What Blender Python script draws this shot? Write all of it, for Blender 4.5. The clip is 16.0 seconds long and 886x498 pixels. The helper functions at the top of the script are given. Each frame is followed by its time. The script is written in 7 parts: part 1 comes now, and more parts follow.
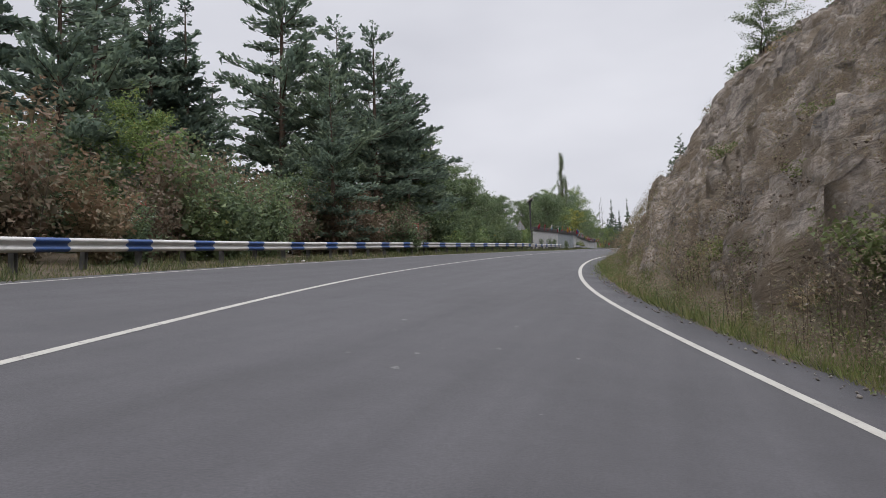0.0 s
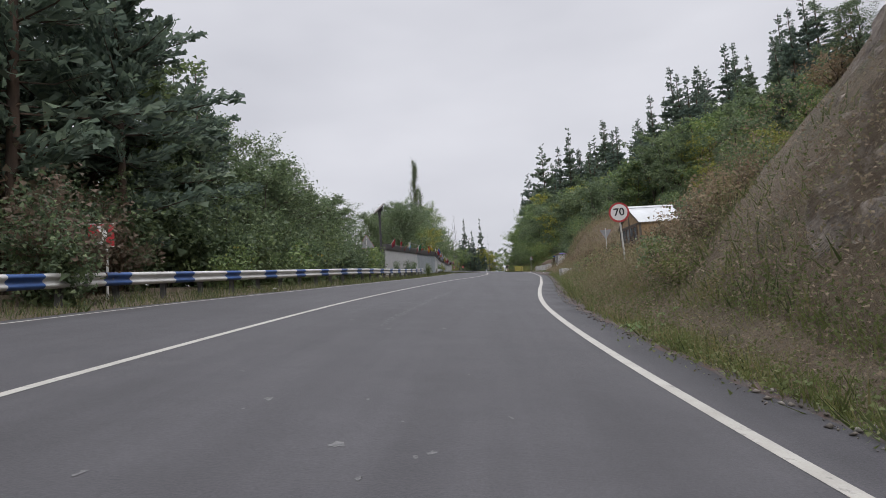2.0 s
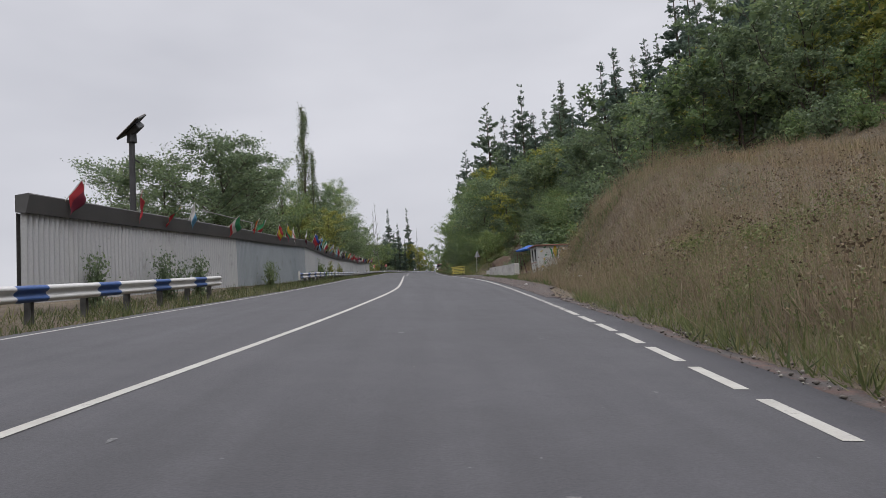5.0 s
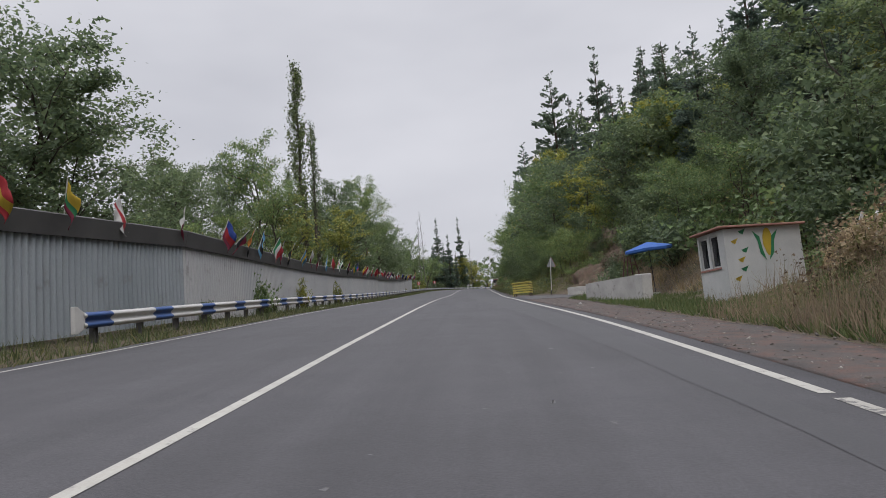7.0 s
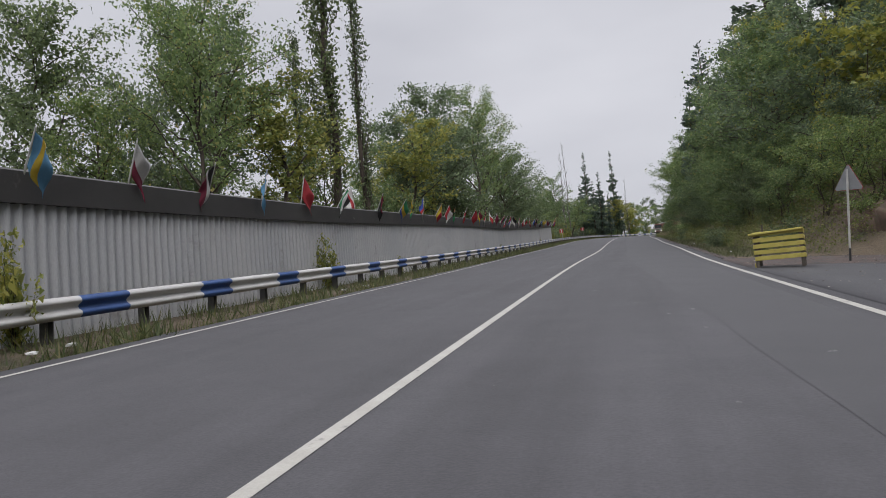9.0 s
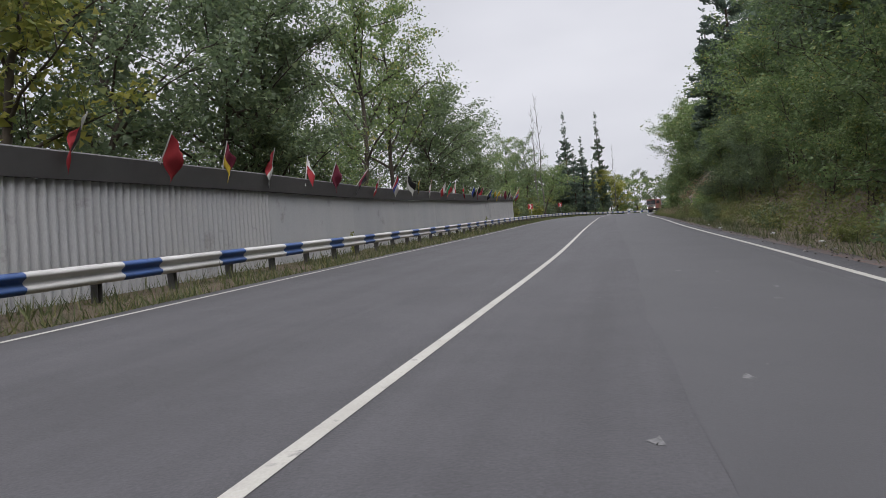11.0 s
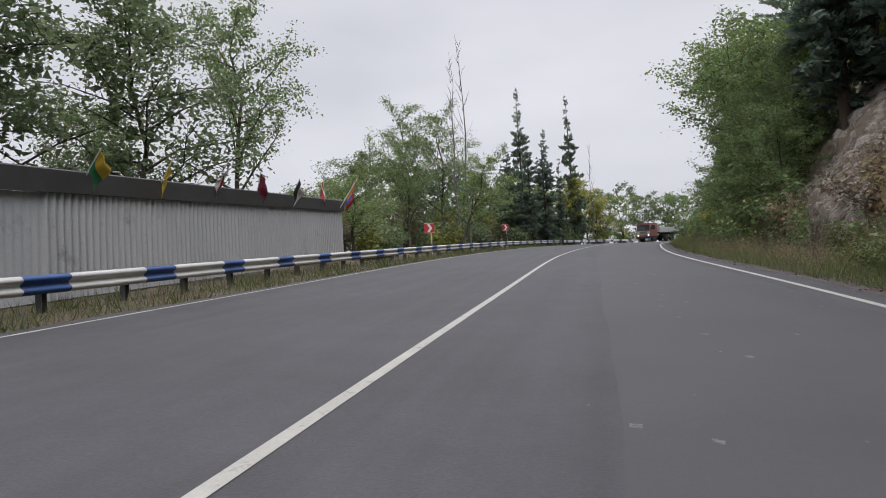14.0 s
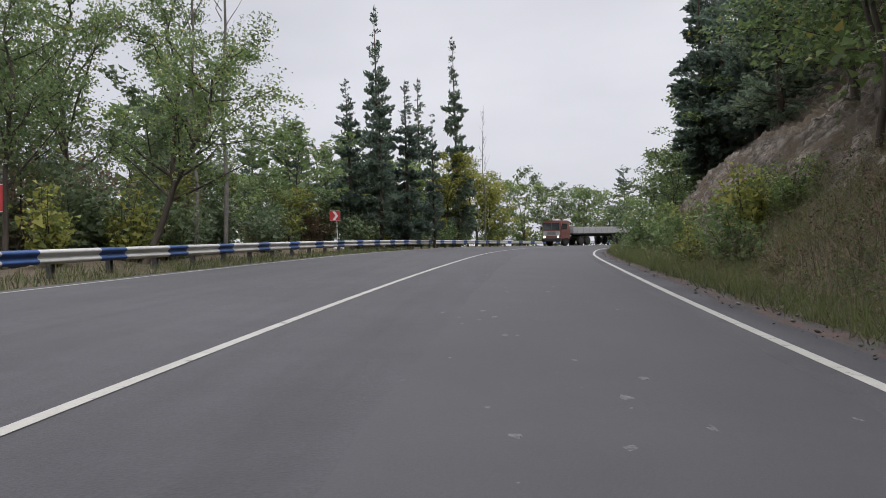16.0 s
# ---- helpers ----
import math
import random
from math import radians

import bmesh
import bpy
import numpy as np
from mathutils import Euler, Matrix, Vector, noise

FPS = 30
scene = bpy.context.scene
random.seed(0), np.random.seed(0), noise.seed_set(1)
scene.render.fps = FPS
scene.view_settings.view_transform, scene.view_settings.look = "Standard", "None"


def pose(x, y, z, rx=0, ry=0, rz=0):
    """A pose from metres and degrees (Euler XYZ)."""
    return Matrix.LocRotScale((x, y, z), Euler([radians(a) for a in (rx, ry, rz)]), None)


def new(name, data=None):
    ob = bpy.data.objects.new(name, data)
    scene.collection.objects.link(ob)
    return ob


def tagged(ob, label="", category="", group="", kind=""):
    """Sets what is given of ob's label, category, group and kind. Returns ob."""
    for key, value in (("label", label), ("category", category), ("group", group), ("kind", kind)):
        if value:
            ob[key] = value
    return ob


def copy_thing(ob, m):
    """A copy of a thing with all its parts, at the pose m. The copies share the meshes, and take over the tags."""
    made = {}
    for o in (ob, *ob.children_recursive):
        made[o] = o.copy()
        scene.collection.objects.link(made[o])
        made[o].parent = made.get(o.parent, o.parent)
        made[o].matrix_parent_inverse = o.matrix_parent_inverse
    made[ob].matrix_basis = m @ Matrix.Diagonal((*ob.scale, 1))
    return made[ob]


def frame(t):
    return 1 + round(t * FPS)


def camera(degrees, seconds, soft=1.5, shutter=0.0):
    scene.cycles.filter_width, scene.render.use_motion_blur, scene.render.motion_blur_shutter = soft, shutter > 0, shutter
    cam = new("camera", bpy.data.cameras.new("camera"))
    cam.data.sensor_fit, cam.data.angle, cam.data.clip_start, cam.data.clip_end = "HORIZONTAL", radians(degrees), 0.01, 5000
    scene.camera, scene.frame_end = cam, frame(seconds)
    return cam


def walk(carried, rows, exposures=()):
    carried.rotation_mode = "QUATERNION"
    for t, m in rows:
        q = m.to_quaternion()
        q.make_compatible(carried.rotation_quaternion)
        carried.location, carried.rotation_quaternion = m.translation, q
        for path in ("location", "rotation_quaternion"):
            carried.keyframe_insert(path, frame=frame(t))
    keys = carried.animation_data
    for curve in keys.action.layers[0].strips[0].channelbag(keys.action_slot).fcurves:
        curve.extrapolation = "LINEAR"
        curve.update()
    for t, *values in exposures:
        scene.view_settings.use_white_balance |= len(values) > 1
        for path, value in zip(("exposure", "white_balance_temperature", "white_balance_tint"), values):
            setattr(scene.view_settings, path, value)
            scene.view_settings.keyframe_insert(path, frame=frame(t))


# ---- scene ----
cam = camera(64.9, 16.0, soft=0.7, shutter=0.015)
METRES, EYE, TURN = 220.0, 1.2, 16.0
ROWS = [
    (0.0, 0.0000, 0.0000, 0.0000, 0.20, 4.63, 1.88),
    (0.5, 0.0009, 0.0276, 0.0024, -2.32, 5.32, 2.64),
    (1.0, 0.0032, 0.0554, 0.0048, -5.44, 5.18, 2.91),
    (1.5, 0.0072, 0.0835, 0.0072, -9.01, 5.28, 3.47),
    (2.0, 0.0126, 0.1124, 0.0099, -12.20, 5.98, 3.89),
    (2.5, 0.0194, 0.1415, 0.0125, -15.54, 5.69, 3.80),
    (3.0, 0.0276, 0.1696, 0.0150, -17.46, 5.26, 3.81),
    (3.5, 0.0369, 0.1983, 0.0175, -18.20, 5.04, 4.09),
    (4.0, 0.0469, 0.2273, 0.0199, -18.91, 4.57, 4.05),
    (6.5, 0.0927, 0.3613, 0.0297, -14.31, 7.05, 4.62),
    (7.0, 0.1018, 0.3894, 0.0320, -13.10, 7.08, 4.93),
    (7.5, 0.1102, 0.4176, 0.0344, -10.90, 7.22, 4.29),
    (8.0, 0.1174, 0.4459, 0.0370, -5.07, 6.77, 3.96),
    (8.5, 0.1247, 0.4741, 0.0392, -1.65, 5.62, 4.36),
    (9.0, 0.1319, 0.5026, 0.0412, -0.65, 3.82, 4.89),
    (11.5, 0.1749, 0.6615, 0.0519, -2.67, 1.64, 4.23),
    (12.0, 0.1847, 0.6959, 0.0543, -3.56, 2.84, 4.07),
    (12.5, 0.1944, 0.7297, 0.0567, -3.59, 3.27, 4.18),
    (13.0, 0.2039, 0.7630, 0.0591, -3.68, 3.24, 4.81),
    (13.5, 0.2134, 0.7958, 0.0613, -3.52, 3.59, 4.46),
    (14.0, 0.2229, 0.8282, 0.0636, -3.76, 3.49, 3.44),
    (14.5, 0.2326, 0.8607, 0.0660, -5.06, 3.32, 2.80),
    (15.0, 0.2430, 0.8936, 0.0685, -6.83, 3.35, 2.30),
    (15.5, 0.2537, 0.9262, 0.0708, -8.86, 3.01, 1.96),
    (16.0, 0.2653, 0.9591, 0.0730, -11.98, 2.62, 1.78),
]
walk(cam, [(t, pose(0, 0, EYE, 0, 0, TURN) @ pose(METRES * x, METRES * y, METRES * z, 90 + pitch, roll, yaw)) for t, x, y, z, yaw, pitch, roll in ROWS],
     exposures=[(0.0, 0.1, 6400, 12.0), (1.2, 0.1, 6400, 12.0), (2.6, 0.0, 6400, 12.0), (6.4, -0.04, 6400, 12.0), (9.0, -0.06, 6400, 12.0), (11.0, 0.12, 6400, 12.0), (16.0, 0.12, 6400, 12.0)])

# ---- overcast sky and soft sun ----
SUN_ELEV, SUN_TURN = radians(48), radians(150)
world = bpy.data.worlds.new("overcast_sky")
scene.world = world
world.use_nodes = True
wn, wl = world.node_tree.nodes, world.node_tree.links
wn.clear()
w_out = wn.new("ShaderNodeOutputWorld")
w_bg = wn.new("ShaderNodeBackground")
w_sky = wn.new("ShaderNodeTexSky")
w_sky.sky_type, w_sky.sun_disc = "NISHITA", False
w_sky.sun_elevation, w_sky.sun_rotation = SUN_ELEV, SUN_TURN
w_sky.dust_density, w_sky.air_density = 4.0, 1.0
w_bg.inputs["Strength"].default_value = 0.1
w_co = wn.new("ShaderNodeTexCoord")
w_sep = wn.new("ShaderNodeSeparateXYZ")
w_map = wn.new("ShaderNodeMapping")
w_map.inputs["Scale"].default_value = (1.4, 1.4, 3.6)
w_noise = wn.new("ShaderNodeTexNoise")
w_noise.inputs["Scale"].default_value, w_noise.inputs["Detail"].default_value = 1.6, 4.0
w_noise.inputs["Roughness"].default_value = 0.45
w_cloud = wn.new("ShaderNodeValToRGB")
w_cloud.color_ramp.elements[0].position, w_cloud.color_ramp.elements[0].color = 0.32, (5.9, 5.98, 6.38, 1)
w_cloud.color_ramp.elements[1].position, w_cloud.color_ramp.elements[1].color = 0.68, (7.5, 7.55, 7.9, 1)
w_zen = wn.new("ShaderNodeMapRange")
w_zen.inputs["From Min"].default_value, w_zen.inputs["From Max"].default_value = 0.46, 0.95
w_zen.inputs["To Min"].default_value, w_zen.inputs["To Max"].default_value = 1.0, 4.3
w_mul = wn.new("ShaderNodeVectorMath")
w_mul.operation = "SCALE"
w_mix = wn.new("ShaderNodeMix")
w_mix.data_type = "RGBA"
w_mix.inputs["Factor"].default_value = 0.94
wl.new(w_co.outputs["Generated"], w_map.inputs["Vector"])
wl.new(w_map.outputs["Vector"], w_noise.inputs["Vector"])
wl.new(w_noise.outputs["Fac"], w_cloud.inputs["Fac"])
wl.new(w_co.outputs["Generated"], w_sep.inputs["Vector"])
wl.new(w_sep.outputs["Z"], w_zen.inputs["Value"])
wl.new(w_cloud.outputs["Color"], w_mul.inputs[0])
wl.new(w_zen.outputs["Result"], w_mul.inputs["Scale"])
wl.new(w_sky.outputs["Color"], w_mix.inputs["A"])
wl.new(w_mul.outputs["Vector"], w_mix.inputs["B"])
wl.new(w_mix.outputs["Result"], w_bg.inputs["Color"])
wl.new(w_bg.outputs["Background"], w_out.inputs["Surface"])
sun = new("sun", bpy.data.lights.new("sun", "SUN"))
sun.data.energy, sun.data.angle, sun.data.color = 1.1, radians(25), (1.0, 0.96, 0.9)
sun.rotation_euler = (radians(90) - SUN_ELEV, 0, math.pi - SUN_TURN)


# ---- materials ----
def ramp(nt, stops, src):
    r = nt.nodes.new("ShaderNodeValToRGB")
    els = r.color_ramp.elements
    while len(els) < len(stops):
        els.new(0.5)
    for el, (p, c) in zip(els, stops):
        el.position, el.color = p, (*c, 1)
    nt.links.new(src, r.inputs["Fac"])
    return r.outputs["Color"]


def noise_tex(nt, scale, detail=6.0, rough=0.6, stretch=(1, 1, 1)):
    co = nt.nodes.new("ShaderNodeTexCoord")
    mp = nt.nodes.new("ShaderNodeMapping")
    mp.inputs["Scale"].default_value = stretch
    n = nt.nodes.new("ShaderNodeTexNoise")
    n.inputs["Scale"].default_value, n.inputs["Detail"].default_value, n.inputs["Roughness"].default_value = scale, detail, rough
    nt.links.new(co.outputs["Object"], mp.inputs["Vector"])
    nt.links.new(mp.outputs["Vector"], n.inputs["Vector"])
    return n.outputs["Fac"]


def mixc(nt, fac, a, b, mode="MIX"):
    m = nt.nodes.new("ShaderNodeMix")
    m.data_type, m.blend_type = "RGBA", mode
    for sock, v in (("Factor", fac), ("A", a), ("B", b)):
        if isinstance(v, (int, float)):
            m.inputs[sock].default_value = v
        elif isinstance(v, tuple):
            m.inputs[sock].default_value = (*v, 1)
        else:
            nt.links.new(v, m.inputs[sock])
    return m.outputs["Result"]


def blank(name):
    m = bpy.data.materials.new(name)
    m.use_nodes = True
    nt = m.node_tree
    return m, nt, nt.nodes["Principled BSDF"]


def bump(nt, bsdf, height, strength=0.3, dist=0.02):
    b = nt.nodes.new("ShaderNodeBump")
    b.inputs["Strength"].default_value, b.inputs["Distance"].default_value = strength, dist
    nt.links.new(height, b.inputs["Height"])
    nt.links.new(b.outputs["Normal"], bsdf.inputs["Normal"])


DULL = 0.8  # lowers every surface() colour alike, to balance the stronger sky and sun


def surface(name, stops, scale=4.0, rough=0.8, metal=0.0, grain=60.0, bumpy=0.25, wear=None, stretch=(1, 1, 1), spread=0.0):
    """A painted, stone or wood surface: two scales of noise, fine relief, and wear of its own colour and amount."""
    m, nt, bs = blank(name)
    stops = [(at, tuple(DULL * c for c in rgb)) for at, rgb in stops]
    col = ramp(nt, stops, noise_tex(nt, scale, stretch=stretch))
    fine = noise_tex(nt, grain, 4.0, stretch=stretch)
    col = mixc(nt, 0.35, col, ramp(nt, [(0.3, (0.55, 0.55, 0.55)), (0.7, (1, 1, 1))], fine), "MULTIPLY")
    if wear:
        colour, low, high = wear
        colour = tuple(DULL * c for c in colour)
        mask = ramp(nt, [(low, (0, 0, 0)), (high, (1, 1, 1))], noise_tex(nt, scale * 2.3, 10.0, 0.7))
        col = mixc(nt, mask, col, colour)
    if spread:
        oi = nt.nodes.new("ShaderNodeObjectInfo")
        col = mixc(nt, spread, col, ramp(nt, [(0, (0.45, 0.45, 0.45)), (1, (1, 1, 1))], oi.outputs["Random"]), "MULTIPLY")
    nt.links.new(col, bs.inputs["Base Color"])
    bs.inputs["Roughness"].default_value, bs.inputs["Metallic"].default_value = rough, metal
    bump(nt, bs, fine, bumpy, 0.01)
    return m


def leafy(name, stops, gloss=0.5, through_light=0.4, tint=0.35, drift=0.0):
    """Leaves: every leaf of its own shade, whole plants of slightly different green, some light passing through; drift: how far neighbours share a shade."""
    m, nt, bs = blank(name)
    geo = nt.nodes.new("ShaderNodeNewGeometry")
    pick = geo.outputs["Random Per Island"]
    if drift:
        spread = nt.nodes.new("ShaderNodeMapRange")
        spread.inputs["From Min"].default_value, spread.inputs["From Max"].default_value = 0.3, 0.7
        nt.links.new(noise_tex(nt, 0.9, 4.0, 0.6), spread.inputs["Value"])
        mix = nt.nodes.new("ShaderNodeMix")
        mix.inputs["Factor"].default_value = drift
        nt.links.new(pick, mix.inputs["A"])
        nt.links.new(spread.outputs["Result"], mix.inputs["B"])
        pick = mix.outputs["Result"]
    col = ramp(nt, stops, pick)
    oi = nt.nodes.new("ShaderNodeObjectInfo")
    col = mixc(nt, tint, col, ramp(nt, [(0, (0.5, 0.55, 0.6)), (0.5, (1, 1, 1)), (1, (1.25, 1.15, 0.7))], oi.outputs["Random"]), "MULTIPLY")
    nt.links.new(col, bs.inputs["Base Color"])
    bs.inputs["Roughness"].default_value = gloss
    tr = nt.nodes.new("ShaderNodeBsdfTranslucent")
    nt.links.new(col, tr.inputs["Color"])
    ad = nt.nodes.new("ShaderNodeMixShader")
    ad.inputs["Fac"].default_value = through_light
    nt.links.new(bs.outputs["BSDF"], ad.inputs[1])
    nt.links.new(tr.outputs["BSDF"], ad.inputs[2])
    nt.links.new(ad.outputs["Shader"], nt.nodes["Material Output"].inputs["Surface"])
    return m


def asphalt_material():
    m, nt, bs = blank("asphalt")
    big = ramp(nt, [(0.3, (0.0425, 0.041, 0.0445)), (0.7, (0.0545, 0.0525, 0.0575))], noise_tex(nt, 0.35, 5.0))
    streak = ramp(nt, [(0.3, (0.78, 0.78, 0.78)), (0.68, (1.12, 1.12, 1.12))], noise_tex(nt, 1.0, 4.0, 0.6, (2.2, 0.06, 1)))
    col = mixc(nt, 0.9, big, streak, "MULTIPLY")
    blot = ramp(nt, [(0.36, (0.84, 0.84, 0.85)), (0.62, (1.05, 1.05, 1.05))], noise_tex(nt, 1.7, 8.0, 0.7))
    col = mixc(nt, 0.8, col, blot, "MULTIPLY")
    fine = noise_tex(nt, 55.0, 3.0)
    col = mixc(nt, 0.6, col, ramp(nt, [(0.3, (0.55, 0.55, 0.55)), (0.7, (1.22, 1.22, 1.22))], fine), "MULTIPLY")
    nt.links.new(col, bs.inputs["Base Color"])
    bs.inputs["Roughness"].default_value = 0.82
    bump(nt, bs, fine, 0.5, 0.008)
    return m


def ground_material():
    m, nt, bs = blank("dry_grass_soil")
    col = ramp(nt, [(0.3, (0.06, 0.064, 0.03)), (0.45, (0.115, 0.09, 0.058)), (0.6, (0.14, 0.108, 0.074)), (0.75, (0.085, 0.08, 0.042))], noise_tex(nt, 0.55, 8.0, 0.65))
    fine = noise_tex(nt, 9.0, 8.0, 0.75)
    col = mixc(nt, 0.7, col, ramp(nt, [(0.3, (0.4, 0.38, 0.35)), (0.7, (1.2, 1.15, 1.05))], fine), "MULTIPLY")
    nt.links.new(col, bs.inputs["Base Color"])
    bs.inputs["Roughness"].default_value = 0.95
    bump(nt, bs, fine, 0.9, 0.12)
    return m


def rock_material():
    m, nt, bs = blank("rock")
    col = ramp(nt, [(0.3, (0.145, 0.125, 0.11)), (0.48, (0.23, 0.205, 0.182)), (0.6, (0.32, 0.288, 0.256)), (0.76, (0.22, 0.165, 0.13))], noise_tex(nt, 1.3, 12.0, 0.75))
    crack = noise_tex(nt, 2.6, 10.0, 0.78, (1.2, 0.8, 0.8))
    co = nt.nodes.new("ShaderNodeTexCoord")
    dip = nt.nodes.new("ShaderNodeMapping")
    dip.vector_type = "TEXTURE"
    dip.inputs["Rotation"].default_value = (radians(-40), radians(12), 0)
    dip.inputs["Scale"].default_value = (1.3, 2.0, 0.22)
    bed = nt.nodes.new("ShaderNodeTexNoise")
    bed.inputs["Scale"].default_value, bed.inputs["Detail"].default_value, bed.inputs["Roughness"].default_value = 1.6, 9.0, 0.72
    nt.links.new(co.outputs["Object"], dip.inputs["Vector"])
    nt.links.new(dip.outputs["Vector"], bed.inputs["Vector"])
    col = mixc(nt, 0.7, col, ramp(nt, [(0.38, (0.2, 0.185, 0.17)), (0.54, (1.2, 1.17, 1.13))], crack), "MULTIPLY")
    # the bump's own noise sets the tone: low parts darker, high parts paler
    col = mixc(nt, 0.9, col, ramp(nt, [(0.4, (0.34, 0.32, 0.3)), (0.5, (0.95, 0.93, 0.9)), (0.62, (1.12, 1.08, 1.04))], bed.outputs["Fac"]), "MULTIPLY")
    moss = ramp(nt, [(0.47, (0, 0, 0)), (0.55, (1, 1, 1))], noise_tex(nt, 0.7, 12.0, 0.78))
    col = mixc(nt, moss, col, (0.13, 0.1, 0.068))
    nt.links.new(col, bs.inputs["Base Color"])
    bs.inputs["Roughness"].default_value = 0.9
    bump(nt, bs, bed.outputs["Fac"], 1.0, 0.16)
    return m


M_ASPHALT, M_GROUND, M_ROCK = asphalt_material(), ground_material(), rock_material()
M_EARTH = surface("red_brown_earth", [(0.3, (0.085, 0.055, 0.04)), (0.5, (0.14, 0.092, 0.064)), (0.7, (0.2, 0.145, 0.1))], 1.6, 0.95, grain=20.0, bumpy=0.8, wear=((0.09, 0.08, 0.045), 0.5, 0.62))
M_LINE = surface("road_paint", [(0.3, (0.38, 0.365, 0.325)), (0.7, (0.48, 0.465, 0.42))], 3.0, 0.7, wear=((0.12, 0.117, 0.12), 0.58, 0.7))
M_LINE_WORN = surface("worn_road_paint", [(0.3, (0.34, 0.325, 0.29)), (0.7, (0.45, 0.435, 0.39))], 4.0, 0.75, wear=((0.1, 0.095, 0.095), 0.49, 0.54))
M_GRAVEL = surface("gravel_shoulder", [(0.3, (0.042, 0.037, 0.035)), (0.7, (0.09, 0.077, 0.07))], 1.3, 0.95, grain=34.0, bumpy=1.0, wear=((0.105, 0.06, 0.047), 0.46, 0.62))
M_TAR = surface("tar_patch", [(0.3, (0.050, 0.049, 0.053)), (0.7, (0.063, 0.061, 0.066))], 0.7, 0.78)
M_CHIP = surface("pale_road_chip", [(0.35, (0.09, 0.088, 0.09)), (0.65, (0.21, 0.206, 0.206))], 30.0, 0.9)
M_WHITE_RAIL = surface("white_rail_paint", [(0.3, (0.52, 0.51, 0.49)), (0.7, (0.68, 0.67, 0.65))], 1.5, 0.55, wear=((0.22, 0.19, 0.16), 0.66, 0.74))
M_BLUE_RAIL = surface("blue_rail_paint", [(0.3, (0.018, 0.06, 0.2)), (0.7, (0.03, 0.095, 0.3))], 1.5, 0.55, wear=((0.1, 0.1, 0.12), 0.68, 0.76))
M_POST = surface("dark_steel_post", [(0.3, (0.06, 0.06, 0.06)), (0.7, (0.13, 0.125, 0.12))], 6.0, 0.7, wear=((0.12, 0.06, 0.035), 0.6, 0.7))
M_SHEET = surface("grey_sheet_metal", [(0.3, (0.436, 0.450, 0.465)), (0.7, (0.528, 0.528, 0.528))], 0.5, 0.55, 0.0, wear=((0.24, 0.23, 0.22), 0.58, 0.72), stretch=(1, 1, 0.25), spread=0.12)
M_SHEET_BLUE = surface("blue_grey_sheet_metal", [(0.3, (0.26, 0.295, 0.32)), (0.7, (0.35, 0.385, 0.41))], 0.5, 0.55, 0.0, wear=((0.2, 0.2, 0.21), 0.58, 0.72), stretch=(1, 1, 0.25), spread=0.12)
M_CAP = surface("dark_cap_sheet", [(0.3, (0.072, 0.07, 0.07)), (0.7, (0.105, 0.102, 0.1))], 0.8, 0.7, wear=((0.2, 0.195, 0.19), 0.66, 0.78))
M_BARK = surface("bark", [(0.3, (0.045, 0.036, 0.028)), (0.7, (0.11, 0.09, 0.07))], 3.0, 0.95, grain=25.0, bumpy=0.9, stretch=(1, 1, 0.25))
M_PINE_BARK = surface("pine_bark", [(0.3, (0.05, 0.036, 0.028)), (0.7, (0.13, 0.085, 0.06))], 3.0, 0.95, grain=25.0, bumpy=0.9, stretch=(1, 1, 0.25))
M_DEAD = surface("dead_wood", [(0.3, (0.12, 0.11, 0.1)), (0.7, (0.22, 0.2, 0.18))], 5.0, 0.95)
M_STALK = leafy("withered_stalks", [(0, (0.05, 0.036, 0.026)), (0.5, (0.1, 0.072, 0.05)), (0.9, (0.16, 0.12, 0.08)), (1, (0.3, 0.28, 0.24))], 0.85, 0.2)
M_STONE = leafy("loose_stones", [(0, (0.06, 0.053, 0.048)), (0.7, (0.115, 0.1, 0.09)), (1, (0.24, 0.225, 0.21))], 0.9, 0.0)
M_PINE = leafy("pine_needles", [(0, (0.090, 0.126, 0.101)), (0.6, (0.154, 0.206, 0.154)), (1, (0.216, 0.276, 0.186))], 0.7, 0.48)
M_SPRUCE = leafy("spruce_needles", [(0, (0.066, 0.095, 0.079)), (0.6, (0.110, 0.156, 0.121)), (1, (0.165, 0.215, 0.152))], 0.7, 0.42)
M_LEAF = leafy("green_leaves", [(0, (0.094, 0.144, 0.057)), (0.6, (0.159, 0.230, 0.086)), (0.93, (0.230, 0.299, 0.115)), (1, (0.354, 0.301, 0.092))], 0.6, 0.45)
M_LEAF_DARK = leafy("dark_green_leaves", [(0, (0.081, 0.115, 0.067)), (0.6, (0.129, 0.178, 0.092)), (1, (0.190, 0.241, 0.113))], 0.6, 0.48)
M_LEAF_YELLOW = leafy("yellowing_leaves", [(0, (0.13, 0.17, 0.045)), (0.5, (0.22, 0.24, 0.06)), (1, (0.36, 0.34, 0.075))], 0.6, 0.45)
M_LEAF_POPLAR = leafy("poplar_leaves", [(0, (0.06, 0.09, 0.045)), (0.6, (0.105, 0.142, 0.065)), (1, (0.165, 0.2, 0.09))], 0.6, 0.4)
M_LEAF_RUST = leafy("rusty_leaves", [(0, (0.096, 0.098, 0.060)), (0.4, (0.154, 0.126, 0.084)), (0.75, (0.204, 0.134, 0.096)), (1, (0.132, 0.168, 0.074))], 0.65, 0.45, drift=0.65)
M_GRASS = leafy("verge_grass", [(0, (0.045, 0.066, 0.024)), (0.65, (0.088, 0.108, 0.042)), (1, (0.18, 0.165, 0.08))], 0.7, 0.35)
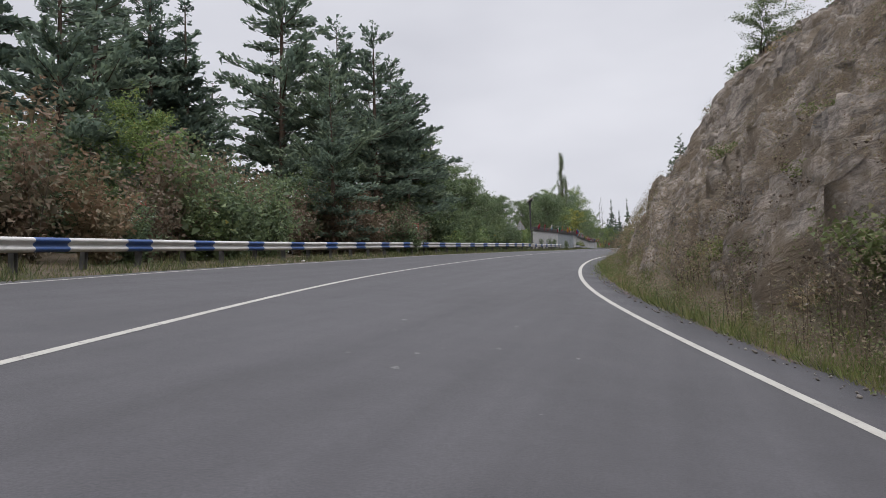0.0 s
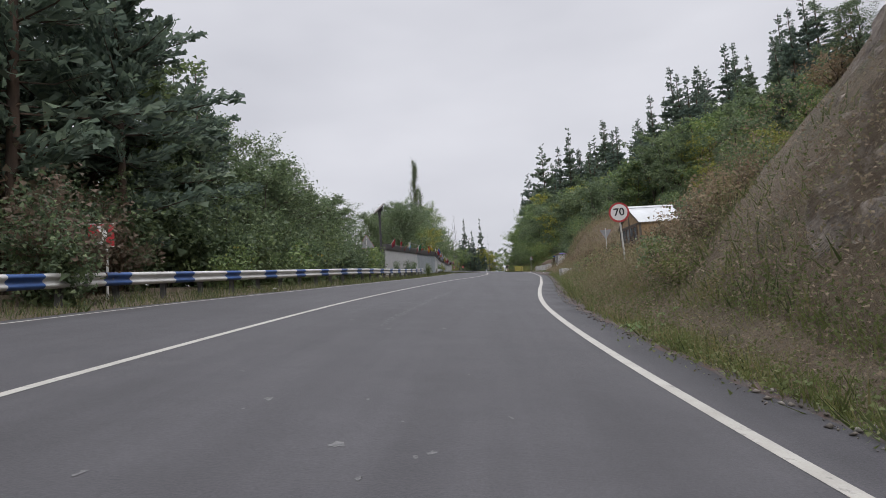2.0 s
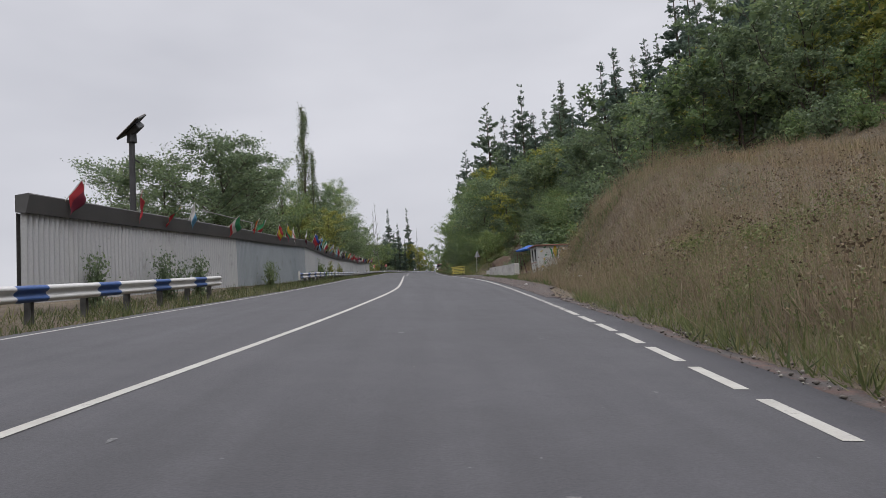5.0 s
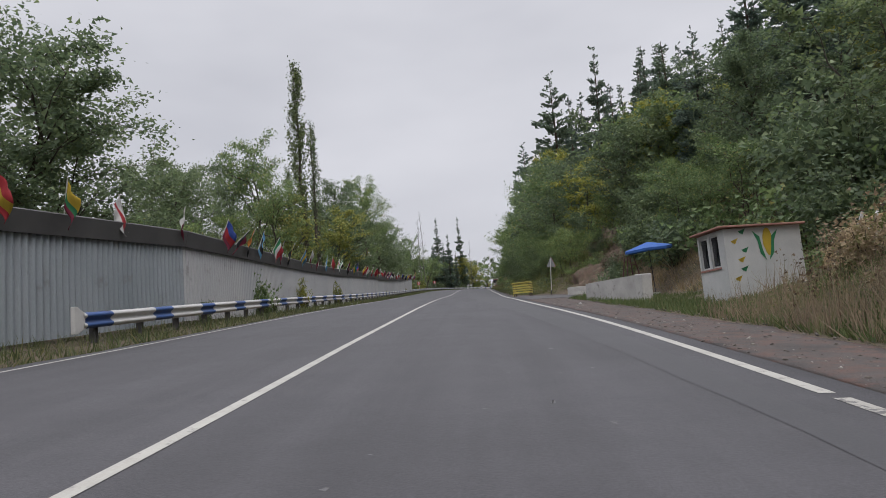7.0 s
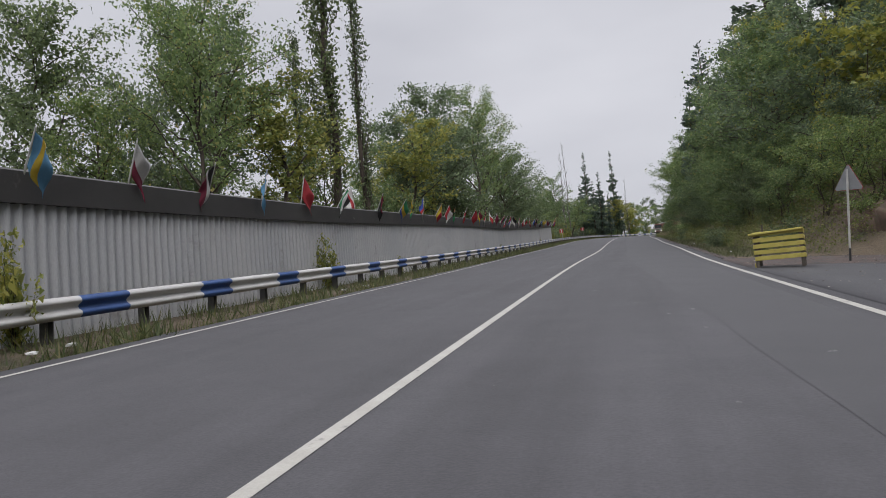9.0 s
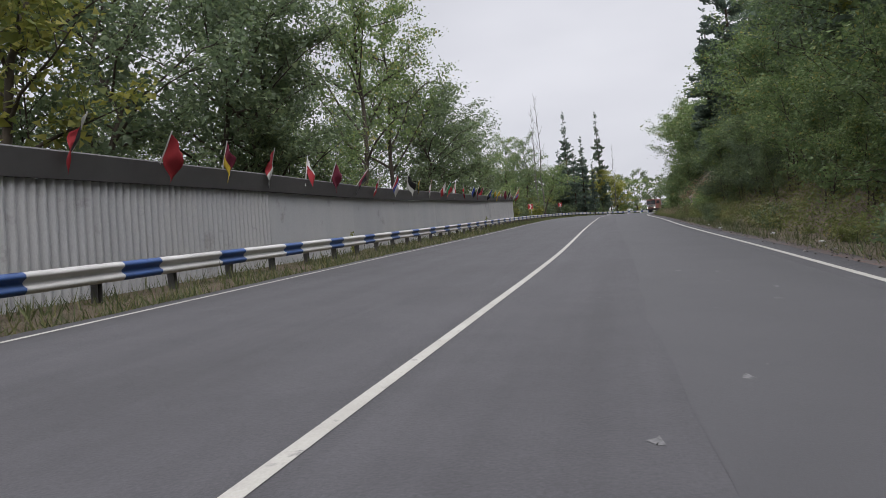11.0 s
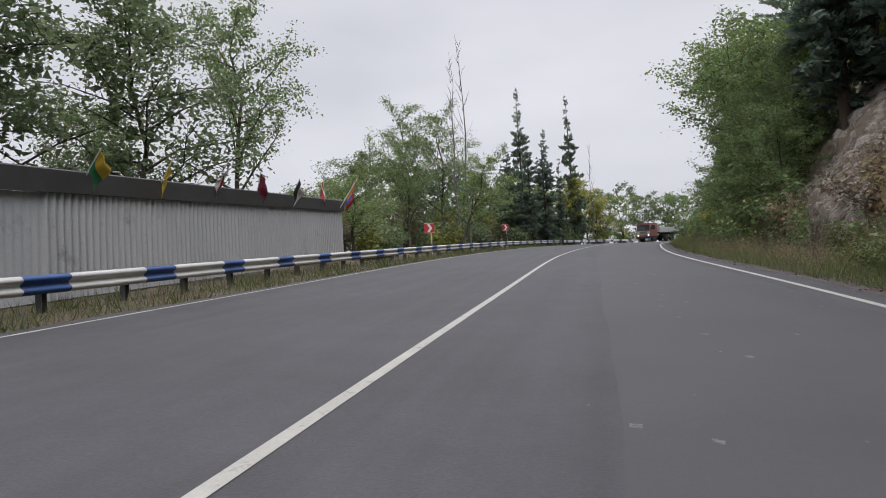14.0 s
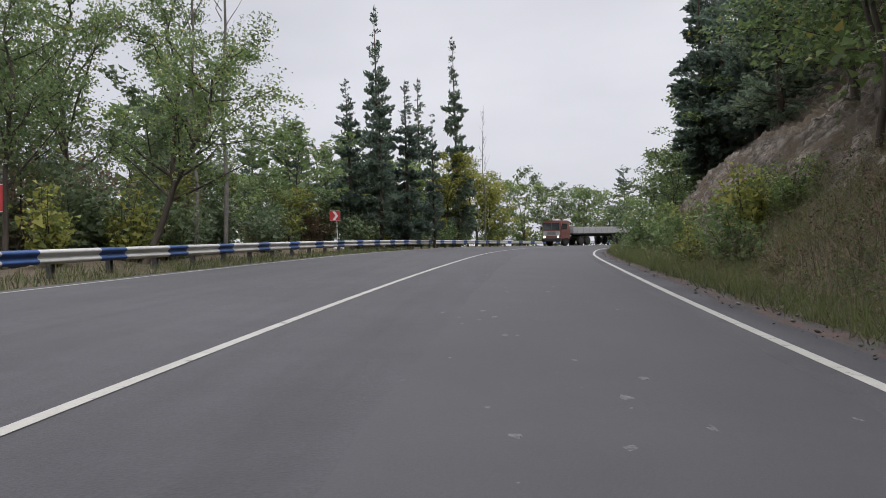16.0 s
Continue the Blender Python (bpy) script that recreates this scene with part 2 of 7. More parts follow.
M_LAWN = leafy("green_lawn_grass", [(0, (0.055, 0.085, 0.025)), (0.65, (0.1, 0.135, 0.042)), (1, (0.17, 0.17, 0.075))], 0.7, 0.35)
M_DRY = leafy("dry_weeds", [(0, (0.125, 0.094, 0.066)), (0.3, (0.213, 0.160, 0.110)), (0.55, (0.312, 0.244, 0.163)), (0.72, (0.144, 0.150, 0.062)), (0.9, (0.250, 0.156, 0.112)), (1, (0.375, 0.312, 0.206))], 0.8, 0.4, drift=0.65)
M_WEED = leafy("green_weeds", [(0, (0.084, 0.112, 0.039)), (0.5, (0.140, 0.168, 0.056)), (0.8, (0.207, 0.185, 0.090)), (1, (0.291, 0.269, 0.084))], 0.75, 0.4, drift=0.65)
M_CONCRETE = surface("whitewashed_concrete", [(0.3, (0.42, 0.41, 0.39)), (0.7, (0.6, 0.59, 0.56))], 1.6, 0.9, bumpy=0.5, wear=((0.26, 0.25, 0.23), 0.56, 0.68))
M_PLASTER = surface("white_plaster", [(0.3, (0.5, 0.51, 0.5)), (0.7, (0.64, 0.65, 0.63))], 1.2, 0.85, wear=((0.3, 0.3, 0.28), 0.64, 0.76))
M_STUB = surface("bare_grey_concrete", [(0.3, (0.2, 0.195, 0.185)), (0.7, (0.32, 0.31, 0.295))], 2.0, 0.9, bumpy=0.6, wear=((0.14, 0.13, 0.11), 0.55, 0.7))
M_PIPE = surface("grey_pipe", [(0.3, (0.2, 0.2, 0.2)), (0.7, (0.32, 0.32, 0.31))], 5.0, 0.6, 0.2, wear=((0.16, 0.09, 0.06), 0.58, 0.68))
M_CHIPBOARD = surface("chipboard", [(0.25, (0.2, 0.13, 0.07)), (0.5, (0.34, 0.23, 0.125)), (0.75, (0.42, 0.3, 0.17))], 9.0, 0.85, grain=45.0, bumpy=0.4, wear=((0.17, 0.12, 0.08), 0.62, 0.78))
M_OLD_WOOD = surface("weathered_wood", [(0.3, (0.09, 0.075, 0.06)), (0.7, (0.19, 0.165, 0.135))], 3.0, 0.9, grain=30.0, bumpy=0.6, stretch=(4, 4, 0.5), spread=0.5)
M_WINDOW_WOOD = surface("brown_window_wood", [(0.3, (0.075, 0.045, 0.032)), (0.7, (0.14, 0.085, 0.06))], 4.0, 0.75, grain=30.0, bumpy=0.4)
M_ROOF = surface("galvanised_roof_sheet", [(0.3, (0.5, 0.52, 0.53)), (0.7, (0.62, 0.64, 0.65))], 0.8, 0.45, 0.25, wear=((0.4, 0.4, 0.4), 0.6, 0.75))
M_YELLOW_WOOD = surface("yellow_painted_wood", [(0.3, (0.42, 0.36, 0.07)), (0.7, (0.58, 0.5, 0.12))], 4.0, 0.7, wear=((0.25, 0.2, 0.09), 0.6, 0.72))
M_BLUE_CLOTH = surface("blue_canvas", [(0.3, (0.02, 0.09, 0.34)), (0.7, (0.035, 0.14, 0.48))], 1.0, 0.8)
M_RED_STEEL = surface("red_painted_steel", [(0.3, (0.1, 0.03, 0.04)), (0.7, (0.17, 0.05, 0.06))], 5.0, 0.7)
M_RED_ROOF = surface("pinkish_roof_edge", [(0.3, (0.3, 0.14, 0.11)), (0.7, (0.42, 0.22, 0.17))], 3.0, 0.85)
M_TARP = surface("sandy_tarp", [(0.3, (0.3, 0.19, 0.09)), (0.7, (0.42, 0.28, 0.14))], 2.0, 0.9, bumpy=0.5)
M_SIGN_WHITE = surface("sign_white", [(0.3, (0.68, 0.67, 0.66)), (0.7, (0.76, 0.75, 0.74))], 2.0, 0.4)
M_SIGN_RED = surface("sign_red", [(0.3, (0.4, 0.03, 0.035)), (0.7, (0.52, 0.045, 0.05))], 2.0, 0.4)
M_SIGN_BLACK = surface("sign_black", [(0.3, (0.015, 0.015, 0.016)), (0.7, (0.03, 0.03, 0.032))], 2.0, 0.5)
M_SIGN_BACK = surface("sign_back_grey", [(0.3, (0.26, 0.27, 0.28)), (0.7, (0.36, 0.37, 0.38))], 3.0, 0.5, 0.2)
M_POLE_WHITE = surface("pole_white_paint", [(0.3, (0.5, 0.5, 0.48)), (0.7, (0.64, 0.63, 0.6))], 5.0, 0.6, wear=((0.25, 0.2, 0.16), 0.62, 0.7))
M_BLACK = surface("black_paint", [(0.3, (0.02, 0.02, 0.022)), (0.7, (0.045, 0.045, 0.048))], 4.0, 0.6)
M_PANEL = surface("dusty_panel_slats", [(0.3, (0.1, 0.085, 0.075)), (0.7, (0.2, 0.175, 0.155))], 4.0, 0.6)
M_TYRE = surface("tyre_rubber", [(0.3, (0.018, 0.018, 0.018)), (0.7, (0.035, 0.034, 0.033))], 6.0, 0.9)
M_CAB = surface("faded_orange_cab_paint", [(0.3, (0.19, 0.075, 0.06)), (0.7, (0.26, 0.11, 0.09))], 2.0, 0.5, wear=((0.3, 0.22, 0.18), 0.62, 0.74))
M_CAB_GREY = surface("pale_grey_cab_front", [(0.3, (0.36, 0.36, 0.35)), (0.7, (0.5, 0.5, 0.48))], 2.0, 0.5)
M_TRAILER = surface("silver_trailer_board", [(0.3, (0.432, 0.444, 0.456)), (0.7, (0.500, 0.500, 0.500))], 1.5, 0.5)
M_CHASSIS = surface("dark_chassis", [(0.3, (0.02, 0.02, 0.02)), (0.7, (0.05, 0.045, 0.04))], 4.0, 0.8)
M_CAR = surface("white_car_paint", [(0.3, (0.62, 0.62, 0.62)), (0.7, (0.7, 0.7, 0.7))], 1.0, 0.3)
M_LITTER = surface("pale_litter", [(0.3, (0.5, 0.5, 0.48)), (0.7, (0.68, 0.68, 0.66))], 8.0, 0.7)


def glass_material(name, tint):
    m, nt, bs = blank(name)
    bs.inputs["Base Color"].default_value = (*tint, 1)
    bs.inputs["Roughness"].default_value = 0.08
    bs.inputs["Specular IOR Level"].default_value = 0.8
    return m


M_GLASS = glass_material("dark_window_glass", (0.03, 0.035, 0.04))
# pale sky reflection and curtains painted into the pane colour as soft patches
M_PALE_GLASS = surface("pale_window_glass", [(0.42, (0.035, 0.04, 0.045)), (0.58, (0.22, 0.23, 0.235))], 1.3, 0.12)
m_lamp, nt_lamp, bs_lamp = blank("lit_headlamp")
bs_lamp.inputs["Base Color"].default_value = (0.8, 0.8, 0.75, 1)
bs_lamp.inputs["Emission Color"].default_value, bs_lamp.inputs["Emission Strength"].default_value = (1, 0.93, 0.75, 1), 2.0
M_LAMP = m_lamp
FLAG_COLOURS = {"red": (0.42, 0.03, 0.04), "white": (0.62, 0.62, 0.6), "blue": (0.03, 0.07, 0.32), "green": (0.03, 0.22, 0.09), "yellow": (0.6, 0.43, 0.04),
                "orange": (0.55, 0.2, 0.03), "black": (0.02, 0.02, 0.022), "sky": (0.14, 0.36, 0.58), "maroon": (0.2, 0.02, 0.05)}
M_FLAG = {k: surface("flag_" + k, [(0.3, tuple(0.8 * v for v in c)), (0.7, c)], 3.0, 0.85) for k, c in FLAG_COLOURS.items()}


# ---- mesh helpers ----
def mesh_np(name, verts, faces, mats, index=None, smooth=False):
    """A mesh from arrays: faces is one n x 3 or n x 4 array or a list of them."""
    verts = np.asarray(verts, np.float32).reshape(-1, 3)
    faces = [np.asarray(f, np.int32) for f in (faces if isinstance(faces, list) else [faces]) if len(f)]
    me = bpy.data.meshes.new(name)
    me.vertices.add(len(verts))
    me.vertices.foreach_set("co", verts.ravel())
    loops = np.concatenate([f.ravel() for f in faces])
    total = np.concatenate([np.full(len(f), f.shape[1], np.int32) for f in faces])
    start = np.r_[0, np.cumsum(total)[:-1]].astype(np.int32)
    me.loops.add(len(loops))
    me.loops.foreach_set("vertex_index", loops)
    me.polygons.add(len(total))
    me.polygons.foreach_set("loop_start", start)
    me.polygons.foreach_set("loop_total", total)
    for m in mats if isinstance(mats, (list, tuple)) else [mats]:
        me.materials.append(m)
    if index is not None:
        me.polygons.foreach_set("material_index", np.asarray(index, np.int32))
    if smooth:
        me.polygons.foreach_set("use_smooth", np.ones(len(total), bool))
    me.update(calc_edges=True)
    me.validate()
    return me


def thing(name, label, category, group=""):
    return tagged(new(name), label, category, group)


def attach(ob, parent):
    ob.parent = parent
    return ob


def part(name, bm, material, parent, label=""):
    me = bpy.data.meshes.new(name)
    bm.normal_update()
    bm.to_mesh(me)
    bm.free()
    for m in material if isinstance(material, (list, tuple)) else [material]:
        me.materials.append(m)
    ob = new(name, me)
    ob.parent = parent
    if label:
        tagged(ob, label)
    return ob


def npart(name, verts, faces, material, parent, label="", smooth=False):
    ob = new(name, mesh_np(name, verts, faces, material, smooth=smooth))
    ob.parent = parent
    if label:
        tagged(ob, label)
    return ob


def box(bm, lo, hi, m=None, bevel=0.0):
    """A box from corner lo to corner hi, moved by m, its edges rounded by bevel."""
    c = [(a + b) / 2 for a, b in zip(lo, hi)]
    d = [b - a for a, b in zip(lo, hi)]
    mat = Matrix.Translation(c) @ Matrix.Diagonal((*d, 1))
    r = bmesh.ops.create_cube(bm, size=1, matrix=(m or Matrix()) @ mat)
    if bevel:
        edges = list({e for v in r["verts"] for e in v.link_edges})
        bmesh.ops.bevel(bm, geom=edges, offset=bevel, segments=1, affect="EDGES")
    return bm


def rod(bm, a, b, r0, r1=None, sides=8):
    a, b = Vector(a), Vector(b)
    q = (b - a).to_track_quat("Z", "Y").to_matrix().to_4x4()
    bmesh.ops.create_cone(bm, cap_ends=True, segments=sides, radius1=r0, radius2=r0 if r1 is None else r1, depth=(b - a).length,
                          matrix=Matrix.Translation((a + b) / 2) @ q)
    return bm


def boxes(*items):
    bm = bmesh.new()
    for it in items:
        box(bm, *it)
    return bm


def rods(*items):
    bm = bmesh.new()
    for it in items:
        rod(bm, *it)
    return bm


def prism(outline, y0, y1, m=None):
    """An outline in x and z drawn out from y0 to y1."""
    bm = bmesh.new()
    a = [bm.verts.new((x, y0, z)) for x, z in outline]
    b = [bm.verts.new((x, y1, z)) for x, z in outline]
    n = len(outline)
    bm.faces.new(a[::-1])
    bm.faces.new(b)
    for i in range(n):
        bm.faces.new((a[i], a[(i + 1) % n], b[(i + 1) % n], b[i]))
    bmesh.ops.recalc_face_normals(bm, faces=bm.faces)
    if m:
        bm.transform(m)
    return bm


# ---- the road's alignment ----
# station, x, y, road height on the axis, cross fall of the right and the left lane in degrees
AXIS = np.array([
    (-20, 4.52, -19.49, -1.73, -6.3, -6.1), (0, 0.0, 0.0, 0.05, -6.2, -5.9), (20, -3.62, 19.64, 1.83, -5.7, -5.6), (40, -4.34, 39.62, 3.58, -5.1, -5.0),
    (60, -3.43, 59.6, 5.18, -4.5, -4.1), (80, -2.44, 79.57, 6.62, -3.7, -3.3), (100, -2.16, 99.56, 8.18, -3.1, -2.6), (120, -2.66, 119.56, 9.58, -2.9, -2.55),
    (140, -2.96, 139.56, 10.85, -2.9, -2.7), (160, -3.14, 159.56, 12.16, -3.0, -2.8)])
AXIS = np.vstack([AXIS, np.array([
    (180, -3.13, 179.56, 13.52, -3.0, -2.8), (200, -2.89, 199.55, 14.93, -3.0, -2.8), (220, -2.03, 219.53, 16.3, -3.0, -2.6), (240, -0.5, 239.45, 17.55, -3.1, -2.8),
    (260, 1.6, 259.3, 18.7, -3.3, -3.0), (280, 5.6, 278.9, 19.7, -3.3, -3.0), (300, 13.0, 297.4, 20.5, -3.3, -3.0), (320, 25.0, 313.2, 21.1, -3.2, -2.8),
    (340, 40.5, 325.7, 21.5, -3.0, -2.6), (370, 66.5, 340.5, 21.9, -3.0, -2.6), (420, 112.0, 361.0, 22.2, -3.0, -2.6)])])
# distance of the left edge line, the centre line and the right edge line from the axis
LINES = np.array([
    (-20, -7.85, -3.57, 3.76), (0, -7.74, -3.63, 2.8), (20, -7.55, -3.7, 2.08), (40, -6.84, -3.35, 1.52), (50, -6.3, -3.1, 1.7), (60, -5.9, -2.84, 2.0), (80, -6.3, -2.26, 2.43), (92, -5.9, -1.82, 2.52), (100, -5.7, -1.86, 2.56),
    (120, -5.72, -1.65, 2.7), (140, -5.95, -1.66, 2.92), (160, -6.3, -1.37, 3.4), (180, -6.5, -1.55, 3.42), (200, -6.9, -1.8, 3.33), (220, -7.9, -2.5, 2.36), (240, -8.5, -3.0, 2.15),
    (260, -8.6, -3.2, 2.2), (300, -8.6, -3.2, 2.2), (420, -8.6, -3.2, 2.2)])


def smooth_table(knots, values, at):
    """A curve through the knots, with slopes from the neighbours."""
    slope = np.gradient(values, knots)
    i = np.clip(np.searchsorted(knots, at, "right") - 1, 0, len(knots) - 2)
    h = knots[i + 1] - knots[i]
    u = (at - knots[i]) / h
    return ((1 + 2 * u) * (1 - u) ** 2 * values[i] + u * (1 - u) ** 2 * h * slope[i] + u * u * (3 - 2 * u) * values[i + 1] + u * u * (u - 1) * h * slope[i + 1])


ST = np.arange(-60.0, 421.0, 1.0)
AX = np.stack([smooth_table(AXIS[:, 0], AXIS[:, k], np.maximum(ST, -20)) for k in range(1, 6)], 1)
back = ST < -20
AX[back, 0] = 4.52 - (ST[back] + 20) * 0.226
AX[back, 1] = -19.49 + (ST[back] + 20) * 0.974
AX[back, 2] = -1.73 + (ST[back] + 20) * 0.088
LN = np.stack([smooth_table(LINES[:, 0], LINES[:, k], np.maximum(ST, -20)) for k in range(1, 4)], 1)
TAN = np.gradient(AX[:, :2], axis=0)
TAN /= np.linalg.norm(TAN, axis=1)[:, None]
GRADE = np.gradient(AX[:, 2])


def table(col, s):
    return np.interp(s, ST, col)


def line_at(s, k):
    return table(LN[:, k], s)


def road_z(s, e):
    """Height of the road's surface at a station and a distance from the axis (right is positive)."""
    c = line_at(s, 1)
    fr, fl = np.tan(np.radians(table(AX[:, 3], s))), np.tan(np.radians(table(AX[:, 4], s)))
    e = np.clip(e, -14, 12)
    return table(AX[:, 2], s) + fr * np.maximum(e, c) + fl * np.minimum(e - c, 0)


def road_xy(s, e):
    tx, ty = table(TAN[:, 0], s), table(TAN[:, 1], s)
    n = np.hypot(tx, ty)
    return table(AX[:, 0], s) + e * ty / n, table(AX[:, 1], s) - e * tx / n


def station(x, y):
    """Station and distance from the axis of places in the plan."""
    x, y = np.atleast_1d(np.asarray(x, float)), np.atleast_1d(np.asarray(y, float))
    s, e = np.empty(len(x)), np.empty(len(x))
    for a in range(0, len(x), 4000):
        b = slice(a, a + 4000)
        d = (x[b, None] - AX[None, :, 0]) ** 2 + (y[b, None] - AX[None, :, 1]) ** 2
        j = d.argmin(1)
        dx, dy = x[b] - AX[j, 0], y[b] - AX[j, 1]
        e[b] = dx * TAN[j, 1] - dy * TAN[j, 0]
        s[b] = ST[j] + dx * TAN[j, 0] + dy * TAN[j, 1]
    return s, e


# right-hand slope: station, flat verge from the edge line, first slope, its height, slope above
BANK = np.array([
    (-60, 2.0, 1.5, 7.5, 0.8), (22, 1.7, 1.5, 6.6, 0.72), (30, 1.6, 1.5, 7.6, 0.72), (35, 1.5, 1.45, 11, 0.45), (40, 1.4, 0.95, 6, 0.35), (46, 1.2, 0.45, 2.4, 0.28), (55, 1.2, 0.38, 1.5, 0.2), (66, 1.2, 0.32, 1.5, 0.2), (80, 1.2, 0.4, 3.0, 0.3),
    (96, 3.2, 0.62, 5.0, 0.42), (103, 5.2, 0.55, 4.5, 0.45), (108, 7.4, 0.7, 5.0, 0.5), (133, 6.2, 0.8, 5.0, 0.5), (146, 3.2, 0.7, 6.0, 0.5), (200, 3.0, 0.8, 8.0, 0.5), (210, 3.2, 0.95, 8.0, 0.5), (214, 3.6, 1.35, 8.0, 0.5), (222, 3.4, 1.3, 8.0, 0.5), (226, 2.4, 0.9, 7.0, 0.5),
    (232, 2.2, 0.95, 9.0, 0.5)])
BANK = np.vstack([BANK, np.array([(246, 3.2, 1.0, 11, 0.5), (300, 3.2, 1.0, 11, 0.5), (330, 3.0, 0.6, 6, 0.45), (420, 3.0, 0.5, 6, 0.4)])])


def rise(s, e):
    """Height of the ground over the plane of the road."""
    v, k1, h1, k2 = (np.interp(s, BANK[:, 0], BANK[:, k]) for k in range(1, 5))
    over = np.maximum(e - line_at(s, 2) - v, 0)
    up = np.where(over * k1 < h1, over * k1, h1 + (over - h1 / k1) * k2)
    # grassy knoll between the shed and the kiosk
    up = up + 2.6 * np.exp(-((s - 95) / 8.0) ** 2 - ((e - line_at(s, 2) - 6.6) / 3.8) ** 2) * np.clip((e - line_at(s, 2) - 2.6) / 2, 0, 1)
    up = np.where(up > 45, 45 + (up - 45) * 0.3, up)
    up = np.minimum(up, 75)
    under = np.maximum(line_at(s, 0) - 5.5 - e, 0)
    down = np.where(under < 30, under * 0.03, 0.9 + (under - 30) * 0.25)
    return up - np.minimum(down, 38)


def ground_z(s, e):
    return road_z(s, e) + rise(s, e)


def ground_at(x, y):
    s, e = station(x, y)
    z = ground_z(s, e)
    return z if len(z) > 1 else float(z[0])


# ---- ground: one sheet to the horizon ----
def axis_lines(lo, hi, step, far_lo, far_hi, grow=1.22):
    mid = list(np.arange(lo, hi + 1e-6, step))
    a, d = [], step
    while (a[-1] if a else lo) > far_lo:
        d *= grow
        a.append((a[-1] if a else lo) - d)
    b, d = [], step
    while (b[-1] if b else hi) < far_hi:
        d *= grow
        b.append((b[-1] if b else hi) + d)
    return np.array(a[::-1] + mid + b)


def fbm(x, y, scale, seed):
    """Smooth uneven heights between about -1 and 1, from sums of turned waves."""
    rng = np.random.default_rng(seed)
    out, amp = np.zeros_like(x), 1.0
    for k in range(9):
        a, p = rng.uniform(0, 6.28, 2)
        f = 2 * np.pi / scale * 1.5 ** (k % 5) * rng.uniform(0.8, 1.3)
        out += amp * np.sin((x * np.cos(a) + y * np.sin(a)) * f + p)
        amp *= 0.82
    return out / 3.0


def build_ground():
    gx, gy = axis_lines(-24, 40, 0.8, -1500, 1500), axis_lines(-24, 330, 1.25, -900, 2200)
    X, Y = np.meshgrid(gx, gy)
    x, y = X.ravel(), Y.ravel()
    s, e = station(x, y)
    z = ground_z(s, e)
    beyond = np.maximum(e - line_at(s, 2) - 2.0, 0) + np.maximum(line_at(s, 0) - 2 - e, 0)
    rough = np.clip(beyond / 4, 0, 1)
    z += rough * (0.22 * fbm(x, y, 7.0, 3) + 0.5 * np.clip(beyond / 20, 0, 1) * fbm(x, y, 31.0, 5))
    on_road = (e > line_at(s, 0) - 0.5) & (e < line_at(s, 2) + 0.5)
    z -= np.where(on_road, 0.28, 0.03)
    nx, ny = len(gx), len(gy)
    i = np.arange(nx * ny).reshape(ny, nx)
    f = np.stack([i[:-1, :-1], i[:-1, 1:], i[1:, 1:], i[1:, :-1]], -1).reshape(-1, 4)
    ob = new("ground", mesh_np("ground", np.stack([x, y, z], 1), f, M_GROUND, smooth=True))
    tagged(ob, "hillside ground of dry grass and brown soil beside the road", "ground", kind="structure")


def strip(name, s0, s1, left, right, lift, material, label, step=1.0, thick=0.0, cols=2):
    """A band along the road between two offsets (numbers or functions of the station)."""
    s = np.arange(s0, s1 + 1e-6, step)
    a = left(s) if callable(left) else np.full(len(s), float(left))
    b = right(s) if callable(right) else np.full(len(s), float(right))
    rows = []
    for k in range(cols):
        e = a + (b - a) * k / (cols - 1)
        x, y = road_xy(s, e)
        rows.append(np.stack([x, y, road_z(s, e) + lift], 1))
    V = np.stack(rows, 1).reshape(-1, 3)
    i = np.arange(len(s) * cols).reshape(len(s), cols)
    f = [np.stack([i[:-1, :-1], i[:-1, 1:], i[1:, 1:], i[1:, :-1]], -1).reshape(-1, 4)]
    if thick:
        n = len(V)
        V = np.vstack([V, V - [0, 0, thick]])
        for c in (0, cols - 1):
            f.append(np.stack([i[:-1, c], i[1:, c], i[1:, c] + n, i[:-1, c] + n], -1))
    ob = new(name, mesh_np(name, V, f, material, smooth=True))
    return tagged(ob, label, name.split("_")[0], kind="structure")


L_OF, C_OF, R_OF = (lambda s, k=k: line_at(s, k) for k in range(3))


def rugged(seed, amp, scale):
    return lambda s: amp * fbm(s, s * 0.0, scale, seed)


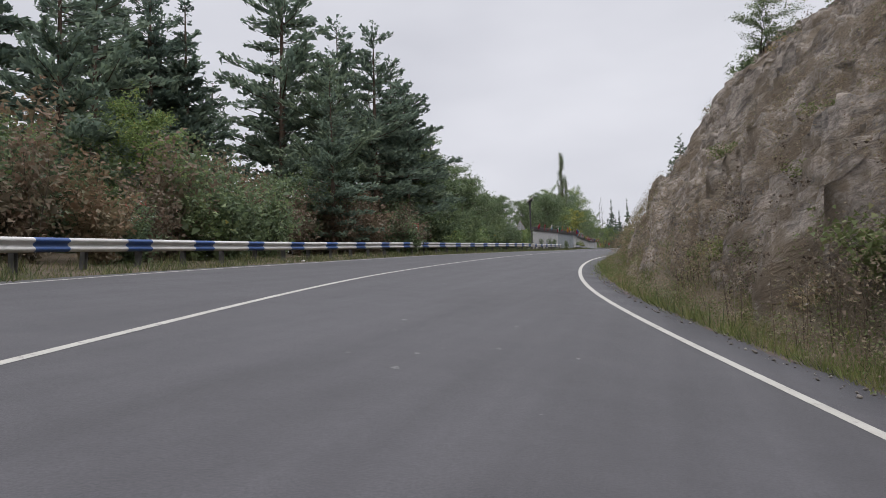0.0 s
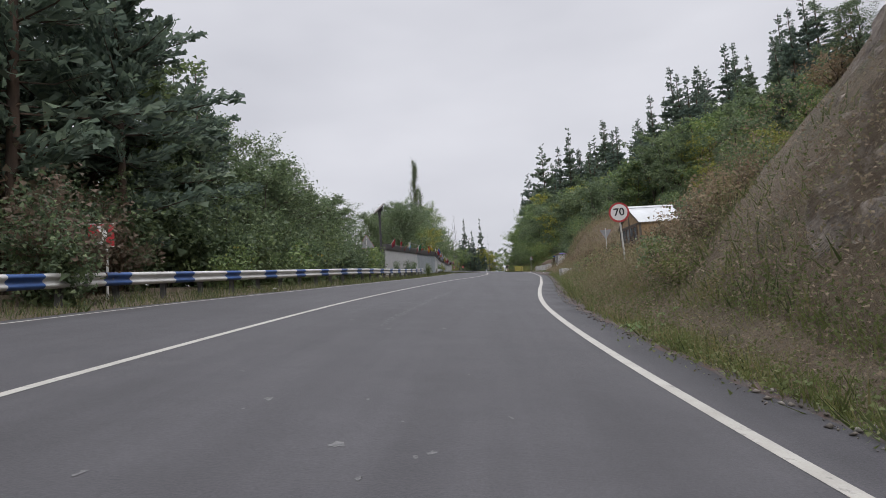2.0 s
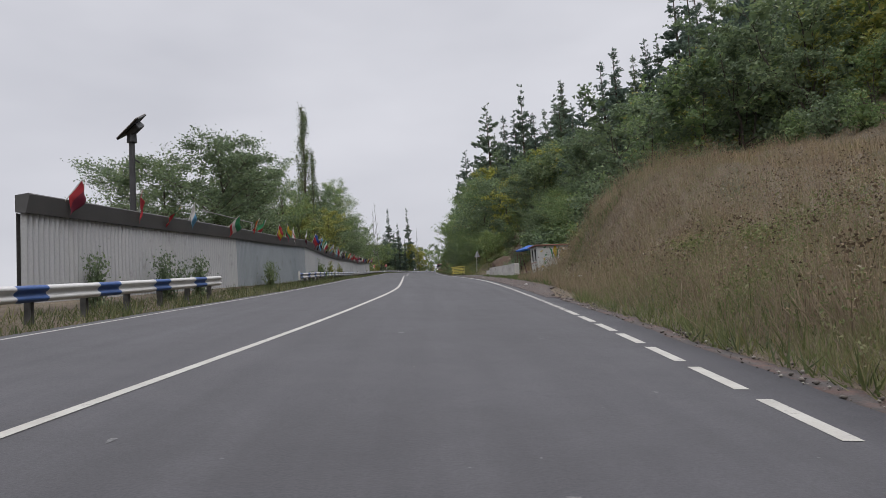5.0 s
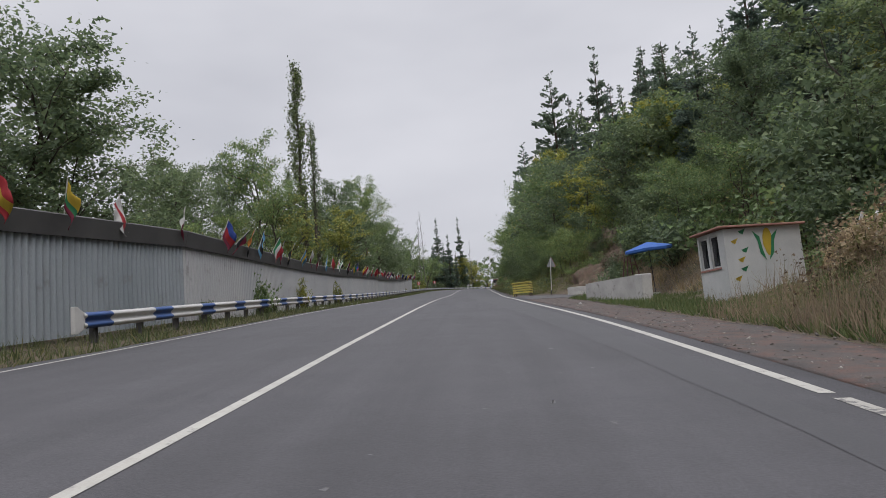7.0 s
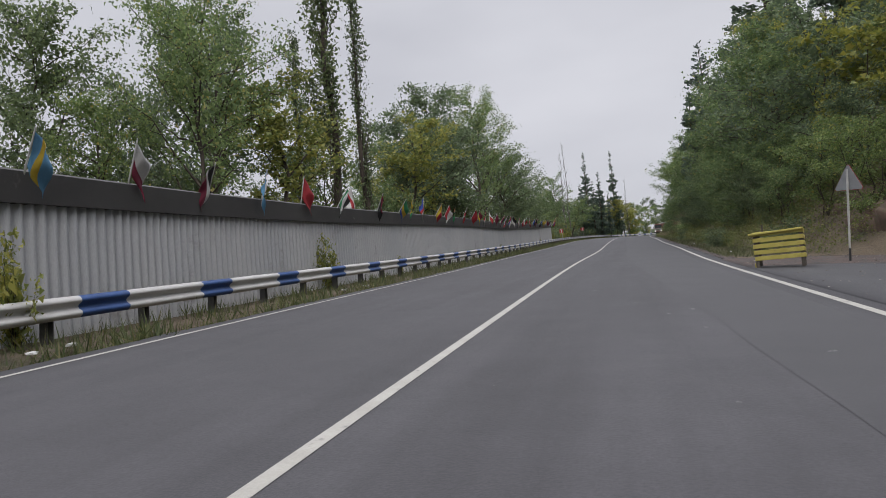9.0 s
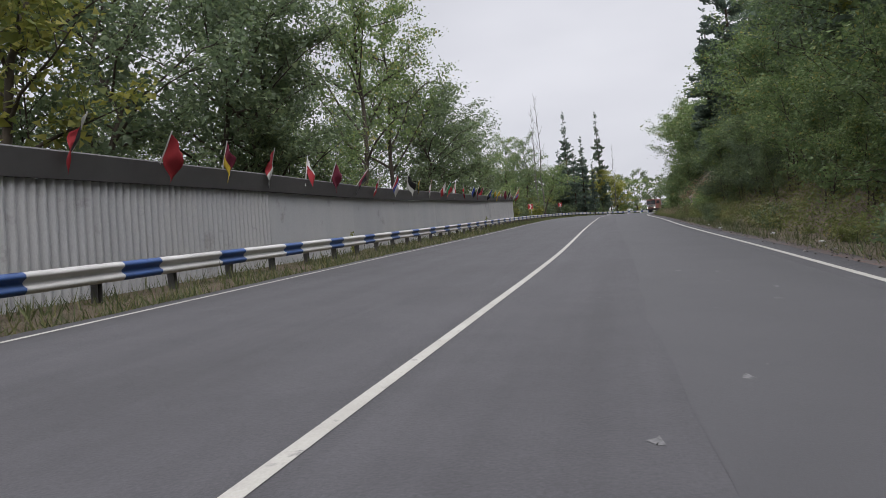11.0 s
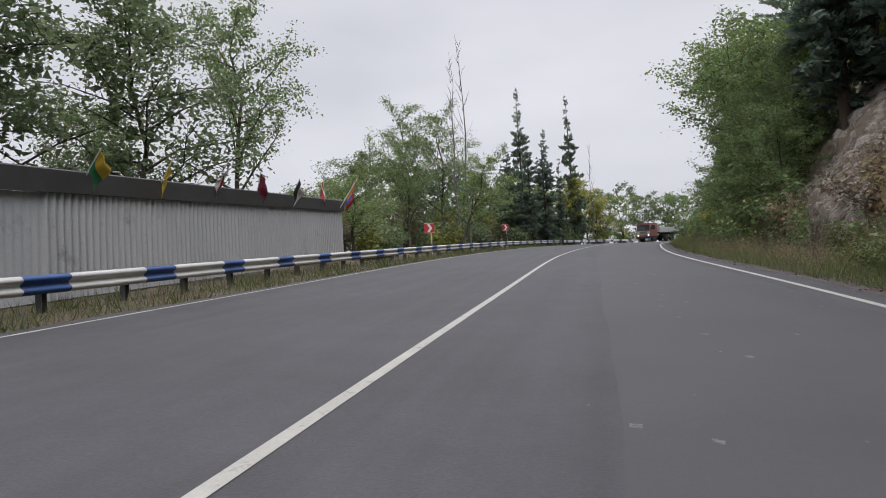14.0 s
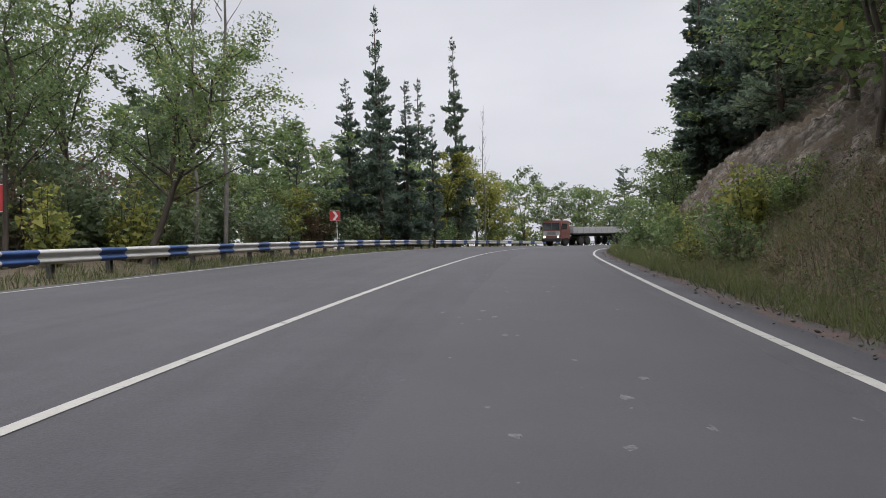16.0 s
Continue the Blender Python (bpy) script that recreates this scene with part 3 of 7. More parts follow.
def build_road():
    wob_r, wob_l = rugged(11, 0.09, 6.0), rugged(12, 0.08, 5.0)
    edge_r = lambda s: R_OF(s) + np.interp(s, [-60, 0, 40, 60, 420], [1.0, 0.9, 0.7, 0.6, 0.45]) + wob_r(s)  # noqa: E731
    strip("road", -60, 420, lambda s: L_OF(s) - 0.3 + wob_l(s), edge_r, 0.0, M_ASPHALT, "grey asphalt road with worn wheel tracks", 0.5, 0.25, 12)
    strip("trim_left_line", -60, 420, lambda s: L_OF(s) - 0.04, lambda s: L_OF(s) + 0.04, 0.004, M_LINE, "thin white painted edge line", 1.0)
    strip("trim_centre_line", -60, 420, lambda s: C_OF(s) - 0.052, lambda s: C_OF(s) + 0.052, 0.004, M_LINE, "white painted centre line", 1.0)
    strip("trim_right_line", -60, 66.0, lambda s: R_OF(s) - 0.062, lambda s: R_OF(s) + 0.062, 0.004, M_LINE, "white painted edge line", 1.0)
    strip("trim_right_line", 79.0, 94.2, lambda s: R_OF(s) - 0.062, lambda s: R_OF(s) + 0.062, 0.004, M_LINE_WORN, "white painted edge line", 1.0)
    for k in range(8):
        a = 66.4 + k * 1.6
        strip("trim_edge_dash", a, a + 1.2, lambda s: R_OF(s) - 0.062, lambda s: R_OF(s) + 0.062, 0.004, M_LINE, "worn dash of the white edge line", 0.24)
    strip("trim_right_line", 94.2, 420, lambda s: R_OF(s) - 0.062, lambda s: R_OF(s) + 0.062, 0.004, M_LINE, "white painted edge line", 1.0)
    strip("pavement_gravel", 84, 140, lambda s: R_OF(s) + 0.35, lambda s: R_OF(s) + np.interp(s, [84, 92, 112, 122, 127, 137, 141], [0.5, 1.8, 2.0, 2.3, 6.0, 6.2, 0.8]) + wob_r(s) * 3, 0.012, M_GRAVEL,
          "reddish gravel lay-by beside the road", 1.0, 0.2, 8)
    strip("pavement_apron", 123, 134, lambda s: R_OF(s) + 0.3, lambda s: R_OF(s) + np.interp(s, [123, 126, 131, 134], [0.7, 5.4, 5.4, 2.6]) + wob_r(s) * 2, 0.02, M_TAR, "patched grey asphalt apron of the side track", 0.5, 0.2, 6)
    strip("pavement_shoulder", -60, 84, lambda s: edge_r(s) - 0.02, lambda s: edge_r(s) + 0.3 + wob_r(s) * 2, -0.006, M_GRAVEL, "crumbling gravel shoulder", 1.0, 0.2, 3)
    strip("pavement_shoulder", 140, 330, lambda s: R_OF(s) + 0.35, lambda s: R_OF(s) + 0.95 + wob_r(s) * 2, -0.006, M_GRAVEL, "crumbling gravel shoulder", 1.0, 0.2, 3)
    strip("trim_tar_seam", 84, 262, lambda s: np.interp(s, [84, 150], [1, 0]) * (R_OF(s) - 0.4) + np.interp(s, [84, 150], [0, 1]) * (C_OF(s) + 1.72) + wob_r(s) * 0.5, lambda s: R_OF(s) - 0.35 + wob_l(s) * 0.5, 0.003, M_TAR, "darker strip of newer asphalt", 1.0)
    # pale chips of old paint and stone in the surface
    rng = np.random.default_rng(5)
    V, F = [], []
    for k in range(740):
        s0 = rng.uniform(4, 262) if k < 560 else rng.uniform(196, 250)
        e0 = line_at(s0, 1) + np.clip(rng.normal(0.52, 0.16), 0.1, 0.95) * (line_at(s0, 2) - line_at(s0, 1))
        n, r = 9, 0.01 + 0.045 * rng.uniform(0, 1) ** 2
        a = np.sort(rng.uniform(0, 2 * np.pi, n))
        q = r * rng.uniform(0.5, 1.2, n)
        ss, ee = s0 + q * np.sin(a) * 1.6, e0 + q * np.cos(a)
        x, y = road_xy(ss, ee)
        b = len(V)
        V.extend(np.stack([x, y, road_z(ss, ee) + 0.0035], 1))
        F.extend((b, b + i, b + i + 1) for i in range(1, n - 1))
    for k in range(420):
        s0 = 36.0 + 14.5 * rng.uniform()
        e0 = line_at(s0, 1) + 1.88 + rng.normal() * 0.045
        n, r = 6, 0.006 + 0.022 * rng.uniform() ** 2
        a = np.sort(rng.uniform(0, 2 * np.pi, n))
        q = r * rng.uniform(0.5, 1.2, n)
        ss, ee = s0 + q * np.sin(a) * 3.0, e0 + q * np.cos(a)
        x, y = road_xy(ss, ee)
        b = len(V)
        V.extend(np.stack([x, y, road_z(ss, ee) + 0.0032], 1))
        F.extend((b, b + i, b + i + 1) for i in range(1, n - 1))
    ob = new("road_chips", mesh_np("road_chips", V, np.array(F), M_CHIP))
    tagged(ob, "pale chips and stains in the road surface", "stains", kind="stuff")


def cell(i, j, seed):
    """A steady random number from 0 to 1 for each pair of whole numbers."""
    v = np.sin(i * 127.1 + j * 311.7 + seed * 74.7) * 43758.5453
    return v - np.floor(v)


def wavy(x, y, seed):
    """Smooth noise from 0 to 1."""
    i, j = np.floor(x), np.floor(y)
    u, v = x - i, y - j
    u, v = u * u * (3 - 2 * u), v * v * (3 - 2 * v)
    low = cell(i, j, seed) * (1 - u) + cell(i + 1, j, seed) * u
    high = cell(i, j + 1, seed) * (1 - u) + cell(i + 1, j + 1, seed) * u
    return low * (1 - v) + high * v


def rock_face(name, s0, s1, foot, top, lean, bulge, seed, label, material=None):
    """A steep rock wall along the road, broken into blocks along dipping beds: foot and top as distances over the edge line and heights over the road."""
    s = np.arange(s0, s1, 0.17)
    v = np.linspace(0, 1, 120 if top > 10 else 60)
    S2, V2 = np.meshgrid(s, v, indexing="ij")
    fade = np.clip(np.minimum(S2 - s0, s1 - S2) / min(7.0, (s1 - s0) / 5), 0, 1)
    e = R_OF(S2) + foot + 0.7 * fbm(S2, S2 * 0, 9.0, seed) * (1 - V2) + V2 * lean
    hgt = rise(S2, e)
    H = V2 * top
    across = H * 0.78 + S2 * 0.62 + 0.9 * wavy(S2 * 0.35, H * 0.35, seed) + 0.35 * wavy(S2 * 1.3, H * 1.3, seed + 1)
    along = H * 0.62 - S2 * 0.78 + 0.8 * wavy(S2 * 0.5 + 9, H * 0.5, seed + 2)
    d = 0.9 * wavy(S2 * 0.22, H * 0.3, seed + 3) + 0.45 * wavy(S2 * 0.8, H * 0.8, seed + 4)
    for thick, length, amp, k in ((1.25, 3.4, 0.55, 5), (0.5, 1.5, 0.42, 6), (0.22, 0.7, 0.2, 7)):
        i = np.floor(across / thick)
        j = np.floor(along / length + cell(i, i * 0, seed + k) * 5)
        d += amp * cell(i, j, seed + k + 3) + amp * 0.7 * (across / thick - i)
    push = bulge * (d - 1.38) * (0.35 + 0.65 * fade) * np.clip(0.25 + V2 * 14, 0, 1)
    e2 = e - push * 0.7
    z = road_z(S2, e) + hgt + push * 0.75 - (1 - fade) * 1.6 - 0.05 - 0.7 * np.clip(1 - V2 * 24, 0, 1)
    x, y = road_xy(S2.ravel(), e2.ravel())
    i = np.arange(S2.size).reshape(S2.shape)
    f = np.stack([i[:-1, :-1], i[1:, :-1], i[1:, 1:], i[:-1, 1:]], -1).reshape(-1, 4)
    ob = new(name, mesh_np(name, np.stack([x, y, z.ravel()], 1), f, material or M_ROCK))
    return tagged(ob, label, "rock", kind="structure")


build_ground()
build_road()
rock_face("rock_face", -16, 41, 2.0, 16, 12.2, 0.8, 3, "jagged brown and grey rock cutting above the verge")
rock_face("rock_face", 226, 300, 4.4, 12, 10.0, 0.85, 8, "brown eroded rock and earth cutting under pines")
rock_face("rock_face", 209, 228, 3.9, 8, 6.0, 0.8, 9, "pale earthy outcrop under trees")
rock_face("rock_face", 134, 152, 5.6, 4, 4.6, 0.6, 12, "red-brown earth bank behind the lay-by", M_EARTH)


# ---- plants ----
def tube(points, radii, sides=6):
    pts, V, F = [Vector(p) for p in points], [], []
    for k, (p, r) in enumerate(zip(pts, radii)):
        d = (pts[min(k + 1, len(pts) - 1)] - pts[max(k - 1, 0)]).normalized()
        u = d.orthogonal().normalized()
        w = d.cross(u)
        for i in range(sides):
            a = 2 * math.pi * i / sides
            V.append(p + (u * math.cos(a) + w * math.sin(a)) * r)
    for k in range(len(pts) - 1):
        for i in range(sides):
            j = (i + 1) % sides
            F.append((k * sides + i, k * sides + j, (k + 1) * sides + j, (k + 1) * sides + i))
    return V, F


class Wood:
    def __init__(self):
        self.v, self.f = [], []

    def add(self, points, radii, sides=6):
        V, F = tube(points, radii, sides)
        b = len(self.v)
        self.v += V
        self.f += [tuple(b + i for i in q) for q in F]

    def put(self, parent, material, name="trunk"):
        return npart(name, [tuple(p) for p in self.v], np.array(self.f), material, parent, smooth=True)


def blades(centres, along, length, width, rng, cup=0.15, level=0.0, sides=3):
    """Leaves: a lozenge or a three-sided blade at each centre, along a direction, with the width turned at random, or the blade kept level."""
    n = len(centres)
    along = along / np.linalg.norm(along, axis=1)[:, None]
    r = rng.normal(size=(n, 3)) + [0, 0, level]
    side = np.cross(along, r)
    side /= np.linalg.norm(side, axis=1)[:, None] + 1e-9
    up = np.cross(side, along)
    ln, wd = length[:, None], width[:, None]
    if sides == 3:
        skew = rng.uniform(0.05, 0.5, (n, 1))
        V = np.stack([centres - along * ln * 0.5, centres + along * ln * skew + side * wd * 0.62 + up * wd * cup, centres + along * ln * 0.45 - side * wd * 0.5 + up * wd * cup], 1)
        return V.reshape(-1, 3), np.arange(3 * n).reshape(n, 3)
    a = centres - along * ln * 0.5
    b = centres + side * wd * 0.5 + up * wd * cup
    c = centres + along * ln * 0.5
    d = centres - side * wd * 0.5 + up * wd * cup
    V = np.stack([a, b, c, d], 1).reshape(-1, 3)
    return V, np.arange(4 * n).reshape(n, 4)


def bend(a, b, sag, rng, n=4, crook=0.04):
    """Points from a to b on a crooked line."""
    a, b = np.array(a, float), np.array(b, float)
    out = []
    for k in range(n + 1):
        u = k / n
        p = a + (b - a) * u
        p[2] += sag * u * (1 - u) * 4
        if 0 < k < n:
            p += rng.normal(size=3) * np.linalg.norm(b - a) * crook
        out.append(tuple(p))
    return out


def pine_tree(name, label, height, spread, seed, bare=0.2, cone=0.75, material=None, sprays=4400, lift=0.12, size=0.5, boughs=5, group_gap=0.0):
    """A conifer: a straight trunk, whorls of boughs, and level needle sprays along the boughs."""
    rng = np.random.default_rng(seed)
    ob = thing(name, label, "tree")
    w = Wood()
    lean = rng.normal(size=2) * 0.012 * height
    r0 = height * 0.011 + 0.03
    w.add([(lean[0] * u * u, lean[1] * u * u, height * u) for u in (0, 0.25, 0.5, 0.75, 0.98)], [r0 * 1.15, r0 * 0.9, r0 * 0.65, r0 * 0.35, 0.015], 7)
    rows = []
    whorls = int(height * 1.5)
    for k in range(whorls):
        u = bare + (1 - bare) * (k + rng.uniform(0, 0.8)) / whorls
        reach = spread * ((1 - u) / (1 - bare)) ** cone * rng.uniform(0.62, 1.2)
        reach *= min(1.0, 0.6 + (u - bare) * 3.0)
        for b in range(boughs if u < 0.85 else 4):
            a = rng.uniform(0, 2 * np.pi)
            ln = max(0.35, reach * rng.uniform(0.5, 1.12))
            base = np.array([lean[0] * u * u, lean[1] * u * u, height * u + rng.uniform(-0.35, 0.35)])
            tip = base + [math.cos(a) * ln, math.sin(a) * ln, ln * (lift + 0.5 * (u - 0.45)) + rng.normal() * 0.08 * ln]
            w.add(bend(base, tip, -0.06 * ln, rng, 2), [0.008 * ln + 0.014, 0.006 * ln + 0.008, 0.004], 3)
            rows.append((base, tip, ln))
    w.put(ob, M_PINE_BARK)
    per = sprays / sum(r[2] ** 1.25 for r in rows)
    C, D, Ls = [], [], []
    for base, tip, ln in rows:
        n = max(4, int(per * ln ** 1.25))
        f = rng.uniform(0.12, 1.04, n) ** 0.72
        way = (tip - base) / ln
        across = np.cross(way, [0, 0, 1.0])
        fan = rng.normal(size=n) * 0.17 * ln * (1.15 - f)
        C.append(base + (tip - base) * f[:, None] + across * fan[:, None] + rng.normal(size=(n, 3)) * [0.07, 0.07, 0.05 + 0.02 * ln])
        D.append(way + across * (fan / (0.2 * ln))[:, None] * 0.6 + rng.normal(size=(n, 3)) * 0.4 + [0, 0, 0.22])
        Ls.append(rng.uniform(0.6, 1.25, n) * size * (0.75 if ln < 1 else 1))
        if ln < 1.3:
            continue
        n = max(1, n // 13)
        f = rng.uniform(0.1, 0.6, n)
        C.append(base + (tip - base) * f[:, None] + rng.normal(size=(n, 3)) * 0.1)
        D.append(way + rng.normal(size=(n, 3)) * 0.5)
        Ls.append(rng.uniform(0.8, 1.3, n) * size * 1.6)
    C, D, Ls = np.concatenate(C), np.concatenate(D), np.concatenate(Ls)
    V, F = blades(C, D, Ls, Ls * 0.36, rng, 0.1, 1.0)
    npart("crown", V, F, material or M_PINE, ob)
    return ob


def leaf_tree(name, label, height, spread, seed, material, limbs=13, leaves=3600, size=0.24, bare=0.25, upright=0.6, stems=1, clump=0.5, twigs=5):
    """A broadleaf tree: a crooked trunk, limbs, twigs, and leaves in uneven level clumps round the twigs."""
    rng = np.random.default_rng(seed)
    ob = thing(name, label, "tree")
    w = Wood()
    ends = []
    per_stem = max(4, limbs // stems)
    for st in range(stems):
        off = rng.normal(size=2) * (0.0 if stems == 1 else 0.3)
        sway = rng.normal(size=2) * height * (0.04 if stems == 1 else 0.12)
        trunk = bend((off[0], off[1], -0.1), (off[0] + sway[0], off[1] + sway[1], height * 0.9 * rng.uniform(0.9, 1)), 0, rng, 6, 0.018)
        r0 = (height * 0.011 + 0.03) / math.sqrt(stems)
        w.add(trunk, [r0 * (1 - 0.86 * k / 6) for k in range(7)], 7)
        T = np.array(trunk)
        for k in range(per_stem):
            u = bare + (0.98 - bare) * (k + rng.uniform(0, 0.9)) / per_stem
            base = np.array([np.interp(u * 6, range(7), T[:, i]) for i in range(3)])
            a = k * 2.4 + rng.uniform(-0.6, 0.6)
            full = math.sin(math.pi * min(1, 0.25 + 0.68 * (u - bare) / (1 - bare))) ** 0.7
            ln = spread * full * rng.uniform(0.65, 1.12)
            low = min(1.0, 0.05 + 2.6 * u) if bare < 0.1 else 1.0
            end = base + [math.cos(a) * ln, math.sin(a) * ln, ln * upright * rng.uniform(0.4, 1.2) * low]
            pts = bend(base, end, 0.06 * ln, rng, 3)
            rr = max(0.02, r0 * (1 - 0.8 * u) * 0.55)
            w.add(pts, [rr, rr * 0.7, rr * 0.4, 0.01], 5)
            P = np.array(pts)
            for t in range(twigs):
                f = 0.3 + 0.7 * (t + rng.uniform()) / twigs
                b2 = np.array([np.interp(f * 3, range(4), P[:, i]) for i in range(3)])
                d = rng.normal(size=3) * [1, 1, 0.6] + (end - base) / max(ln, 0.1) * 0.6 + [0, 0, 0.3]
                e2 = b2 + d / np.linalg.norm(d) * ln * rng.uniform(0.25, 0.55)
                w.add([tuple(b2), tuple((b2 + e2) / 2 + rng.normal(size=3) * 0.05), tuple(e2)], [rr * 0.3 + 0.004, 0.008, 0.004], 3)
                ends.append((b2, e2, base))
    w.put(ob, M_BARK)
    per = leaves // len(ends)
    C, D, Ls = [], [], []
    for b2, e2, stem in ends:
        k = max(3, int(per * rng.uniform(0.35, 1.7)))
        f = rng.uniform(0.1, 1.15, k)
        jit = rng.normal(size=(k, 3)) * [1, 1, 0.5] * clump * (0.2 + 0.11 * spread)
        C.append(b2 + (e2 - b2) * f[:, None] + jit)
        D.append(rng.normal(size=(k, 3)) * [1, 1, 0.35] + [0, 0, -0.3])
        Ls.append(rng.uniform(0.6, 1.35, k) * size)
        k = max(1, k // 10)
        C.append(stem + (b2 - stem) * rng.uniform(0.15, 0.85, (k, 1)) + rng.normal(size=(k, 3)) * 0.06 * spread)
        D.append(rng.normal(size=(k, 3)) * [1, 1, 0.5])
        Ls.append(rng.uniform(0.8, 1.3, k) * size * 1.7)
    C, D, Ls = np.concatenate(C), np.concatenate(D), np.concatenate(Ls)
    V, F = blades(C, D, Ls, Ls * rng.uniform(0.5, 0.8, len(Ls)), rng, 0.15, 0.9)
    npart("crown", V, F, material, ob)
    return ob


def poplar_tree(name, label, height, spread, seed, leaves=4200):
    rng = np.random.default_rng(seed)
    ob = thing(name, label, "tree")
    w = Wood()
    w.add(bend((0, 0, -0.1), (0, 0, height), 0, rng, 6, 0.006), [0.24, 0.2, 0.16, 0.12, 0.08, 0.05, 0.012], 7)
    C = []
    for k in range(54):
        u = 0.08 + 0.88 * k / 54
        a = rng.uniform(0, 6.28)
        ln = height * 0.16 * (1.05 - u) + 0.7
        out = spread * math.sin(math.pi * min(0.95, 0.15 + u * 0.8)) ** 0.8 * rng.uniform(0.35, 1.0)
        base = np.array([0, 0, height * u])
        end = base + [math.cos(a) * out, math.sin(a) * out, ln]
        w.add(bend(base, end, 0, rng, 3), [0.03, 0.022, 0.014, 0.005], 4)
        n = int(leaves / 54 * rng.uniform(0.0, 2.0) ** 1.5)
        f = rng.uniform(0.1, 1.1, n)
        C.append(base + (end - base) * f[:, None] + rng.normal(size=(n, 3)) * [0.17, 0.17, 0.3])
    w.put(ob, M_BARK)
    C = np.concatenate(C)
    Ls = rng.uniform(0.12, 0.28, len(C))
    V, F = blades(C, rng.normal(size=C.shape) + [0, 0, 0.5], Ls, Ls * 0.6, rng)
    npart("crown", V, F, M_LEAF_POPLAR, ob)
    return ob


def dead_tree(name, label, height, seed):
    rng = np.random.default_rng(seed)
    ob = thing(name, label, "tree")
    w = Wood()
    w.add(bend((0, 0, -0.1), (rng.normal() * 0.5, rng.normal() * 0.5, height), 0, rng, 6, 0.012), [0.085, 0.072, 0.06, 0.047, 0.034, 0.02, 0.006], 6)
    for k in range(22):
        u = rng.uniform(0.3, 0.95)
        a, ln = rng.uniform(0, 6.28), height * 0.16 * (1.15 - u)
        b = np.array([0, 0, height * u])
        w.add(bend(b, b + [math.cos(a) * ln * 0.5, math.sin(a) * ln * 0.5, ln], 0, rng, 3), [0.025, 0.018, 0.012, 0.004], 4)
    w.put(ob, M_DEAD)
    return ob


def shrub(name, label, height, spread, seed, material, leaves=1100, size=0.13):
    rng = np.random.default_rng(seed)
    ob = thing(name, label, "shrub")
    w = Wood()
    C, inner = [], []
    for k in range(12):
        a, o = rng.uniform(0, 6.28), spread * rng.uniform(0.2, 1.0)
        h = height * rng.uniform(0.55, 1.05) * (1 - 0.35 * (o / spread) ** 2)
        end = np.array([math.cos(a) * o, math.sin(a) * o, h])
        w.add(bend((0.1 * math.cos(a), 0.1 * math.sin(a), -0.1), end, 0.08, rng, 3), [0.02, 0.014, 0.009, 0.004], 3)
        n = int(leaves / 12 * rng.uniform(0.5, 1.5))
        f = rng.uniform(0.12, 1.08, n) ** 0.75
        C.append(end * f[:, None] + rng.normal(size=(n, 3)) * 0.16 * spread * [1, 1, 0.8])
        n = n // 8
        C.append(end * rng.uniform(0.1, 0.75, (n, 1)) + rng.normal(size=(n, 3)) * 0.1 * spread)
        inner += [False] * (len(C[-2])) + [True] * n
    w.put(ob, M_BARK, "trunk")
    C = np.concatenate(C)
    C[:, 2] = np.abs(C[:, 2])
    Ls = rng.uniform(0.6, 1.5, len(C)) * size * np.where(inner, 1.9, 1.0)
    V, F = blades(C, rng.normal(size=C.shape) * [1, 1, 0.6], Ls, Ls * 0.68, rng, 0.15, 0.7)
    npart("foliage", V, F, material, ob)
    return ob


# strips kept free of plants in front of the bend signs
OPEN_SIGHT = ((-13.65, 234.2, -8.0, 220.0), (-11.9, 262.6, -7.0, 243.0))


class Planter:
    """Sets out a few plant forms as many things, each with its own turn, size and footing."""

    def __init__(self, forms, group):
        self.forms, self.group, self.fresh = forms, group, set(range(len(forms)))
        for f in forms:
            tagged(f, group=group)

    def put(self, k, x, y, scale=1.0, turn=0.0, z=None, wide=None, tilt=(0, 0), exact=False):
        """exact: the scale counts from the form itself, else from the form as it was first set out."""
        k %= len(self.forms)
        if any((x - a) * (d - b) - (y - b) * (c - a) < 2.5 * math.hypot(c - a, d - b) and (y - b) * (c - a) - (x - a) * (d - b) < 2.5 * math.hypot(c - a, d - b) and min(b, d) - 0.3 < y < max(b, d) + 0.3 for a, b, c, d in OPEN_SIGHT):
            return None
        z = ground_at(x, y) - 0.12 if z is None else z
        wide = scale if wide is None else wide
        m = Matrix.LocRotScale((x, y, z), Euler((tilt[0], tilt[1], turn)), (wide, wide, scale))
        if k in self.fresh:
            self.fresh.discard(k)
            self.forms[k].matrix_basis = m
            return self.forms[k]
        if exact:
            m = m @ Matrix.Diagonal((*(1 / v for v in self.forms[k].scale), 1))
        return copy_thing(self.forms[k], m)

    def along(self, rng, s0, s1, e0, e1, count, lo, hi, kinds, gap=1.0, keep=None):
        """count plants between two stations and two distances from an edge line, not closer than gap."""
        made, tries = [], 0
        while len(made) < count and tries < count * 30:
            tries += 1
            s = rng.uniform(s0, s1)
            u = rng.uniform()
            e = (line_at(s, 2) + e0 + (e1 - e0) * u) if e0 >= 0 else (line_at(s, 0) + e0 + (e1 - e0) * u)
            x, y = (float(v) for v in road_xy(s, e))
            if keep and not keep(x, y):
                continue
            if any((x - a) ** 2 + (y - b) ** 2 < gap * gap for a, b in made):
                continue
            made.append((x, y))
            self.put(kinds[rng.integers(len(kinds))], x, y, rng.uniform(lo, hi), rng.uniform(0, 6.28))
        return made


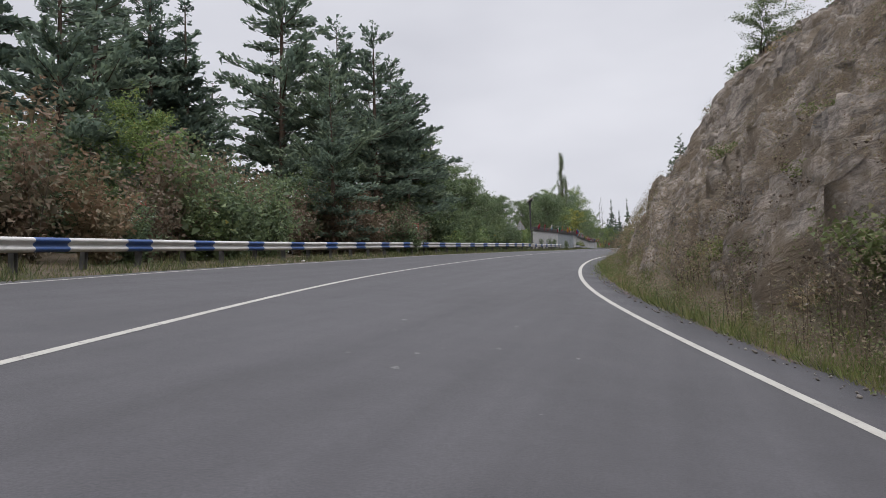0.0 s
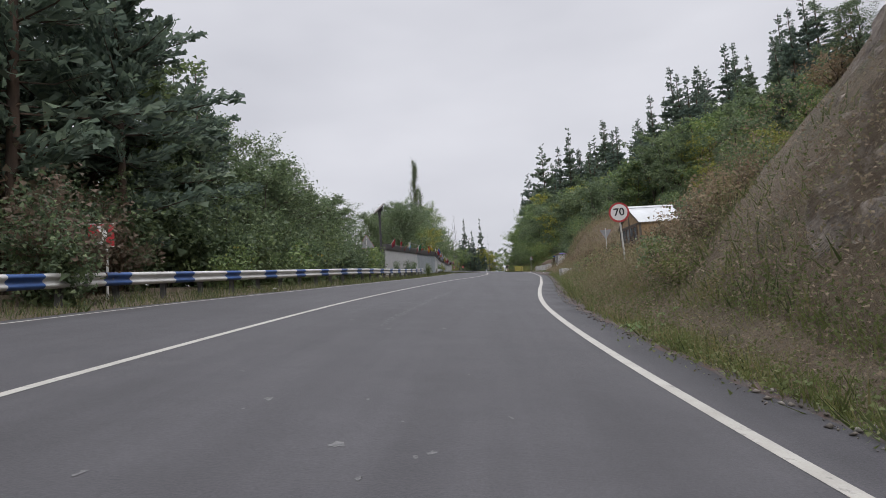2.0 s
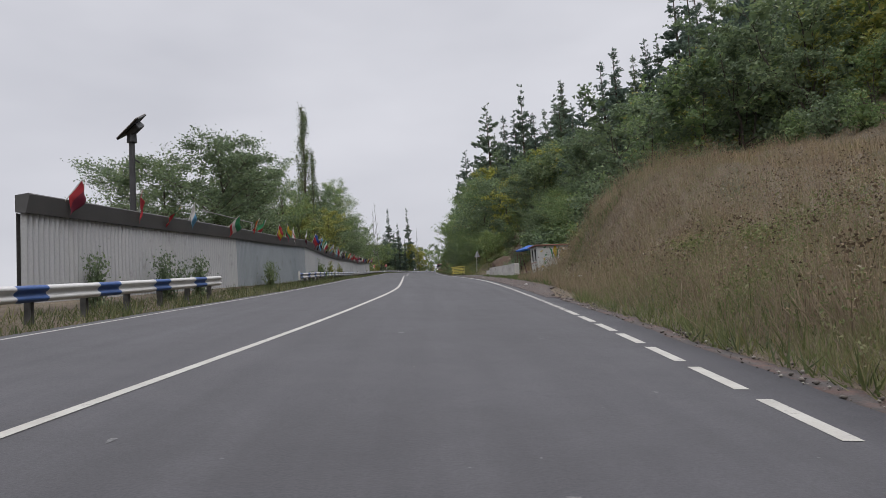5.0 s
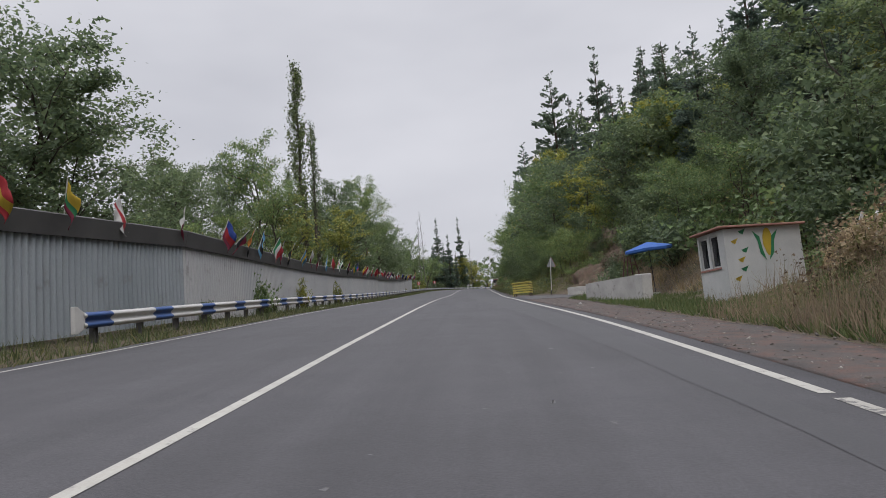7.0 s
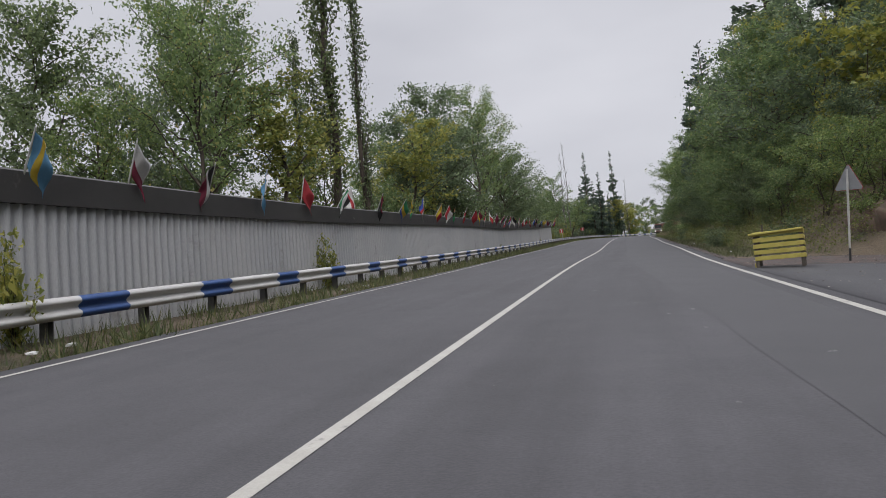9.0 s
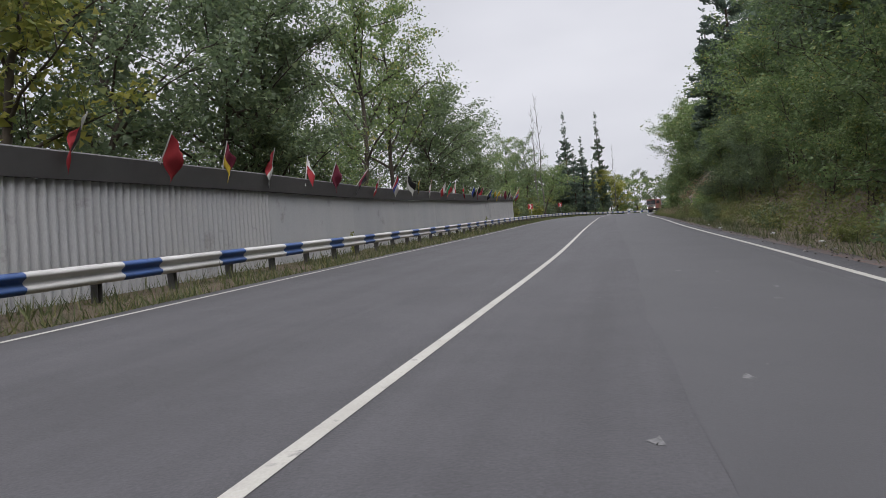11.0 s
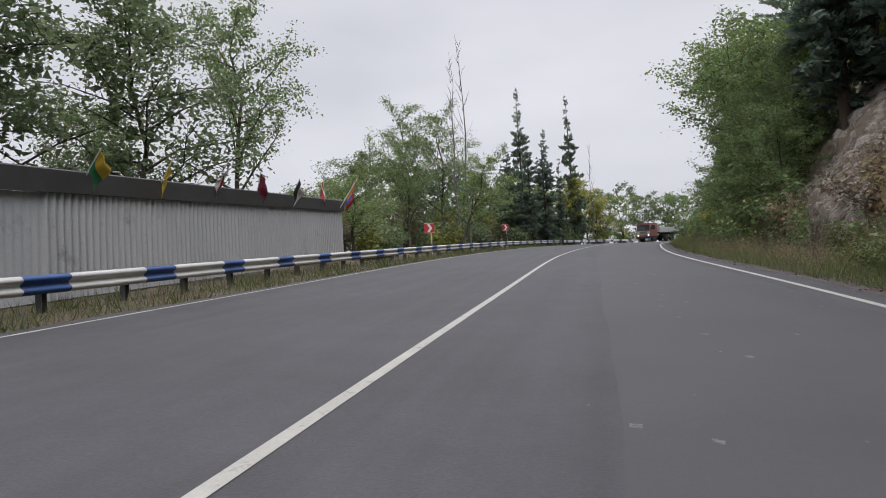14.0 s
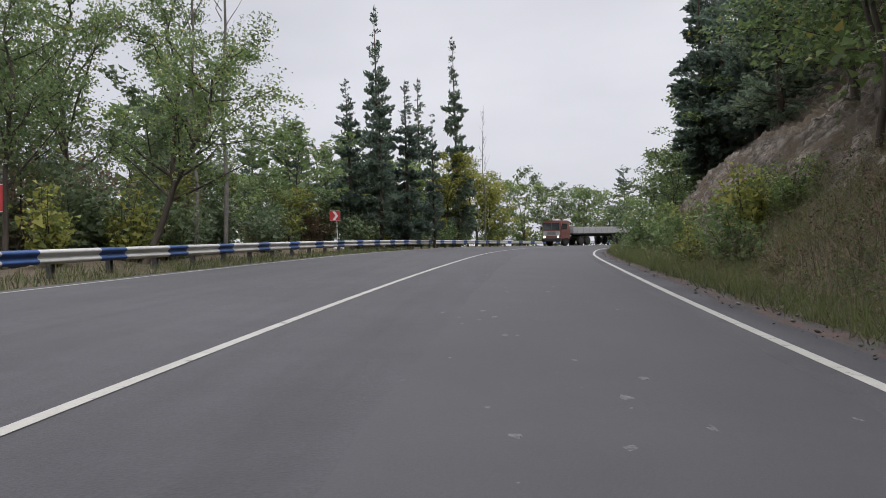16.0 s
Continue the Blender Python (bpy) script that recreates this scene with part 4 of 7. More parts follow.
pines = Planter([pine_tree("pine_tree", "tall dark green pine with a broad layered crown", 15, 4.6, 1, 0.1, 0.6, M_PINE, 6400, 0.12, 0.45),
                 pine_tree("pine_tree", "dark pine with an open ragged crown", 16, 3.9, 2, 0.2, 0.55, M_PINE, 5600, 0.2, 0.44, 5),
                 pine_tree("pine_tree", "old pine with a bare lower trunk and a wide crown", 14, 4.9, 3, 0.34, 0.45, M_PINE, 6400, 0.2, 0.45)], "pines by the road")
spruces = Planter([pine_tree("spruce_tree", "slender pointed dark conifer on the hillside", 15, 2.9, 4, 0.05, 0.9, M_SPRUCE, 6200, -0.02, 0.5, 8),
                   pine_tree("spruce_tree", "pointed dark conifer with short uneven boughs", 14, 2.3, 5, 0.08, 0.8, M_SPRUCE, 5600, 0.05, 0.5, 8),
                   pine_tree("spruce_tree", "broad dark conifer on the wooded hillside", 14, 3.6, 6, 0.08, 0.65, M_SPRUCE, 7200, 0.12, 0.46, 7)], "conifers on the hill")
broad = Planter([leaf_tree("broadleaf_tree", "green broadleaf tree with a rounded uneven crown", 11, 4.0, 11, M_LEAF, 20, 8600, 0.165),
                 leaf_tree("broadleaf_tree", "dense dark green broadleaf tree", 12, 4.4, 12, M_LEAF_DARK, 26, 11500, 0.185, 0.16),
                 leaf_tree("broadleaf_tree", "open green tree with thin twigs and gaps", 13, 3.6, 13, M_LEAF, 20, 7600, 0.15, 0.25, 0.9),
                 leaf_tree("broadleaf_tree", "slim tree with leaves turning yellow", 9, 2.3, 14, M_LEAF_YELLOW, 16, 4600, 0.17, 0.15, 0.9),
                 leaf_tree("broadleaf_tree", "several-stemmed green hazel tree", 8, 3.4, 15, M_LEAF, 24, 7800, 0.16, 0.06, 0.7, 3),
                 leaf_tree("broadleaf_tree", "dark several-stemmed tree at the forest edge", 8, 3.5, 16, M_LEAF_DARK, 24, 7800, 0.16, 0.06, 0.6, 3)], "broadleaf trees")
woods = Planter([leaf_tree("forest_tree", "green broadleaf tree on the wooded slope", 9, 3.8, 17, M_LEAF, 20, 2400, 0.3, 0.04, 0.6, 2, 0.55, 2),
                 leaf_tree("forest_tree", "dark green broadleaf tree on the wooded slope", 10, 4.0, 18, M_LEAF_DARK, 20, 2400, 0.31, 0.04, 0.6, 2, 0.55, 2),
                 leaf_tree("forest_tree", "yellow-green broadleaf tree on the wooded slope", 8, 3.2, 19, M_LEAF_YELLOW, 18, 2800, 0.26, 0.04, 0.7, 2, 0.55, 2)], "trees of the wooded slope")
poplars = Planter([poplar_tree("poplar_tree", "tall narrow poplar with upright branches", 20, 1.3, 21, 4300),
                   poplar_tree("poplar_tree", "slender thinly leaved poplar", 20, 0.85, 22, 2500)], "poplars")
dead = Planter([dead_tree("dead_tree", "bare dead poplar with upright grey twigs", 16, 31)], "dead trees")
shrubs = Planter([shrub("shrub", "green leafy roadside shrub", 2.2, 1.3, 41, M_LEAF),
                  shrub("shrub", "dark green leafy roadside shrub", 2.0, 1.4, 42, M_LEAF_DARK),
                  shrub("shrub", "rusty brown roadside shrub in early autumn", 2.2, 1.5, 43, M_LEAF_RUST),
                  shrub("shrub", "low olive weedy shrub on the bank", 1.3, 1.1, 44, M_WEED, 1000, 0.1),
                  shrub("shrub", "dry brown weedy shrub on the bank", 1.2, 1.0, 45, M_DRY, 1000, 0.09),
                  shrub("shrub", "yellow-green young shrub by the road", 2.0, 0.9, 46, M_LEAF_YELLOW, 900, 0.12),
                  shrub("shrub", "tall rusty brown thicket shrub in early autumn", 3.6, 1.7, 47, M_LEAF_RUST, 2200, 0.145),
                  shrub("shrub", "tall dark green thicket shrub", 3.5, 1.7, 48, M_LEAF_DARK, 2200, 0.155)], "roadside shrubs")

# left of the road: pines and thicket before the wall, the bend signs kept clear
CLEAR = lambda x, y: math.hypot(x + 13.2, y - 39.8) > 3.0 and math.hypot(x + 14.3, y - 16.8) > 2.4  # noqa: E731
rng = np.random.default_rng(77)
for x, y, k, sc in ((-20.3, 45.0, 1, 1.06), (-17.5, 50, 0, 0.92), (-21.6, 39, 1, 1.2), (-22.6, 40, 0, 1.0), (-25, 27, 1, 1.0), (-17.5, 57, 0, 0.76), (-21, 61, 0, 0.7), (-27, 34, 2, 1.05), (-20, 20, 0, 0.95),
                    (-26, 17, 0, 1.1), (-20, 11, 1, 1.05), (-30, 44, 0, 1.0), (-31, 24, 0, 1.15), (-18, 38, 2, 0.8), (-25, 52, 0, 0.85), (-23, 6, 0, 1.1), (-18, 3, 1, 1.0), (-19.2, 48, 0, 0.95), (-15.6, 46, 2, 0.8), (-18.6, 54, 0, 0.88), (-15.8, 34, 0, 0.7), (-16.5, 42, 1, 0.9), (-21.5, 48.5, 0, 1.0), (-19.5, 58.5, 0, 0.85), (-16, 53, 0, 0.72), (-17.2, 47, 0, 1.03)):
    pines.put(k, x, y, sc, rng.uniform(0, 6.28))
for x, y, sc in ((-24.2, 33, 1.05), (-25.4, 31.5, 1.15), (-28, 30, 1.1), (-31, 36, 1.1), (-27, 23, 1.1)):
    spruces.put(0, x, y, sc, x)
broad.along(rng, 14, 56, -8.5, -5.5, 12, 0.5, 0.68, (0, 4, 5, 4), 2.5)
broad.along(rng, 54, 74, -9.5, -5.2, 9, 0.65, 0.85, (1, 5, 1, 4), 2.0)
broad.along(rng, 74, 80, -8.0, -5.0, 3, 0.42, 0.55, (5, 4), 1.5)
for s_, e_, k, sc in ((55, -14.4, 1, 0.95), (59, -13.6, 1, 0.98), (62.5, -13.4, 5, 1.3), (66.5, -13.2, 1, 0.82), (70.5, -12.8, 5, 1.05), (75, -12.6, 5, 0.75)):
    x, y = (float(v) for v in road_xy(s_, e_))
    broad.put(k, x, y, sc, s_)
shrubs.along(rng, -2, 48, -5.4, -3.2, 36, 0.75, 1.15, (6, 7, 6, 7, 0), 1.0, CLEAR)
shrubs.along(rng, -4, 48, -7.6, -5.2, 32, 0.95, 1.4, (6, 7, 7), 1.1, CLEAR)
for x, y, k, sc in ((-14.1, 17.1, 6, 0.72), (-13.7, 16.2, 7, 0.55), (-13.5, 39.3, 6, 0.8), (-13.0, 38.6, 7, 0.62), (-14.4, 39.9, 7, 0.85), (-13.6, 14.6, 6, 0.8), (-14.6, 20.0, 7, 0.9)):
    shrubs.put(k, x, y, sc, y, exact=True)
shrubs.along(rng, 48, 77, -5.4, -3.2, 20, 0.75, 1.1, (7, 7, 1, 0, 6), 1.0)
shrubs.along(rng, 48, 74, -7.6, -5.2, 16, 0.95, 1.4, (7, 7, 1), 1.1)
for k in range(9):
    woods.put(1, -17.5 - 1.6 * math.sin(k * 2.3), 50 + 3.6 * k, 0.85 - 0.035 * k, k * 1.9)
# behind the wall
for x, y, top, k in ((-16.9, 117.4, 15.3, 4), (-17.3, 120.2, 17.2, 5), (-16.9, 122.6, 18.0, 1), (-17.5, 126.0, 17.8, 5), (-16.6, 130.5, 19.6, 0), (-18.0, 133.0, 21.0, 5), (-16.8, 136.5, 21.6, 2), (-19.5, 140.0, 23.4, 1), (-17.2, 147.5, 23.6, 4),
                     (-16.9, 166.0, 27.0, 1), (-17.4, 171.0, 27.8, 5), (-16.5, 156.0, 22.6, 5), (-20.0, 126.5, 19.8, 1), (-20.5, 132.0, 21.0, 1)):
    zb = ground_at(x, y)
    tall = (11, 12, 13, 9, 8, 8)[k]
    broad.put(k, x, y, 1.38 * (top - zb) / tall, x * 7, None, min(1.15, max(0.8, (top - zb) / tall)))
for k in (2, 3, 4, 5, 6, 7, 8, 10, 12, 14, 16):
    broad.put((1, 0, 5)[k % 3], -22.5 + 1.5 * math.sin(k * 2.1), 96 + 7.2 * k, (0.7 if 2 < k < 8 else 1.22) + 0.12 * math.sin(k * 3.7), k * 1.3)
for x, y, k, sc in ((-13.6, 100.5, 1, 0.95), (-17.5, 103, 1, 0.88), (-13.6, 106, 1, 0.95), (-14.6, 108.5, 1, 0.9), (-19, 117, 0, 0.72), (-15.0, 120, 4, 0.85), (-14.3, 132, 2, 0.7), (-19, 138, 0, 0.8),
                    (-15.5, 150, 4, 1.0), (-17.0, 160, 1, 1.2), (-16.3, 167, 1, 1.2), (-20, 174, 0, 1.3), (-15.5, 178, 2, 1.25), (-17, 186, 2, 1.3), (-16, 192, 1, 1.3), (-17, 200, 1, 1.3), (-16.5, 208, 1, 1.1),
                    (-14.4, 116, 4, 0.85), (-14.5, 138, 3, 1.0), (-21, 128, 1, 0.75), (-22, 110, 1, 1.05), (-21, 150, 1, 0.85), (-22, 165, 0, 1.3), (-22, 195, 1, 1.3), (-15.3, 154, 3, 1.1), (-15.5, 172, 4, 1.1), (-16.2, 213, 2, 0.9)):
    broad.put(k, x, y, sc, rng.uniform(0, 6.28))
poplars.put(0, -15.4, 143.9, 1.02, 0.3)
poplars.put(1, -14.9, 146.5, 0.78, 2.0)
poplars.put(1, -15.9, 141.5, 0.7, 1.0)
# beyond the wall, round the bend
for x, y, k, sc in ((-18, 226, 5, 0.62), (-16.5, 229, 5, 0.6), (-13.3, 231.8, 0, 0.84), (-16, 238, 2, 0.72), (-18, 244, 2, 1.0), (-15.4, 247.5, 2, 1.02), (-17, 252, 5, 1.15), (-15, 257, 0, 0.85), (-14.5, 265, 4, 0.95),
                    (-20, 236, 1, 0.7), (-22, 247, 1, 1.1), (-20, 258, 1, 1.0), (-13, 271, 5, 1.0), (-11, 278, 4, 1.05), (-14, 281, 1, 1.0), (-6.8, 288, 3, 1.15), (-3.6, 296, 3, 1.2), (-8, 297, 0, 1.0),
                    (-1.5, 301, 3, 1.1)):
    broad.put(k, x, y, sc, rng.uniform(0, 6.28))
for x, y, k, sc in ((-5.5, 291, 2, 0.95), (-2.5, 299, 2, 1.0), (2, 306.5, 0, 1.0), (6, 313, 1, 0.95), (11, 319.5, 0, 1.0), (16, 326.5, 1, 1.0), (22, 333, 0, 0.95), (31, 339, 1, 1.0), (42, 346, 0, 1.0), (-9.5, 281, 0, 1.0), (-12.5, 274, 1, 1.0), (-15, 262, 0, 1.0), (-16.5, 250, 1, 1.0), (-18, 234, 0, 0.5), (-2, 315, 1, 1.3), (6, 327, 1, 1.3), (16, 343, 0, 1.4), (26, 352, 1, 1.3), (36, 358, 0, 1.3), (48, 356, 1, 1.2), (-10, 306, 1, 1.2), (-16, 294, 1, 1.2), (-18, 275, 1, 1.2), (-24, 262, 0, 1.3), (-26, 240, 1, 0.6), (-25, 225, 0, 0.6)):
    woods.put(k, x, y, sc, rng.uniform(0, 6.28))
broad.put(2, -12.6, 239.4, 0.72, 0.6, None, 0.7, (0.05, 0.33), exact=True)
broad.put(2, -14.7, 221.6, (22.3 - ground_at(-14.7, 221.6)) / 13, 0.6, None, 0.55, exact=True)
broad.put(4, -16.2, 219.4, 0.5, 1.6, None, 0.55, exact=True)
for x, y, top, k in ((-10.2, 262.0, 33.6, 0), (-9.3, 265.0, 32.0, 1), (-7.9, 268.4, 31.2, 0), (-6.3, 271.5, 32.0, 1), (-12.8, 256.5, 29.4, 0), (-11.6, 266.5, 32.0, 2)):
    zb = ground_at(x, y)
    spruces.put(k, x, y, (top - zb) / 14.5, y, None, 0.72)
for x, y, k, high in ((-10.9, 274.5, 0, 20.4), (-5.2, 288.5, 0, 22.0), (-8.5, 284, 0, 16.5)):
    spruces.put(k, x, y, high / (15 if k == 0 else 14), rng.uniform(0, 6.28), None, 0.8, exact=True)
for s_, e_, k, sc in ((225, -16.5, 1, 0.45), (232, -16.2, 0, 0.5), (239, -16.4, 1, 0.55), (246, -16.0, 2, 0.52), (252, -16.2, 0, 0.55), (258, -15.8, 2, 0.55), (264, -16.0, 0, 0.55), (269, -15.8, 2, 0.6), (274, -16.4, 2, 0.65), (280, -16.0, 0, 0.6), (286, -15.6, 2, 0.6), (292, -15.6, 1, 0.6), (298, -15.4, 0, 0.6), (304, -15.4, 2, 0.62), (310, -15.2, 1, 0.7), (316, -15.2, 0, 0.7), (322, -15.0, 1, 0.7), (329, -15.0, 0, 0.7), (336, -15.0, 1, 0.7), (344, -15.0, 0, 0.7)):
    x, y = (float(v) for v in road_xy(s_, e_))
    woods.put(k, x, y, sc, s_)
spruces.along(rng, 255, 290, -18, -9, 8, 0.85, 1.15, (0, 1, 2), 3)
pines.put(1, 26, 366, 1.1, 1.0)
pines.put(2, 36, 372, 1.1, 2.0)
for k in range(8):
    x, y = (float(v) for v in road_xy(224 + 6.0 * k, -21.0 - (k % 3)))
    broad.put(5 if k % 2 else 1, x, y, 0.5 if k < 2 else 0.62, k * 2.2)
dead.put(0, -13.2, 247.5, 1.19, 0.4)
dead.put(0, -13.8, 245.9, 0.89, 2.4)
dead.put(0, -2.5, 293.0, 0.8, 3.4)
shrubs.along(rng, 212, 335, -6.2, -4.4, 40, 0.9, 1.5, (0, 1, 0, 1, 5), 1.1)
shrubs.along(rng, 219, 266, -8.5, -6.2, 16, 0.8, 1.1, (7, 7, 6), 1.6)

# right of the road: conifers that stand out over the wood, by the height of their tops
for x, y, top, k in ((17, 205, 47.5, 0), (27, 193.4, 50.5, 0), (20.6, 213.7, 50.0, 1), (30.4, 144.7, 45.4, 0), (36.1, 147.1, 45.2, 1), (47.2, 153.4, 49.3, 0), (54.7, 154.7, 52.6, 0), (28.0, 150.0, 38.0, 1), (27.3, 125.5, 31.0, 0), (27.6, 116.0, 28.8, 1), (27.7, 111, 28.5, 0), (27.8, 104, 27.0, 1), (33, 137, 37.0, 1), (42, 147, 42.5, 0), (22, 178, 42.0, 1), (29, 203, 52.4, 0), (19, 186, 41.5, 0), (30, 128, 33.5, 1), (13.0, 182.5, 36.0, 0), (30, 160, 42.3, 0), (10.7, 261, 36, 1), (13, 258, 36.5, 0), (24, 152, 34, 1), (20, 166, 35, 1), (33, 152, 40, 0), (26, 131, 30.5, 0), (31, 118, 30, 1),
                     (24, 120, 27, 0), (36, 108, 31, 0), (34, 101, 28, 1), (37, 96, 29, 0), (33, 88, 24, 1), (38, 84, 27, 0), (42, 94, 31, 0), (36, 76, 23, 1), (40, 72, 25, 0), (46, 80, 29, 0), (18, 196, 36, 1), (14, 210, 35, 2), (17, 226, 36, 0)):
    zb = ground_at(x, y)
    spruces.put(k, x, y, (top - zb) / (15 if k == 0 else 14), rng.uniform(0, 6.28), None, min(1.5, 1.05 * (top - zb) / 15), exact=True)

# large trees that stand out over the road's edge on the right
spruces.put(2, 10.0, 175.0, (40.5 - ground_at(10, 175)) / 14, 0.7, None, 1.5, exact=True)
spruces.put(1, 16.0, 177.5, (43.9 - ground_at(16, 177.5)) / 14, 2.1, None, 1.3, exact=True)
spruces.put(0, 15.1, 144.3, (31.0 - ground_at(15.1, 144.3)) / 15, 0.4, None, 1.25, exact=True)
pines.put(0, 15.4, 146.6, 0.86, 1.4, exact=True)
spruces.put(2, 9.6, 217.6, (43.0 - ground_at(9.6, 217.6)) / 14, 0.9, None, 1.3, exact=True)
spruces.put(1, 7.4, 219.6, (37.0 - ground_at(7.4, 219.6)) / 14, 2.5, None, 1.25, exact=True)
spruces.put(1, 12.1, 264.0, (39.5 - ground_at(12.1, 264)) / 14, 1.9, None, 1.25, exact=True)
for x, y, k, high in ((6.8, 159.5, 0, 11.5), (7.6, 165.5, 1, 12.0), (7.8, 171.0, 4, 11.0), (9.0, 178.5, 1, 12.5), (8.6, 184.5, 0, 12.0), (9.0, 190.0, 4, 11.5), (8.6, 196.5, 0, 10.5), (6.6, 153.5, 5, 10.5), (9.6, 201.5, 4, 9.0), (10.0, 168.0, 3, 12.5), (5.6, 175.5, 4, 6.0), (5.4, 186.5, 5, 5.5), (5.2, 194.0, 4, 5.0), (5.0, 165.0, 4, 6.0), (7.2, 193.0, 4, 9.5), (6.4, 226.0, 4, 9.5),
                      (7.2, 235.0, 4, 10.5), (8.8, 240.0, 0, 11.5), (6.4, 230.5, 4, 9.0)):
    broad.put(k, x, y, high / (11, 12, 13, 9, 8, 8)[k], y * 3.1, None, min(1.25, high / (11, 12, 13, 9, 8, 8)[k]), exact=True)

for k, (x, y) in enumerate(((9.8, 101.5), (12.2, 100.0), (14.4, 98.0), (16.4, 95.5), (18.2, 92.5), (19.8, 89.5), (21.2, 86.2), (22.6, 83.0), (11.5, 104.0), (14.5, 102.5), (17.5, 100.0), (20.0, 96.5), (22.0, 92.5), (24.0, 88.5), (26.5, 84.5))):
    woods.put((1, 0, 1, 1, 2)[k % 5], x, y, 0.72 + 0.02 * (k * 7 % 9), k * 1.7, exact=True)

for k, (x, y, sc) in enumerate(((15.2, 93.5, 0.42), (15.8, 90.5, 0.4), (16.4, 87.5, 0.42), (16.6, 84.6, 0.4), (17.0, 81.6, 0.44), (17.2, 78.4, 0.42), (18.5, 91.0, 0.55), (19.0, 86.5, 0.55), (19.5, 80.5, 0.55))):
    woods.put((1, 0, 2)[k % 3], x, y, sc, k * 2.3, exact=True)
OUTCROP = lambda x, y: not (203 < y < 221 and x < 10)  # noqa: E731

# meadow edge, forest on the slope
shrubs.along(rng, 2, 22, 2.0, 4.2, 14, 0.45, 0.8, (3, 4, 2, 3), 1.4)
shrubs.along(rng, 41, 51, 2.4, 8.5, 22, 0.5, 0.9, (4, 2, 3, 4, 2), 1.2)
shrubs.along(rng, 6, 38, 5, 11, 8, 0.35, 0.6, (3, 4, 0), 2.0)
for s_, e_ in ((7.5, 5.4), (9.0, 6.0), (10.5, 5.2), (12.5, 5.8), (6.0, 6.4), (14, 6.6)):
    x, y = (float(v) for v in road_xy(s_, e_))
    shrubs.put(3, x, y, 0.6, s_, None, 0.8)
shrubs.along(rng, 0, 36, 11, 17, 14, 0.8, 1.4, (0, 1), 1.8)
broad.along(rng, -2, 34, 10.5, 15, 12, 0.4, 0.65, (2, 4, 5), 2.2)
for x, y, sc, k in ((4.1, 37.0, 0.15, 2), (4.8, 35.6, 0.17, 5), (5.6, 33.5, 0.36, 5), (3.6, 38.4, 0.16, 5)):
    broad.put(k, x, y, sc, y, None, sc * 1.2, (0.1, -0.3), exact=True)
for x, y, k, sc in ((4.6, 31.5, 1, 0.62), (5.4, 27.0, 4, 0.8), (3.6, 33.5, 4, 0.7), (6.8, 30.0, 2, 0.6), (7.4, 24.0, 1, 0.6), (3.2, 38.6, 4, 0.7)):
    shrubs.put(k, x, y, sc, y, exact=True)
shrubs.along(rng, 44, 104, 2.6, 7.0, 20, 0.45, 0.85, (3, 4, 4, 3, 4), 1.0, lambda x, y: not (2.3 < x < 7 and 57 < y < 68) and not (x < 6.5 and y > 103))
for x, y, k, sc in ((6.0, 103.2, 4, 0.95), (7.2, 104.0, 3, 0.9), (6.6, 101.8, 4, 0.95), (8.2, 103.2, 4, 0.9), (5.4, 99.5, 3, 0.8), (6.4, 98.0, 4, 0.8), (7.6, 108.5, 0, 1.0), (9.2, 108.0, 1, 1.2), (5.0, 101.4, 4, 0.8)):
    shrubs.put(k, x, y, sc, rng.uniform(0, 6.28), exact=True)
woods.along(rng, 50, 92, 20, 36, 18, 0.5, 0.7, (0, 2, 1), 3.0)
spruces.along(rng, 56, 140, 30, 50, 16, 0.9, 1.2, (0, 1, 0, 1, 2), 3.4)
woods.along(rng, 74, 112, 16, 44, 34, 0.6, 0.9, (0, 1, 1, 2), 3.0)
spruces.along(rng, 66, 112, 20, 46, 12, 0.8, 1.1, (0, 1), 4)
woods.along(rng, 96, 140, 12, 26, 28, 0.7, 0.95, (0, 1, 1, 2, 1), 2.8)
shrubs.along(rng, 108, 137, 8.2, 14, 34, 0.9, 1.6, (0, 1, 7, 2, 4), 1.3)
broad.along(rng, 100, 140, 9.5, 12.5, 11, 0.8, 1.05, (4, 5, 0, 1), 2.6)
spruces.along(rng, 98, 140, 14, 30, 14, 0.9, 1.15, (2, 0), 3.6)
for x, y, k, sc in ((6.0, 172, 4, 1.0), (5.6, 179.5, 4, 1.15), (6.2, 186, 0, 0.95), (5.8, 191.5, 4, 1.15), (6.0, 163, 5, 1.0), (5.4, 154, 4, 1.0), (6.6, 147, 5, 1.1)):
    broad.put(k, x, y, sc, rng.uniform(0, 6.28))
woods.along(rng, 138, 228, 8, 18, 36, 0.85, 1.1, (0, 1, 2, 2), 2.6, OUTCROP)
broad.along(rng, 140, 193, 4.2, 7.0, 18, 0.65, 0.9, (4, 5, 4), 2.2)
pines.along(rng, 186, 226, 7, 12, 5, 0.8, 1.0, (0, 2), 4, OUTCROP)
spruces.along(rng, 140, 262, 13, 36, 26, 1.0, 1.3, (0, 1, 2), 3.4)
broad.along(rng, 220, 228.5, 2.9, 5.6, 7, 0.75, 1.05, (4, 4, 0, 4), 1.6)
for x, y, k, sc in ((6.8, 199.0, 4, 1.05), (8.5, 201.5, 0, 0.95), (4.8, 224.5, 4, 0.85), (5.6, 227, 4, 1.0), (7.4, 197, 4, 1.1), (12.2, 212, 4, 0.9), (13, 217, 0, 0.8), (11.8, 221.5, 4, 0.85), (12.5, 207, 4, 1.0), (10.2, 204.5, 4, 0.95)):
    broad.put(k, x, y, sc, y)
pines.along(rng, 232, 266, 10, 18, 10, 0.62, 0.85, (0, 2), 3.4)
